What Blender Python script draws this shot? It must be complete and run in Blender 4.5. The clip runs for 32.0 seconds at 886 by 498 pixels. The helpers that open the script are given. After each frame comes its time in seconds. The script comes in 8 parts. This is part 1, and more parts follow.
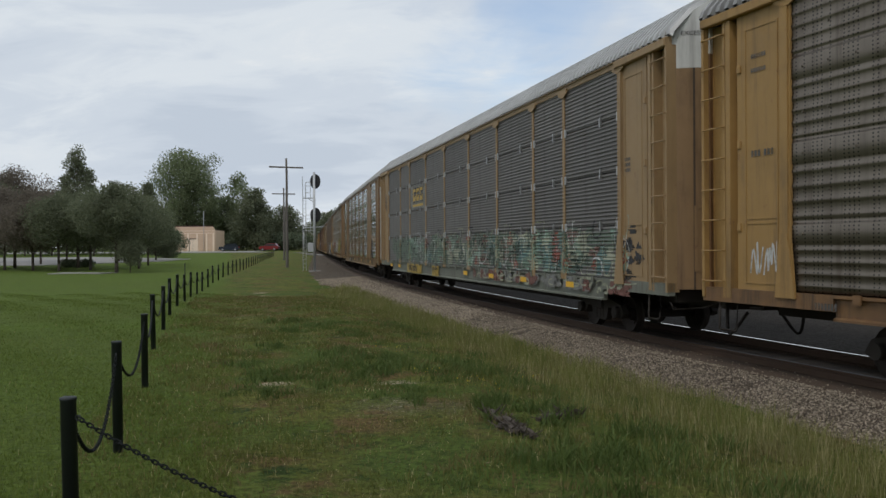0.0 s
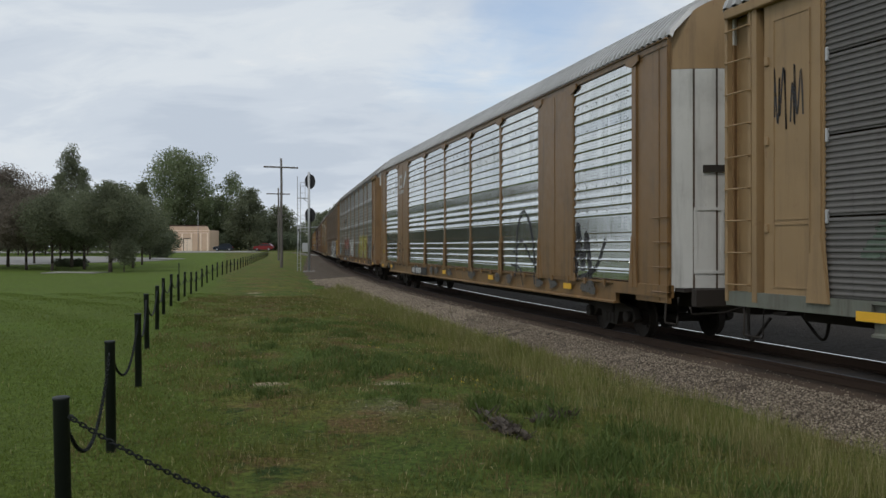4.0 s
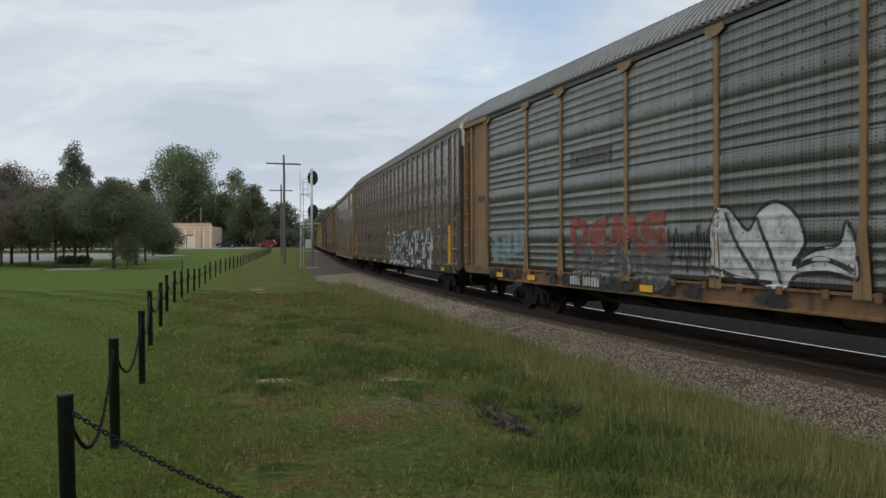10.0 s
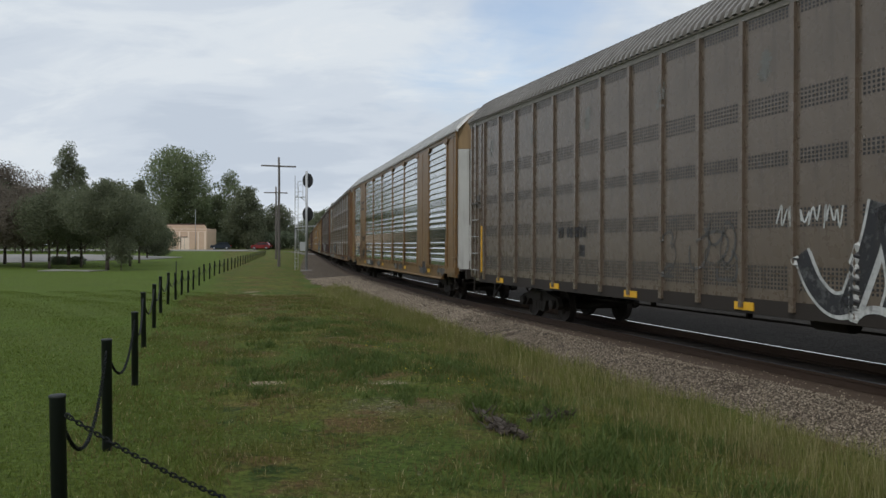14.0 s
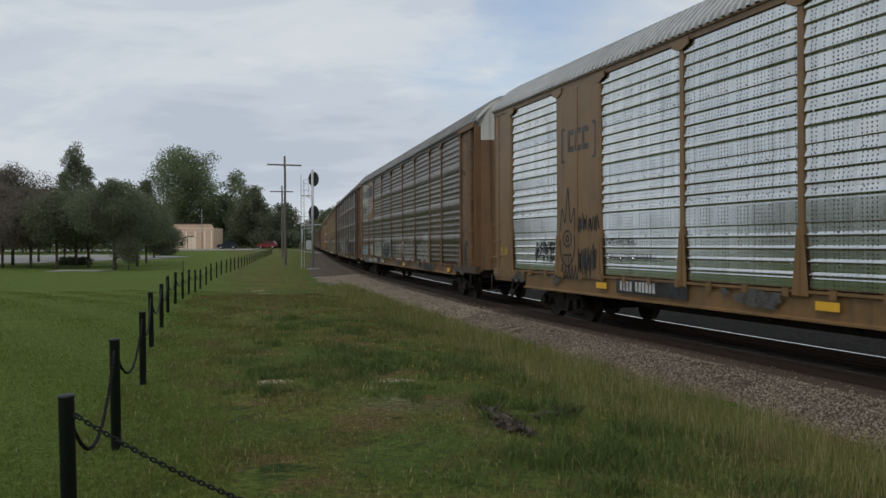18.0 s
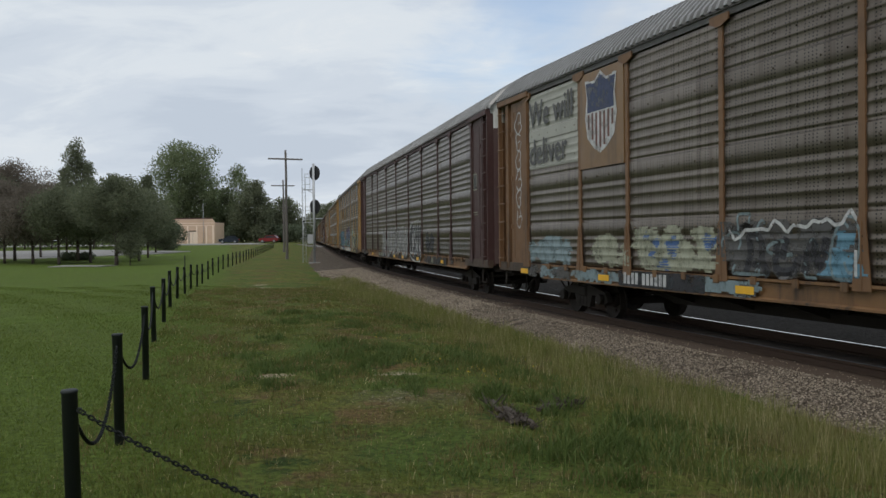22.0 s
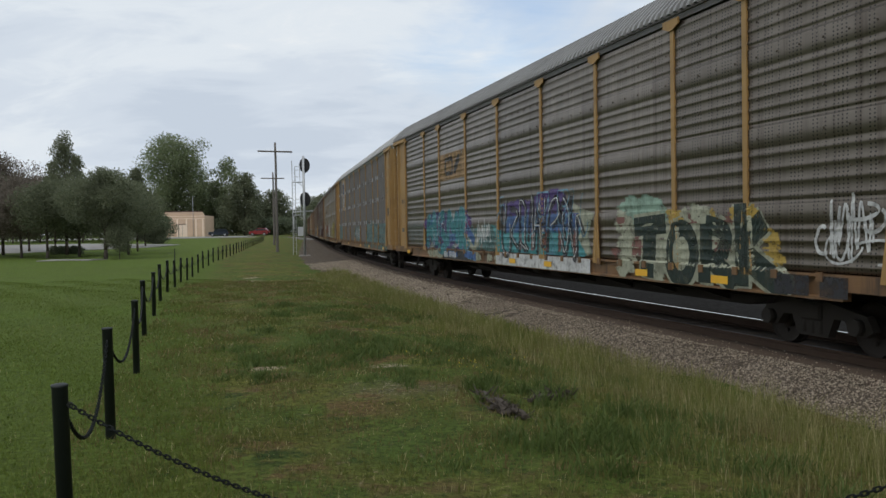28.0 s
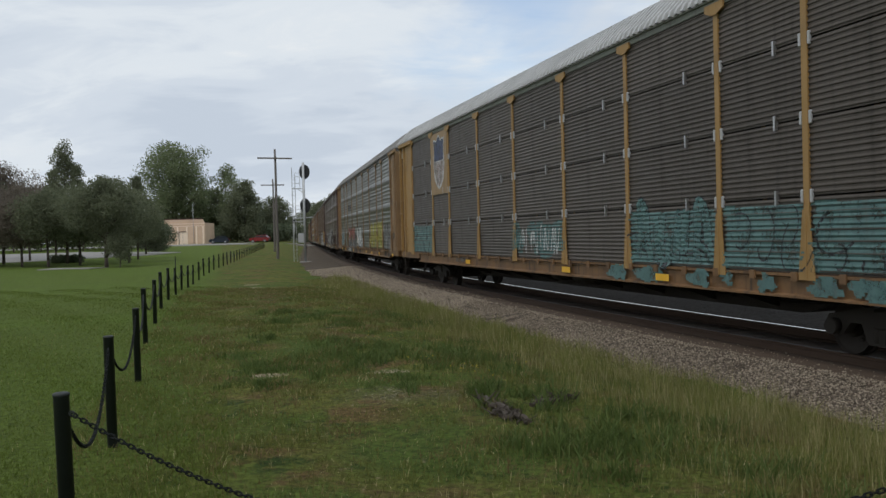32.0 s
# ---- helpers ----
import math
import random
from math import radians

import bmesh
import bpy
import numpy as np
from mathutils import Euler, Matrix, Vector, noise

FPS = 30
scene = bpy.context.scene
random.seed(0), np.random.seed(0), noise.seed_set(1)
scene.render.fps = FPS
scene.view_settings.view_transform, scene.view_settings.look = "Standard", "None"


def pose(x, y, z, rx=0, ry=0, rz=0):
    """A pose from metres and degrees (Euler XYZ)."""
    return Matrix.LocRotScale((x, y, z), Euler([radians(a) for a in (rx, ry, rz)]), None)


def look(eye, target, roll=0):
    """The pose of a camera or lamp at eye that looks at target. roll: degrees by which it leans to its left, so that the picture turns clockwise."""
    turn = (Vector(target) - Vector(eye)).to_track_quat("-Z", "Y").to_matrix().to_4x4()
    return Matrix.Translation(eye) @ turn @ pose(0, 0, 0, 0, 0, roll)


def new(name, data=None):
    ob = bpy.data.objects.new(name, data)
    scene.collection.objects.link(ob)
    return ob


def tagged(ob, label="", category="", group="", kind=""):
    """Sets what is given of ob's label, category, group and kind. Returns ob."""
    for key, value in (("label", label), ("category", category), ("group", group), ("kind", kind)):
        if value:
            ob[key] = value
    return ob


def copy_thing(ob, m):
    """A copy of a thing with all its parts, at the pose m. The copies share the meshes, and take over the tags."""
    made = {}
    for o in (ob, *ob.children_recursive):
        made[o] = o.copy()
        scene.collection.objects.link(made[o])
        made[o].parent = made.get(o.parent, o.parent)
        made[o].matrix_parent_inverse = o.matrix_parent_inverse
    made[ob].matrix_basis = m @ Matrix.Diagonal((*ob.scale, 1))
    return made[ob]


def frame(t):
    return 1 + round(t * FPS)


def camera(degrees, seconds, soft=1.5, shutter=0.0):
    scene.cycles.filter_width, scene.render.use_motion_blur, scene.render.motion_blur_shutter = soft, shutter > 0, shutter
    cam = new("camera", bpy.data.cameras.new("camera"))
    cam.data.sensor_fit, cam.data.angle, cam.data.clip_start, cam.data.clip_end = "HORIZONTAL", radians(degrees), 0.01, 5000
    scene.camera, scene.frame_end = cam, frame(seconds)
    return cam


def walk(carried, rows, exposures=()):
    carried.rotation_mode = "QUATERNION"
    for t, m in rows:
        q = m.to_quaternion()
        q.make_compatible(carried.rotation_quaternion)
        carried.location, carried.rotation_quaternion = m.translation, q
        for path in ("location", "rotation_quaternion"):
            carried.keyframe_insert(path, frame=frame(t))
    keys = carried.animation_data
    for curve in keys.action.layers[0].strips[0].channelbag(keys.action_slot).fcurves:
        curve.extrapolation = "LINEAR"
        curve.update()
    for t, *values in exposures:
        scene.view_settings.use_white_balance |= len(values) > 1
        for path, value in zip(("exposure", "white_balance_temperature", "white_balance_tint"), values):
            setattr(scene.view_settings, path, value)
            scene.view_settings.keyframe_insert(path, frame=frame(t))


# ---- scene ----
# Camera: stands still beside the line and sways a little in the hand.
HEIGHT = 1.7577
cam = camera(54.57, 32.0, soft=1.5, shutter=0.0)
walk(cam, [(t, pose(0, 0, HEIGHT, rx, ry, rz)) for t, rx, ry, rz in [
    (0, 89.781, 0.355, -0.001), (0.5, 89.816, 0.521, -0.067), (1, 89.732, 0.552, -0.237), (1.5, 89.536, 0.527, -0.380),
    (2, 89.450, 0.650, -0.528), (2.5, 89.513, 0.666, -0.576), (3, 89.650, 0.473, -0.532), (3.5, 89.729, 0.212, -0.454),
    (5.5, 90.205, 0.037, -0.288), (6, 90.254, 0.027, -0.341), (6.5, 90.237, 0.154, -0.286), (7, 90.198, 0.299, -0.288),
    (7.5, 90.192, 0.326, -0.267), (8, 90.090, 0.295, -0.262), (8.5, 89.882, 0.242, -0.205), (9, 89.709, 0.272, -0.142),
    (9.5, 89.640, 0.265, -0.182), (10, 89.566, 0.274, -0.169), (10.5, 89.557, 0.329, -0.184), (11, 89.624, 0.446, -0.129),
    (11.5, 89.617, 0.460, -0.112), (12, 89.528, 0.332, -0.130), (12.5, 89.419, 0.219, -0.117), (13, 89.487, 0.086, -0.366),
    (13.5, 89.669, -0.041, -0.555), (14, 89.804, -0.145, -0.523), (14.5, 89.747, 0.009, -0.395), (16.5, 89.463, 0.333, -0.063),
    (17, 89.424, 0.457, -0.033), (17.5, 89.506, 0.388, -0.060), (18, 89.640, 0.297, -0.113), (18.5, 89.603, 0.494, -0.117),
    (19, 89.401, 0.705, -0.037), (19.5, 89.237, 0.739, -0.012), (20, 89.222, 0.664, 0.014), (20.5, 89.264, 0.827, 0.011),
    (21, 89.321, 0.883, -0.023), (21.5, 89.289, 0.820, -0.039), (22, 89.183, 0.647, -0.014), (22.5, 88.958, 0.684, 0.024),
    (23, 88.753, 0.887, 0.024), (23.5, 88.686, 0.982, -0.057), (24, 88.646, 1.155, -0.186), (24.5, 88.617, 1.361, -0.261),
    (25, 88.653, 1.488, -0.272), (25.5, 88.605, 1.328, -0.297), (27.5, 88.554, 0.978, -0.449), (28, 88.630, 0.960, -0.644),
    (28.5, 88.761, 1.117, -0.792), (29, 88.875, 1.149, -0.850), (29.5, 88.935, 1.106, -0.800), (30, 88.932, 1.167, -0.683),
    (30.5, 88.915, 1.373, -0.657), (31, 88.899, 1.418, -0.663), (31.5, 88.947, 1.396, -0.667), (32, 88.971, 1.493, -0.622)
]], [(0, 0.04), (3, 0.08), (4.5, -0.04), (5.5, -0.14), (7.3, -0.12), (8.2, -0.06), (9.5, 0.05), (15, 0.06), (16.5, -0.08), (18.3, -0.12), (20, 0.02), (22, 0.06), (23, 0.04), (25, 0.14), (28, 0.14), (30, 0.10), (32, 0.10)])

# ---- world, sun, exposure ----
SUN_UP, SUN_ROUND = 52.0, 205.0


def make_world():
    w = bpy.data.worlds.new("world")
    scene.world = w
    w.use_nodes = True
    nt = w.node_tree
    nt.nodes.clear()
    out = nt.nodes.new("ShaderNodeOutputWorld")
    sky = nt.nodes.new("ShaderNodeTexSky")
    sky.sky_type, sky.sun_disc = "NISHITA", False
    sky.sun_elevation, sky.sun_rotation = radians(SUN_UP), radians(SUN_ROUND)
    sky.air_density, sky.dust_density = 1.0, 1.5
    tc = nt.nodes.new("ShaderNodeTexCoord")
    sep = nt.nodes.new("ShaderNodeSeparateXYZ")
    nt.links.new(tc.outputs["Generated"], sep.inputs[0])

    def m(op, a, b=None, c=None):
        n = nt.nodes.new("ShaderNodeMath")
        n.operation = op
        for i, q in enumerate((a, b, c)):
            if q is None:
                continue
            if isinstance(q, (int, float)):
                n.inputs[i].default_value = q
            else:
                nt.links.new(q, n.inputs[i])
        return n.outputs[0]

    # the cloud deck lies on a plane overhead
    up = m("ADD", m("MAXIMUM", sep.outputs[2], 0.0), 0.30)
    comb = nt.nodes.new("ShaderNodeCombineXYZ")
    nt.links.new(m("DIVIDE", sep.outputs[0], up), comb.inputs[0])
    nt.links.new(m("DIVIDE", sep.outputs[1], up), comb.inputs[1])

    def cloud(scale, detail, shift, rough=0.55, stretch=(1, 1, 1)):
        mp = nt.nodes.new("ShaderNodeMapping")
        mp.inputs["Location"].default_value = shift
        mp.inputs["Scale"].default_value = stretch
        nt.links.new(comb.outputs[0], mp.inputs[0])
        n = nt.nodes.new("ShaderNodeTexNoise")
        n.inputs["Scale"].default_value = scale
        n.inputs["Detail"].default_value = detail
        n.inputs["Roughness"].default_value = rough
        n.inputs["Distortion"].default_value = 0.4
        nt.links.new(mp.outputs[0], n.inputs["Vector"])
        return n.outputs["Fac"]

    def ramp(fac, stops):
        r = nt.nodes.new("ShaderNodeValToRGB")
        r.color_ramp.interpolation = "EASE"
        while len(r.color_ramp.elements) < len(stops):
            r.color_ramp.elements.new(0.5)
        for e, (p, c) in zip(r.color_ramp.elements, stops):
            e.position, e.color = p, (*c, 1)
        nt.links.new(fac, r.inputs[0])
        return r.outputs[0]

    big = cloud(1.15, 4, CLOUD_SHIFT, 0.5, (0.75, 1.3, 1))
    fine = cloud(4.5, 6, (3.1, 0.4, 0), 0.6, (0.7, 1.3, 1))
    body = m("ADD", m("MULTIPLY", big, 0.66), m("MULTIPLY", fine, 0.34))
    tone = ramp(body, CLOUD_TONES)
    cover = ramp(m("ADD", m("MULTIPLY", cloud(0.75, 4, COVER_SHIFT, 0.5), 0.8), m("MULTIPLY", fine, 0.2)), [(0.24, (0, 0, 0)), (0.42, (1, 1, 1))])
    # a blue opening in the deck ahead
    du = m("MULTIPLY", m("SUBTRACT", m("DIVIDE", sep.outputs[0], up), OPENING[0]), 1.7)
    dv = m("SUBTRACT", m("DIVIDE", sep.outputs[1], up), OPENING[1])
    far = m("SQRT", m("ADD", m("MULTIPLY", du, du), m("MULTIPLY", dv, dv)))
    far = m("ADD", far, m("MULTIPLY", m("SUBTRACT", cloud(2.2, 5, (1.1, 6.2, 0), 0.6), 0.5), 1.8))
    cover = m("MULTIPLY", cover, ramp(far, [(0.02, (0.5, 0.5, 0.5)), (0.50, (1, 1, 1))]))
    bg1 = nt.nodes.new("ShaderNodeBackground")
    bg1.inputs[1].default_value = SKY_POWER
    nt.links.new(sky.outputs[0], bg1.inputs[0])
    bg2 = nt.nodes.new("ShaderNodeBackground")
    bg2.inputs[1].default_value = CLOUD_POWER
    nt.links.new(tone, bg2.inputs[0])
    mix = nt.nodes.new("ShaderNodeMixShader")
    nt.links.new(cover, mix.inputs[0])
    nt.links.new(bg1.outputs[0], mix.inputs[1])
    nt.links.new(bg2.outputs[0], mix.inputs[2])
    nt.links.new(mix.outputs[0], out.inputs[0])


OPENING = (0.22, 1.62)
SKY_POWER, CLOUD_POWER = 0.15, 0.765
CLOUD_SHIFT, COVER_SHIFT = (0.3, 1.7, 0.0), (5.2, 1.3, 0.0)
CLOUD_TONES = [(0.37, (0.67, 0.755, 0.87)), (0.46, (0.77, 0.85, 0.95)), (0.54, (0.88, 0.95, 1.02)), (0.63, (1.02, 1.05, 1.07))]
make_world()
sun = new("sun", bpy.data.lights.new("sun", "SUN"))
sun.data.energy, sun.data.angle, sun.data.color = 1.0, radians(14), (1.0, 0.95, 0.88)
sun.matrix_world = look((0, 0, 60), (60 * -math.sin(radians(SUN_ROUND)) / math.tan(radians(SUN_UP)), 60 * -math.cos(radians(SUN_ROUND)) / math.tan(radians(SUN_UP)), 0))

# ---- materials ----
class Mat:
    """A node material under construction: short calls for the nodes that all surfaces here use."""

    def __init__(self, name, rough=0.7, metal=0.0, spec=0.5):
        self.m = bpy.data.materials.new(name)
        self.m.use_nodes = True
        self.nt = self.m.node_tree
        self.b = self.nt.nodes["Principled BSDF"]
        self.b.inputs["Roughness"].default_value = rough
        self.b.inputs["Metallic"].default_value = metal
        self.b.inputs["Specular IOR Level"].default_value = spec
        self.tc = self.nt.nodes.new("ShaderNodeTexCoord")

    def put(self, sock, q):
        if isinstance(q, bpy.types.NodeSocket):
            self.nt.links.new(q, sock)
        elif isinstance(q, (tuple, list)):
            sock.default_value = (*q, 1) if len(q) == 3 and sock.type == "RGBA" else q
        else:
            sock.default_value = q

    def math(self, op, a, b=None, clamp=False):
        n = self.nt.nodes.new("ShaderNodeMath")
        n.operation, n.use_clamp = op, clamp
        self.put(n.inputs[0], a)
        if b is not None:
            self.put(n.inputs[1], b)
        return n.outputs[0]

    def xyz(self, space="Object"):
        n = self.nt.nodes.new("ShaderNodeSeparateXYZ")
        self.nt.links.new(self.tc.outputs[space], n.inputs[0])
        return n.outputs

    def noise(self, scale, detail=4, rough=0.55, stretch=(1, 1, 1), space="Object", shift=(0, 0, 0)):
        mp = self.nt.nodes.new("ShaderNodeMapping")
        mp.inputs["Scale"].default_value, mp.inputs["Location"].default_value = stretch, shift
        self.nt.links.new(self.tc.outputs[space], mp.inputs[0])
        n = self.nt.nodes.new("ShaderNodeTexNoise")
        n.inputs["Scale"].default_value, n.inputs["Detail"].default_value, n.inputs["Roughness"].default_value = scale, detail, rough
        self.nt.links.new(mp.outputs[0], n.inputs["Vector"])
        return n.outputs["Fac"]

    def voronoi(self, scale, out="Distance", space="Object", feature="F1"):
        n = self.nt.nodes.new("ShaderNodeTexVoronoi")
        n.feature = feature
        n.inputs["Scale"].default_value = scale
        self.nt.links.new(self.tc.outputs[space], n.inputs["Vector"])
        return n.outputs[out]

    def step(self, fac, lo, hi):
        n = self.nt.nodes.new("ShaderNodeMapRange")
        n.interpolation_type = "SMOOTHSTEP"
        self.put(n.inputs[0], fac)
        n.inputs[1].default_value, n.inputs[2].default_value = lo, hi
        return n.outputs[0]

    def mix(self, fac, a, b, blend="MIX"):
        n = self.nt.nodes.new("ShaderNodeMix")
        n.data_type, n.blend_type = "RGBA", blend
        self.put(n.inputs[0], fac)
        self.put(n.inputs[6], a)
        self.put(n.inputs[7], b)
        return n.outputs[2]

    def scale_value(self, col, fac):
        n = self.nt.nodes.new("ShaderNodeHueSaturation")
        self.put(n.inputs["Value"], fac)
        self.put(n.inputs["Color"], col)
        return n.outputs[0]

    def random(self):
        return self.nt.nodes.new("ShaderNodeObjectInfo").outputs["Random"]

    def island(self):
        return self.nt.nodes.new("ShaderNodeNewGeometry").outputs["Random Per Island"]

    def spread(self, fac, lo, hi):
        return self.math("ADD", self.math("MULTIPLY", fac, hi - lo), lo)

    def done(self, color, bump=None, strength=0.3, dist=0.01, rough=None):
        self.put(self.b.inputs["Base Color"], color)
        if rough is not None:
            self.put(self.b.inputs["Roughness"], rough)
        if bump is not None:
            n = self.nt.nodes.new("ShaderNodeBump")
            n.inputs["Strength"].default_value, n.inputs["Distance"].default_value = strength, dist
            self.put(n.inputs["Height"], bump)
            self.nt.links.new(n.outputs[0], self.b.inputs["Normal"])
        return self.m


def paint(name, col, dirt=(0.07, 0.055, 0.045), wear=0.5, rust=(0.16, 0.07, 0.035), rough=0.6, metal=0.0, streak=0.6):
    """Weathered paint on steel: sun-faded blotches, run-down streaks, rust specks."""
    k = Mat(name, rough, metal)
    fade = k.spread(k.noise(0.9, 4), 0.82, 1.16)
    base = k.scale_value(col, fade)
    base = k.mix(k.math("MULTIPLY", k.step(k.noise(1.5, 6, 0.65, (3.2, 3.2, 0.3)), 0.46, 0.76), streak), base, dirt)
    base = k.mix(k.math("MULTIPLY", k.step(k.noise(0.8, 5, 0.65), 0.46, 0.72), streak * 0.55), base, dirt)
    base = k.mix(k.math("MULTIPLY", k.step(k.noise(7, 5, 0.7, (1, 1, 0.6)), 0.6, 0.74), wear), base, rust)
    return k.done(base, k.noise(30, 3), 0.12, 0.006, k.spread(k.noise(5, 3), rough - 0.12, rough + 0.15))


def galvanised(name, col, dirt, rough, metal, holes=0.0, grime=0.6, pitch=(0.075, 0.050)):
    """Galvanised sheet with rows of small punched holes, spangle, and dirt that has run down it."""
    k = Mat(name, rough, metal)
    x, y, z = k.xyz()
    base = k.scale_value(col, k.spread(k.random(), 0.86, 1.10))
    base = k.scale_value(base, k.spread(k.noise(1.3, 5, 0.6), 0.78, 1.2))
    base = k.mix(k.math("MULTIPLY", k.step(k.noise(1.6, 6, 0.65, (4, 4, 0.25)), 0.45, 0.75), grime), base, dirt)
    base = k.mix(k.math("MULTIPLY", k.step(k.noise(0.5, 4, 0.6), 0.45, 0.7), grime * 0.7), base, dirt)
    if holes:
        fx = k.math("SUBTRACT", k.math("FRACT", k.math("DIVIDE", x, pitch[0])), 0.5)
        fz = k.math("SUBTRACT", k.math("FRACT", k.math("DIVIDE", z, pitch[1])), 0.5)
        ax = k.math("LESS_THAN", k.math("ABSOLUTE", fx), 0.16)
        az = k.math("LESS_THAN", k.math("ABSOLUTE", fz), 0.20)
        col_on = k.math("GREATER_THAN", k.noise(4.5, 2, 0.6, (1, 0, 0.0)), 0.47)
        dot = k.math("MULTIPLY", k.math("MULTIPLY", ax, az), k.math("MULTIPLY", col_on, holes))
        base = k.mix(dot, base, (0.015, 0.015, 0.015))
    return k.done(base, k.noise(14, 4), 0.06, 0.006, k.spread(k.noise(3, 4, 0.6), rough - 0.1, rough + 0.14))


def flat(name, col, rough=0.6, metal=0.0, vary=0.12, scale=6.0, bump=0.15):
    k = Mat(name, rough, metal)
    base = k.scale_value(col, k.spread(k.noise(scale, 5), 1 - vary, 1 + vary))
    base = k.scale_value(base, k.spread(k.noise(scale * 7, 3), 1 - vary * 0.6, 1 + vary * 0.6))
    return k.done(base, k.noise(scale * 5, 4), bump, 0.005)


def leaf_material(name, col, warm, thin_share=0.35, patch=None):
    k = Mat(name, 0.62, 0.0, 0.25)
    base = k.mix(k.island(), col, warm)
    base = k.scale_value(base, k.spread(k.noise(0.45, 3), 0.72, 1.25))
    if patch:
        base = k.mix(k.step(k.noise(0.9, 5, 0.65), 0.46, 0.62), base, patch)
        base = k.scale_value(base, k.spread(k.noise(2.6, 4, 0.6), 0.6, 1.4))
    m = k.done(base)
    thin = k.nt.nodes.new("ShaderNodeBsdfTranslucent")
    k.put(thin.inputs[0], base)
    both = k.nt.nodes.new("ShaderNodeMixShader")
    both.inputs[0].default_value = thin_share
    k.nt.links.new(k.b.outputs[0], both.inputs[1])
    k.nt.links.new(thin.outputs[0], both.inputs[2])
    k.nt.links.new(both.outputs[0], k.nt.nodes["Material Output"].inputs[0])
    return m


YELLOW = paint("yellow_paint", (0.325, 0.193, 0.064), dirt=(0.085, 0.055, 0.032), wear=0.6, streak=0.6)
PALE_YELLOW = paint("pale_yellow_paint", (0.30, 0.198, 0.098), dirt=(0.10, 0.066, 0.040), wear=0.4, streak=0.4)
DEEP_YELLOW = paint("deep_yellow_paint", (0.235, 0.142, 0.066), dirt=(0.075, 0.042, 0.024), wear=0.7, rust=(0.12, 0.05, 0.025), streak=0.7)
TAN = paint("ochre_paint", (0.200, 0.112, 0.042), dirt=(0.055, 0.040, 0.028), wear=0.3, streak=0.55, rough=0.42)
ORANGE_TAN = paint("orange_ochre_paint", (0.168, 0.088, 0.039), dirt=(0.044, 0.029, 0.021), wear=0.7, rust=(0.10, 0.042, 0.020), streak=0.85)
MAROON = paint("maroon_paint", (0.056, 0.022, 0.020), wear=0.3)
BROWN = paint("brown_paint", (0.142, 0.110, 0.084), dirt=(0.048, 0.037, 0.029), wear=0.4, rust=(0.26, 0.22, 0.18), streak=0.6, rough=0.27)
DARK_BROWN = paint("dark_brown_paint", (0.055, 0.045, 0.037), dirt=(0.025, 0.02, 0.018), wear=0.3, streak=0.5, rough=0.5)
CHORD_BROWN = paint("worn_brown_paint", (0.21, 0.185, 0.155), dirt=(0.07, 0.06, 0.05), wear=0.9, rust=(0.36, 0.33, 0.29), streak=0.3, rough=0.5)
SILL_YELLOW = paint("grimy_yellow_paint", (0.185, 0.098, 0.040), dirt=(0.038, 0.026, 0.019), wear=0.9, streak=1.0)
END_GRIME = paint("greasy_brown_paint", (0.075, 0.048, 0.030), dirt=(0.022, 0.018, 0.015), wear=0.8, rust=(0.14, 0.06, 0.025), streak=1.0)
SILL_GREY = paint("grimy_grey_paint", (0.15, 0.16, 0.13), wear=0.6, streak=0.7)
CHORD_GREY = paint("grimy_steel_paint", (0.105, 0.100, 0.096), wear=0.6, streak=0.6)
WHITE = paint("dirty_white_paint", (0.55, 0.55, 0.53), wear=0.15, streak=0.4)
BLACK_STEEL = flat("black_steel", (0.024, 0.019, 0.015), 0.9, 0.0)
UNDERFRAME = flat("underframe_steel", (0.026, 0.020, 0.016), 0.9)
WHEEL_STEEL = flat("wheel_steel", (0.028, 0.021, 0.016), 0.8, 0.2)
GALV_DARK = galvanised("dark_galvanised_sheet", (0.132, 0.124, 0.116), (0.070, 0.060, 0.052), 0.55, 0.35, 0.0)
GALV_RUSTY = galvanised("rusty_galvanised_sheet", (0.088, 0.073, 0.060), (0.044, 0.034, 0.027), 0.5, 0.4, 0.0, 0.8)
GALV_MID = galvanised("grey_galvanised_sheet", (0.200, 0.204, 0.184), (0.088, 0.086, 0.074), 0.34, 0.80, 0.9)
GALV_BROWN = galvanised("grimy_galvanised_sheet", (0.178, 0.152, 0.124), (0.078, 0.060, 0.046), 0.34, 0.82, 0.9, 0.75)
GALV_BRIGHT = galvanised("bright_galvanised_sheet", (0.68, 0.70, 0.69), (0.36, 0.38, 0.37), 0.14, 0.97, 0.8, 0.5, (0.08, 0.058))
ROOF_LIGHT = galvanised("pale_roof_sheet", (0.44, 0.44, 0.435), (0.27, 0.27, 0.26), 0.5, 0.4, 0.0, 0.5)
ROOF_GREY = galvanised("grey_roof_sheet", (0.275, 0.272, 0.264), (0.15, 0.146, 0.14), 0.5, 0.4, 0.0, 0.6)
ROOF_BROWN = galvanised("brown_roof_sheet", (0.20, 0.186, 0.168), (0.11, 0.10, 0.09), 0.5, 0.4, 0.0, 0.6)
REFLECTOR = flat("yellow_reflector", (0.75, 0.42, 0.03), 0.4)
INK_WHITE = flat("white_lettering", (0.72, 0.72, 0.70), 0.6)
INK_BLACK = flat("black_lettering", (0.018, 0.018, 0.02), 0.6)
LOGO_GOLD = flat("golden_logo_paint", (0.50, 0.32, 0.055), 0.6, vary=0.2)
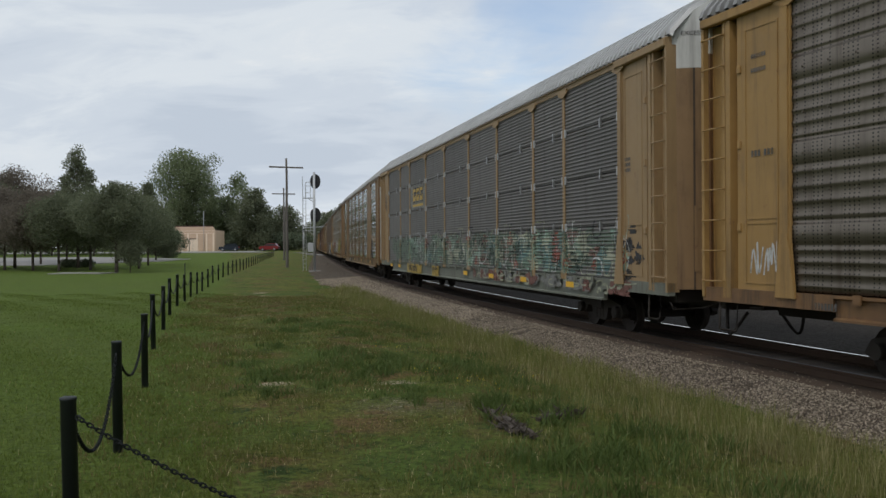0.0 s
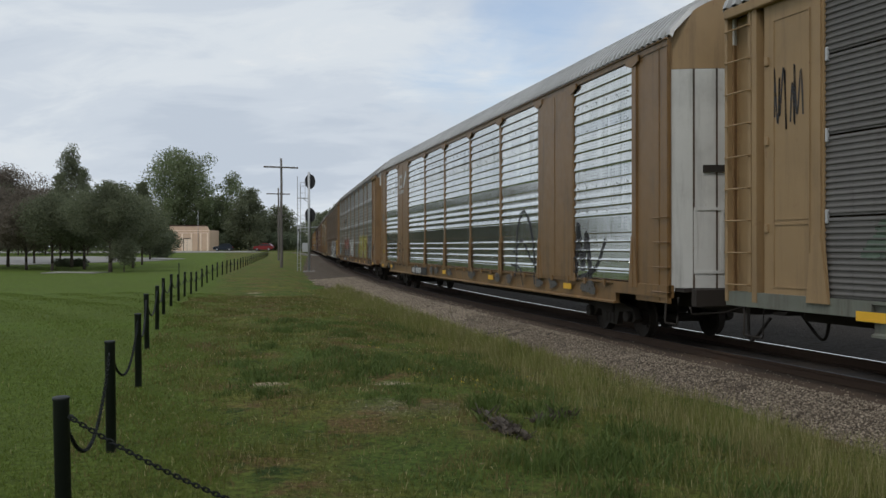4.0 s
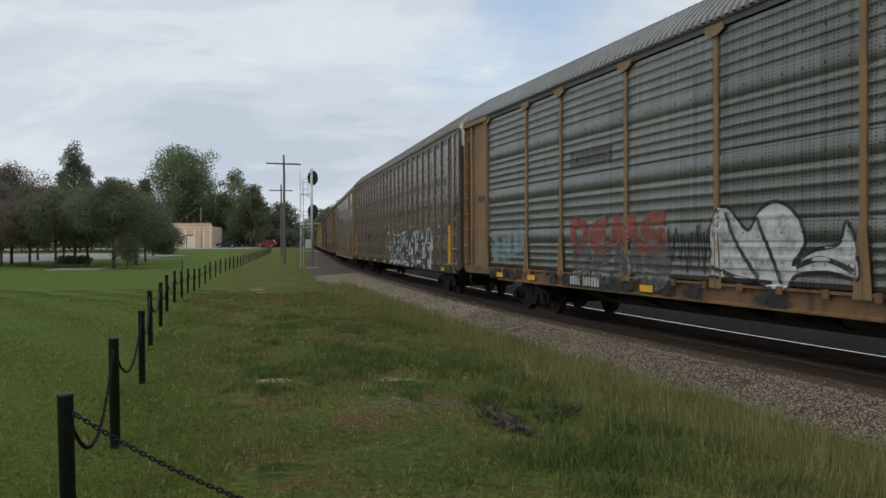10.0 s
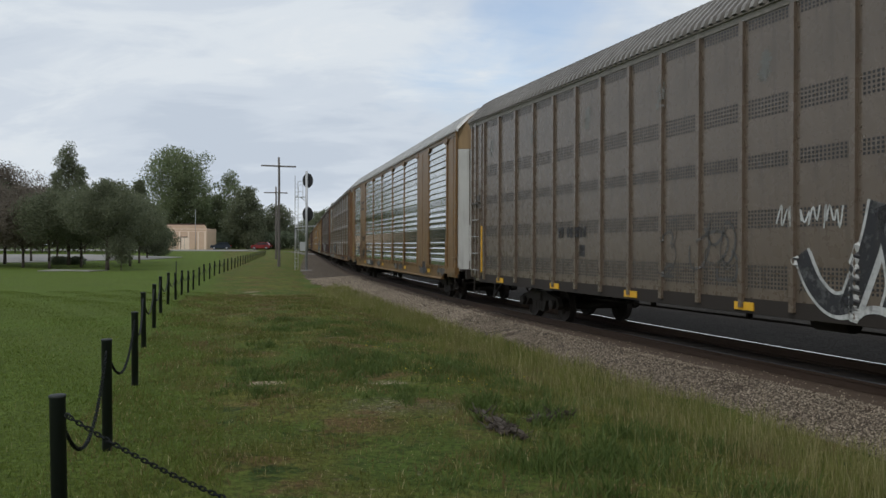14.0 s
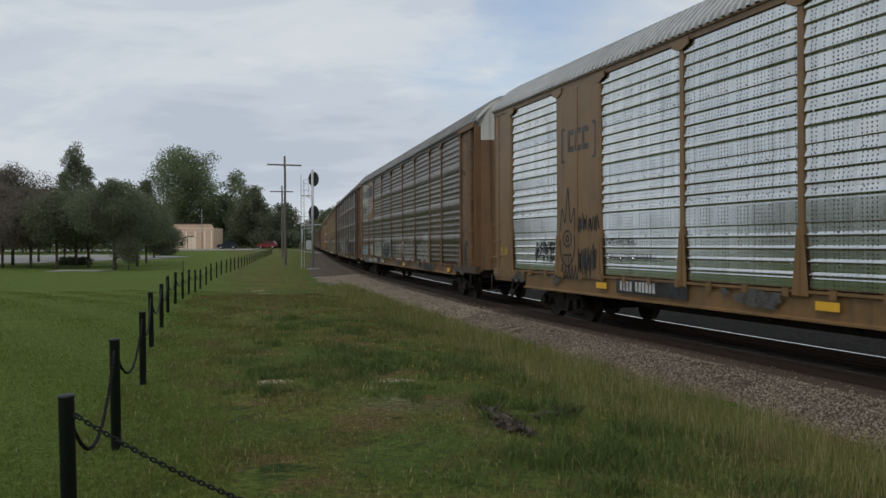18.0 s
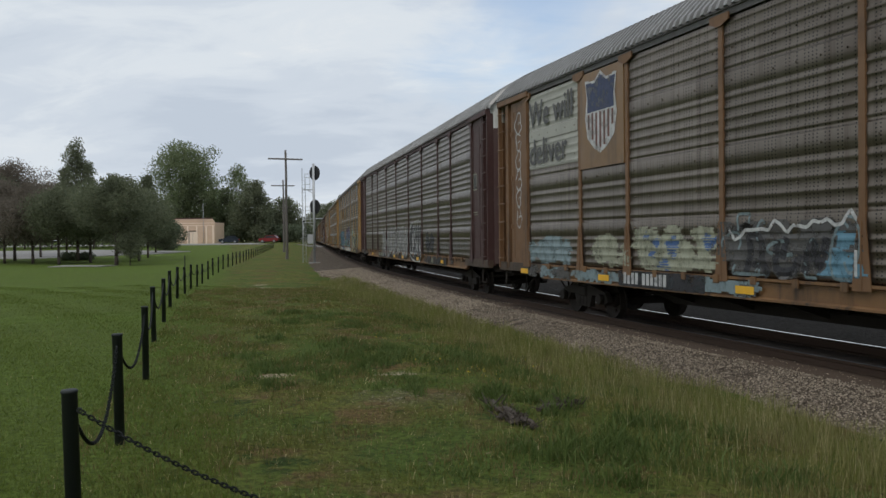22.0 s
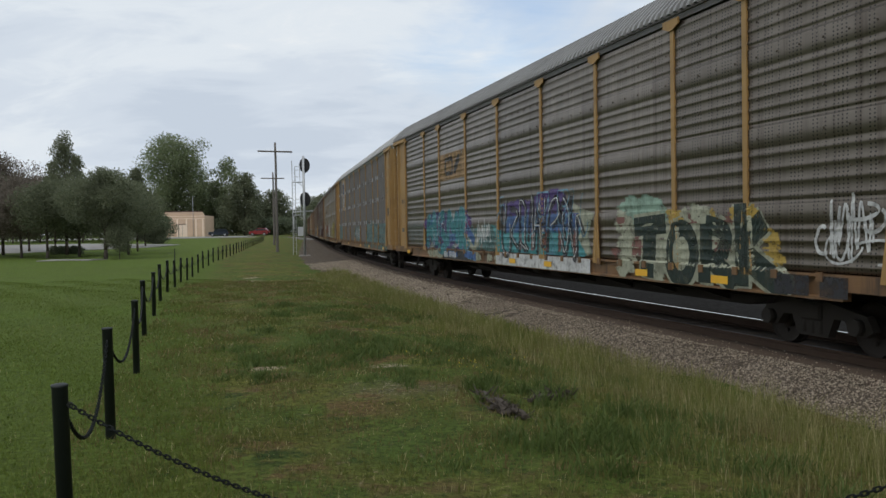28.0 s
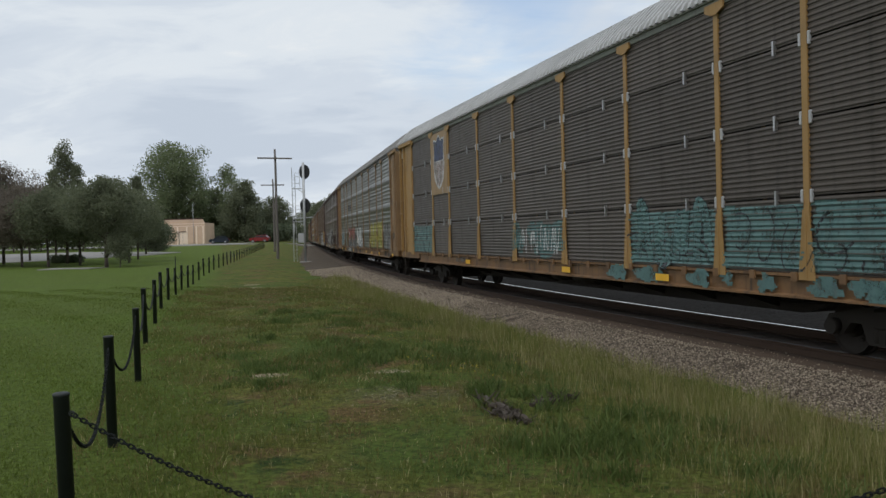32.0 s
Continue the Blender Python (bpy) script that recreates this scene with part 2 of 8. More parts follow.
PALE_PANEL = flat("faded_pale_paint", (0.36, 0.36, 0.32), 0.7, vary=0.25, scale=2.0)
INK_GREY = flat("faded_lettering", (0.09, 0.09, 0.09), 0.7)
RAIL_SIDE = flat("rusty_rail_steel", (0.060, 0.034, 0.020), 0.85)
OILY = flat("oily_ballast", (0.072, 0.047, 0.030), 0.95, vary=0.35, scale=14, bump=0.8)
SHADED_RAIL = flat("shaded_rail_steel", (0.05, 0.04, 0.032), 0.5, 0.6)
RAIL_TOP = flat("polished_rail_steel", (0.55, 0.53, 0.5), 0.14, 0.95)
TIE_WOOD = flat("creosoted_wood", (0.050, 0.034, 0.023), 0.9)
POST_BLACK = flat("black_painted_steel", (0.012, 0.016, 0.015), 0.62)
CHAIN_BLACK = flat("blackened_chain", (0.008, 0.010, 0.010), 0.8)
CHAIN_BLACK.node_tree.nodes["Principled BSDF"].inputs["Specular IOR Level"].default_value = 0.2
POLE_WOOD = flat("weathered_pole_wood", (0.125, 0.112, 0.10), 0.9)
SIGNAL_GREY = flat("silver_signal_paint", (0.42, 0.43, 0.44), 0.5, 0.3)
SIGNAL_BLACK = flat("black_signal_paint", (0.012, 0.012, 0.013), 0.6)
CONCRETE = flat("concrete", (0.23, 0.22, 0.21), 0.9, vary=0.2, scale=0.8)
PEACH_WALL = flat("peach_stucco", (0.58, 0.42, 0.30), 0.9, vary=0.16, scale=0.6)
PEACH_TRIM = flat("pale_stucco_trim", (0.80, 0.66, 0.52), 0.9)
ROOF_FELT = flat("dark_roofing", (0.10, 0.05, 0.045), 0.9)
GLASS_DARK = flat("dark_glazing", (0.02, 0.025, 0.03), 0.08, vary=0.02)
RED_PAINT = flat("red_car_paint", (0.20, 0.020, 0.020), 0.25, 0.0, 0.03)
BLUE_PAINT = flat("dark_blue_car_paint", (0.022, 0.030, 0.042), 0.25, 0.2, 0.03)
RUBBER = flat("tyre_rubber", (0.02, 0.02, 0.02), 0.85)
ALLOY = flat("alloy_rim", (0.4, 0.4, 0.4), 0.35, 0.8)
LAMP_RED = flat("red_lamp_glass", (0.35, 0.02, 0.015), 0.2)
BARK = flat("tree_bark", (0.075, 0.06, 0.048), 0.95, scale=9)
CHAR = flat("charred_wood", (0.060, 0.048, 0.038), 0.95, vary=0.4)


def lawn_material():
    """Mown lawn inside the fence, rough grass with bare, sandy spots outside it."""
    k = Mat("grass_ground", 0.95, 0.0, 0.1)
    x, y, z = k.xyz()
    # the fence line: x + 0.9 + 0.285 * y = 0, bending away far off
    side = k.math("ADD", k.math("ADD", x, 0.9), k.math("MULTIPLY", y, 0.245))
    rough_side = k.step(k.math("ADD", side, k.spread(k.noise(0.6, 3), -0.8, 0.8)), -0.2, 1.2)
    blades = k.noise(16, 6, 0.7)
    blot = k.noise(0.55, 5, 0.6)
    stripe = k.noise(0.22, 3, 0.5, (0.35, 1.6, 1))
    mown = k.mix(blot, (0.070, 0.104, 0.021), (0.108, 0.142, 0.031))
    mown = k.mix(k.step(stripe, 0.4, 0.7), mown, (0.090, 0.134, 0.024))
    wild = k.mix(k.step(blot, 0.35, 0.65), (0.072, 0.104, 0.020), (0.128, 0.130, 0.032))
    wild = k.mix(k.step(k.noise(0.8, 6, 0.7), 0.49, 0.60), wild, (0.128, 0.090, 0.038))
    wild = k.mix(k.step(k.noise(2.3, 5, 0.7, shift=(1, 7, 0)), 0.53, 0.64), wild, (0.034, 0.056, 0.014))
    wild = k.mix(k.step(k.noise(0.35, 3, 0.5, shift=(4, 2, 0)), 0.5, 0.66), wild, (0.070, 0.104, 0.022))
    wild = k.mix(k.step(k.noise(5.0, 5, 0.75, shift=(3, 1, 0)), 0.60, 0.70), wild, (0.20, 0.165, 0.10))
    base = k.mix(rough_side, mown, wild)
    for cx, cy, rx, ry in ((-0.62, 11.0, 0.36, 0.20), (-2.17, 11.0, 0.30, 0.22), (-7.4, 34.4, 0.5, 1.3), (-8.0, 37.5, 0.4, 0.8)):
        dx = k.math("DIVIDE", k.math("SUBTRACT", x, cx), rx)
        dy = k.math("DIVIDE", k.math("SUBTRACT", y, cy), ry)
        r = k.math("ADD", k.math("MULTIPLY", dx, dx), k.math("MULTIPLY", dy, dy))
        r = k.math("ADD", r, k.spread(k.noise(7, 6, 0.8), -2.4, 2.4))
        base = k.mix(k.math("MULTIPLY", k.step(r, 1.0, -0.3), 0.95), base, (0.36, 0.30, 0.215))
    # worn, gritty patch
    wx = k.math("DIVIDE", k.math("ADD", x, 0.35), 0.75)
    wy = k.math("DIVIDE", k.math("SUBTRACT", y, 9.35), 0.55)
    worn = k.math("ADD", k.math("ADD", k.math("MULTIPLY", wx, wx), k.math("MULTIPLY", wy, wy)), k.spread(k.noise(3.2, 6, 0.75), -2.2, 2.2))
    worn = k.step(worn, 1.4, -0.2)
    base = k.mix(k.math("MULTIPLY", worn, 0.45), base, (0.13, 0.100, 0.060))
    grit = k.math("MULTIPLY", worn, k.step(k.noise(30, 4, 0.7), 0.56, 0.66))
    base = k.mix(grit, base, (0.36, 0.32, 0.25))
    base = k.scale_value(base, k.spread(k.step(blades, 0.3, 0.7), 0.5, 1.5))
    bump = k.math("ADD", blades, k.math("MULTIPLY", k.noise(45, 3), 0.5))
    return k.done(base, bump, 0.9, 0.06)


def stone_material(name, lo, hi, island=True):
    k = Mat(name, 0.9, 0.0, 0.3)
    base = k.mix(k.island() if island else k.voronoi(16, "Color"), lo, hi)
    base = k.scale_value(base, k.spread(k.noise(0.8, 4), 0.75, 1.2))
    base = k.scale_value(base, k.spread(k.noise(40, 3), 0.8, 1.2))
    return k.done(base, k.voronoi(18) if not island else k.noise(60, 3), 0.8, 0.04)


def ballast_ground_material():
    """Crushed stone: oily brown between and beside the rails, grey on the shoulder."""
    k = Mat("ballast_ground", 0.95, 0.0, 0.2)
    stone = k.voronoi(17, "Color")
    base = k.mix(stone, (0.060, 0.046, 0.034), (0.180, 0.145, 0.110))
    base = k.scale_value(base, k.spread(k.voronoi(17), 1.25, 0.35))
    return k.done(base, k.voronoi(17), 1.0, 0.05)


GRASS = lawn_material()
BALLAST = ballast_ground_material()
STONE = stone_material("ballast_stone", (0.095, 0.075, 0.056), (0.47, 0.395, 0.305))
# far-side gravel: shade from a blocked sky is put into its near-black colour
SHADED_FAR_GRAVEL = stone_material("shaded_far_gravel", (0.020, 0.018, 0.016), (0.050, 0.045, 0.040), False)
SHADED_FAR_GRAVEL.node_tree.nodes["Principled BSDF"].inputs["Specular IOR Level"].default_value = 0.03
BLADE = leaf_material("grass_blade", (0.140, 0.172, 0.040), (0.235, 0.232, 0.078), 0.4, (0.215, 0.205, 0.085))
ROUGH_BLADE = leaf_material("rough_grass_blade", (0.088, 0.114, 0.022), (0.160, 0.156, 0.044), 0.35, (0.162, 0.124, 0.055))
LAWN_BLADE = leaf_material("lawn_blade", (0.088, 0.130, 0.021), (0.136, 0.170, 0.031))
DRY_BLADE = leaf_material("dry_grass_blade", (0.28, 0.24, 0.10), (0.50, 0.44, 0.25), 0.4)
WEED = leaf_material("weed_leaf", (0.068, 0.108, 0.026), (0.115, 0.155, 0.042))
FLOWER = flat("yellow_flower", (0.55, 0.42, 0.03), 0.7)
LEAF_A = leaf_material("dark_tree_leaf", (0.123, 0.141, 0.088), (0.186, 0.203, 0.123), 0.5)
LEAF_B = leaf_material("green_tree_leaf", (0.144, 0.183, 0.093), (0.213, 0.244, 0.132), 0.5)
LEAF_C = leaf_material("reddish_tree_leaf", (0.147, 0.130, 0.104), (0.205, 0.172, 0.137), 0.5)
LEAF_D = leaf_material("hedge_leaf", (0.102, 0.128, 0.083), (0.155, 0.184, 0.111), 0.5)


# ---- mesh helpers ----
def link(name, mesh, parent=None, m=None, label=""):
    ob = new(name, mesh)
    if parent is not None:
        ob.parent = parent
    if m is not None:
        ob.matrix_basis = m
    if label:
        ob["label"] = label
    return ob


def part(name, bm, material, parent, label="", m=None):
    """A bmesh (or a finished mesh) as one mesh object under a thing or a part."""
    if isinstance(bm, bmesh.types.BMesh):
        me = bpy.data.meshes.new(name)
        bm.to_mesh(me)
        bm.free()
        me.materials.append(material)
    else:
        me = bm
    return link(name, me, parent, m, label)


def thing(name, label, category, m=None, group="", kind=""):
    ob = new(name)
    if m is not None:
        ob.matrix_basis = m
    return tagged(ob, label, category, group, kind)


def box(bm, x0, x1, y0, y1, z0, z1, bevel=0.0):
    v = [bm.verts.new(p) for p in ((x0, y0, z0), (x1, y0, z0), (x1, y1, z0), (x0, y1, z0), (x0, y0, z1), (x1, y0, z1), (x1, y1, z1), (x0, y1, z1))]
    f = [bm.faces.new([v[i] for i in q]) for q in ((0, 3, 2, 1), (4, 5, 6, 7), (0, 1, 5, 4), (1, 2, 6, 5), (2, 3, 7, 6), (3, 0, 4, 7))]
    if bevel:
        e = list({e for q in f for e in q.edges})
        bmesh.ops.bevel(bm, geom=e, offset=bevel, segments=1, affect="EDGES")
    return bm


def boxed(*a, bevel=0.0):
    return box(bmesh.new(), *a, bevel=bevel)


def rod(bm, a, b, r, n=8, r2=None):
    """A round bar from a to b, tapering to r2."""
    a, b = Vector(a), Vector(b)
    q = (b - a).to_track_quat("Z", "Y").to_matrix()
    r2 = r if r2 is None else r2
    lo = [bm.verts.new(a + q @ Vector((r * math.cos(i * math.tau / n), r * math.sin(i * math.tau / n), 0))) for i in range(n)]
    hi = [bm.verts.new(b + q @ Vector((r2 * math.cos(i * math.tau / n), r2 * math.sin(i * math.tau / n), 0))) for i in range(n)]
    for i in range(n):
        f = bm.faces.new((lo[i], lo[(i + 1) % n], hi[(i + 1) % n], hi[i]))
        f.smooth = n > 6
    bm.faces.new(lo[::-1])
    bm.faces.new(hi)
    return bm


def rodded(*a, **k):
    return rod(bmesh.new(), *a, **k)


def prism(bm, outline, y0, y1, axis="y"):
    """A flat outline (u, z) pushed through from y0 to y1 (or along x)."""
    def p(u, z, d):
        return (u, d, z) if axis == "y" else (d, u, z)
    a = [bm.verts.new(p(u, z, y0)) for u, z in outline]
    b = [bm.verts.new(p(u, z, y1)) for u, z in outline]
    n = len(a)
    for i in range(n):
        bm.faces.new((a[i], a[(i + 1) % n], b[(i + 1) % n], b[i]))
    bm.faces.new(a[::-1])
    bm.faces.new(b)
    bmesh.ops.recalc_face_normals(bm, faces=bm.faces[:])
    return bm


def raw_mesh(name, verts, faces, material, smooth=False):
    me = bpy.data.meshes.new(name)
    me.from_pydata(verts, [], faces)
    me.materials.append(material)
    if smooth:
        me.shade_smooth()
    return me


# ---- the line: a curve that straightens out in the distance ----
RAIL_X, RAIL_Y, HEADING, BEND, BEND_END = 10.1590, 0.0, 0.34020, 0.0036188, 50.808
STEP = 0.25
_n = np.arange(-400, 1801)
_s = _n * STEP


def _turn(q):
    return q - 15 * np.log1p(np.exp((q - BEND_END) / 15)) + 15 * math.log1p(math.exp(-BEND_END / 15))


_th = HEADING - BEND * _turn(_s)
_mid = HEADING - BEND * _turn(_s[:-1] + STEP / 2)
_px = np.concatenate([[0], np.cumsum(-np.sin(_mid) * STEP)])
_py = np.concatenate([[0], np.cumsum(np.cos(_mid) * STEP)])
_px += RAIL_X - _px[400]
_py += RAIL_Y - _py[400]


def track(s):
    """Place and heading of the centre line, s metres on from abreast of the camera."""
    return float(np.interp(s, _s, _px)), float(np.interp(s, _s, _py)), float(np.interp(s, _s, _th))


def track_offset(x, y):
    """Distance from the line, by arrays: positive on the camera's side."""
    cx, cy = _px[::4], _py[::4]
    out = np.empty(x.shape)
    flat_x, flat_y, flat_o = x.ravel(), y.ravel(), out.ravel()
    th = _th[::4]
    for i in range(0, flat_x.size, 20000):
        dx = flat_x[i:i + 20000, None] - cx
        dy = flat_y[i:i + 20000, None] - cy
        j = np.argmin(dx * dx + dy * dy, 1)
        r = np.arange(len(j))
        flat_o[i:i + 20000] = -np.cos(th[j]) * dx[r, j] - np.sin(th[j]) * dy[r, j]
    return flat_o.reshape(x.shape)


def lie(x, y):
    """Height of the open land."""
    base = np.interp(y, (-100, 26, 33, 41, 48, 56, 75, 110, 150, 190, 400, 3000), (0, 0, -0.18, -0.34, -0.26, -0.18, -0.2, -0.05, 0.1, 0.7, 1.0, 1.0))
    return base + 0.03 * np.sin(x * 0.9 + 1.3) * np.sin(y * 0.7) + 0.02 * np.sin(x * 2.3 + y * 1.7)


def ground_height(x, y):
    x, y = np.asarray(x, float), np.asarray(y, float)
    d = track_offset(x, y)
    k = np.clip((np.abs(d) - 2.2) / 4.5, 0, 1)
    k = k * k * (3 - 2 * k)
    far = np.clip((-d - 2.2) / 1.5, 0, 1)
    return -0.40 * (1 - k) + lie(x, y) * k - 0.9 * far * (d < 0) * (d > -100)


def ground_at(x, y):
    return float(ground_height(np.array([x]), np.array([y]))[0])


def build_ground():
    def spread(lo, hi, n, knee):
        u = np.linspace(math.asinh(lo / knee), math.asinh(hi / knee), n)
        return np.sinh(u) * knee
    xs, ys = spread(-2500, 2500, 240, 6.0), spread(-600, 3500, 260, 8.0)
    gx, gy = np.meshgrid(xs, ys)
    gz = ground_height(gx, gy)
    n, m = gx.shape
    verts = np.stack([gx, gy, gz], -1).reshape(-1, 3)
    i = np.arange(n * m).reshape(n, m)
    faces = np.stack([i[:-1, :-1], i[:-1, 1:], i[1:, 1:], i[1:, :-1]], -1).reshape(-1, 4)
    me = raw_mesh("ground", verts.tolist(), faces.tolist(), GRASS, True)
    tagged(new("ground", me), "mown green lawn running into rough weedy grass", "ground", kind="structure")


build_ground()


def sweep(name, profile, s0, s1, step, material, smooth=False):
    """A profile of (d, z) drawn along the line."""
    ss = np.arange(s0, s1 + 1e-6, step)
    verts, faces = [], []
    n = len(profile)
    for s in ss:
        x, y, th = track(s)
        for d, z in profile:
            verts.append((x - math.cos(th) * d, y - math.sin(th) * d, z))
    for j in range(len(ss) - 1):
        for q in range(n - 1):
            a = j * n + q
            faces.append((a, a + 1, a + n + 1, a + n))
    return raw_mesh(name, verts, faces, material, smooth)


def bed_width(s):
    """How far the stone shoulder reaches to the camera's side."""
    return np.interp(s, (-60, 20, 32, 60, 330), (2.4, 2.4, 2.9, 4.4, 5.0)) + 0.2 * np.sin(s * 0.9) + 0.15 * np.sin(s * 2.3)


# trackbed: a narrow stone shoulder close by, a wide dirt strip further on
def build_bed():
    verts, faces, ss = [], [], np.arange(-60, 331, 0.5)
    for s_ in ss:
        x, y, th = track(s_)
        w = float(bed_width(s_))
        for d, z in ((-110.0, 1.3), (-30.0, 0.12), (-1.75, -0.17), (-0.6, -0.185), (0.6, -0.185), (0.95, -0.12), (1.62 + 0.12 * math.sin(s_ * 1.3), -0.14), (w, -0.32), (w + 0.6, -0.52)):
            verts.append((x - math.cos(th) * d, y - math.sin(th) * d, z))
    for j in range(len(ss) - 1):
        for q in range(8):
            k = j * 9 + q
            faces.append((k, k + 1, k + 10, k + 9))
    me = raw_mesh("ballast_bed", verts, faces, BALLAST, True)
    me.materials.append(OILY)
    me.materials.append(SHADED_FAR_GRAVEL)
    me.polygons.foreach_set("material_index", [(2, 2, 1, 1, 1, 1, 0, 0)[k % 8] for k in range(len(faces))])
    tagged(new("ballast_bed", me), "bed of crushed grey-brown stone under the rails", "trackbed", kind="structure")


build_bed()
line = tagged(new("railway_track"), "worn steel railway track on dark sleepers", "track", kind="structure")
for side in (1, -1):
    c = side * 0.753
    web = [(c - 0.07, -0.17), (c - 0.07, -0.155), (c - 0.01, -0.14), (c - 0.01, -0.045), (c - 0.035, -0.035), (c - 0.035, -0.003), (c + 0.035, -0.003), (c + 0.035, -0.035), (c + 0.01, -0.045), (c + 0.01, -0.14), (c + 0.07, -0.155), (c + 0.07, -0.17)]
    rail = part("rail", sweep("rail", web, -60, 330, 1.0, RAIL_SIDE), None, line)
    # near rail head: the train's shade is put into a darker, rougher steel
    part("running_surface", sweep("running_surface", [(c - 0.03, 0.0), (c + 0.03, 0.0)], -60, 330, 1.0, RAIL_TOP if side < 0 else SHADED_RAIL), None, rail, "bright worn rail head" if side < 0 else "rail head coloured dark brown for the shade under the train")

# ---- the train ----
CAR, SPEED, GAIN, FIRST = 28.6, 7.3232, 0.00463, 15.0622
HALF = 1.5                      # half width over the sides
POSTS = (-12.0, -9.24, -7.28, -4.38, -1.52, 1.52, 4.38, 7.28, 9.24, 12.0)
DECK, TOP, SILL = 1.10, 5.10, 0.77
_cache = {}


def shared(key, make, material):
    """One mesh for all alike parts."""
    k = (key, material.name)
    if k not in _cache:
        bm = make()
        me = bpy.data.meshes.new(key.split("|")[0])
        bm.to_mesh(me)
        bm.free()
        me.materials.append(material)
        _cache[k] = me
    return _cache[k]


# bands of (from, to, ridges) that make up a side sheet, from the deck up
SHEETS = {
    "grouped": ((1.12, 1.75, 4), (1.75, 2.02, 0), (2.02, 2.82, 4), (2.82, 3.12, 0), (3.12, 3.95, 5), (3.95, 4.25, 0), (4.25, 5.08, 5)),
    "bright": ((1.12, 1.28, 0), (1.28, 2.00, 4), (2.00, 2.34, 0), (2.34, 3.06, 4), (3.06, 3.30, 0), (3.30, 4.04, 4), (4.04, 4.26, 0), (4.26, 5.08, 4)),
}


def sheet_profile(style, z0=1.12, z1=5.08):
    """(z, depth) points up the sheet: ridges with sloped flanks."""
    if style == "fine":
        bands = ((z0, z1, max(2, round((z1 - z0) / 0.076))),)
    else:
        bands = SHEETS[style]
    pts = []
    for a, b, n in bands:
        if n == 0:
            pts += [(a, 0.0), (a + 0.02, 0.012), (b - 0.02, 0.012), (b, 0.0)]
            continue
        h = (b - a) / n
        if style == "fine":
            for i in range(n):
                z = a + i * h
                pts += [(z, 0.0), (z + 0.30 * h, 0.0), (z + 0.42 * h, 0.015), (z + 0.58 * h, 0.015), (z + 0.92 * h, 0.0)]
            continue
        d = 0.013 if style == "grouped" else 0.024
        for i in range(n):
            z = a + i * h
            if style == "bright":
                reach = 0.40 if z < 2.0 else 0.70 if z < 3.0 else 0.94
                pts += [(z, 0.0), (z + 0.05 * h, 0.10 * d), (z + 0.13 * h, 0.90 * d), (z + 0.17 * h, d), (z + (0.17 + 0.4 * (reach - 0.2)) * h, 0.72 * d), (z + reach * h, 0.03 * d)]
            else:
                pts += [(z, 0.0), (z + 0.26 * h, 0.08 * d), (z + 0.38 * h, 0.65 * d), (z + 0.48 * h, d), (z + 0.58 * h, 0.85 * d), (z + 0.70 * h, 0.35 * d), (z + 0.84 * h, 0.03 * d)]
    pts.append((bands[-1][1], 0.0))
    return pts


def sheet_depth(style, z):
    pts = sheet_profile(style)
    return float(np.interp(z, [p[0] for p in pts], [p[1] for p in pts]))


def make_sheet(style, width, z0, z1):
    bm = bmesh.new()
    pts = sheet_profile(style, z0, z1)
    w = width / 2
    rows = []
    for z, d in pts:
        rows.append((bm.verts.new((-w, d - 0.008, z)), bm.verts.new((w, d - 0.008, z))))
    for a, b in zip(rows, rows[1:]):
        bm.faces.new((a[1], a[0], b[0], b[1])).smooth = style == "grouped"
    if style != "fine":
        # bolt heads in rows along the flat bands
        for z in (1.45, 1.88, 2.45, 2.95, 3.5, 4.1, 4.6):
            y = sheet_depth(style, z) - 0.008
            for i in range(int(width / 0.42)):
                x = -w + 0.2 + i * (width - 0.4) / max(1, int(width / 0.42) - 1)
                rod(bm, (x, y - 0.002, z), (x, y + 0.016, z), 0.015, 5)
    back = [bm.verts.new(p) for p in ((-w, -0.05, z0), (w, -0.05, z0), (w, -0.05, z1), (-w, -0.05, z1))]
    bm.faces.new(back)
    bm.faces.new((rows[0][0], rows[0][1], back[1], back[0]))
    bm.faces.new((rows[-1][1], rows[-1][0], back[3], back[2]))
    return bm


def make_post():
    bm = bmesh.new()
    box(bm, -0.055, 0.055, -0.06, 0.025, 1.05, TOP)
    # flared foot plate
    prism(bm, [(-0.16, 1.02), (0.16, 1.02), (0.062, 1.95), (-0.062, 1.95)], 0.025, 0.04)
    box(bm, -0.012, 0.012, 0.04, 0.05, 1.02, 1.9)
    # head plate
    prism(bm, [(-0.06, TOP - 0.13), (0.06, TOP - 0.13), (0.24, TOP - 0.06), (0.24, TOP + 0.05), (-0.24, TOP + 0.05), (-0.24, TOP - 0.06)], 0.025, 0.055)
    return bm


def make_sill(low, half_long):
    bm = bmesh.new()
    prism(bm, [(-0.10, low), (0.03, low), (0.03, low + 0.03), (-0.02, low + 0.05), (-0.02, DECK - 0.06), (0.03, DECK - 0.04), (0.03, DECK), (-0.10, DECK)], -11.2, 11.2, "x")
    # stake pockets under the sheets
    for i in range(-12, 13):
        box(bm, i * 0.9 - 0.06, i * 0.9 + 0.06, 0.03, 0.055, DECK - 0.10, DECK + 0.02)
    return bm


def make_end_sill(half_long):
    return prism(bmesh.new(), [(-0.10, SILL + 0.12), (0.03, SILL + 0.12), (0.03, DECK), (-0.10, DECK)], 11.2, half_long, "x")


def make_chord(half_long):
    bm = bmesh.new()
    box(bm, -half_long, half_long, -0.06, 0.02, TOP, TOP + 0.10)
    box(bm, -half_long, half_long, -0.06, 0.05, TOP + 0.10, TOP + 0.13)
    return bm


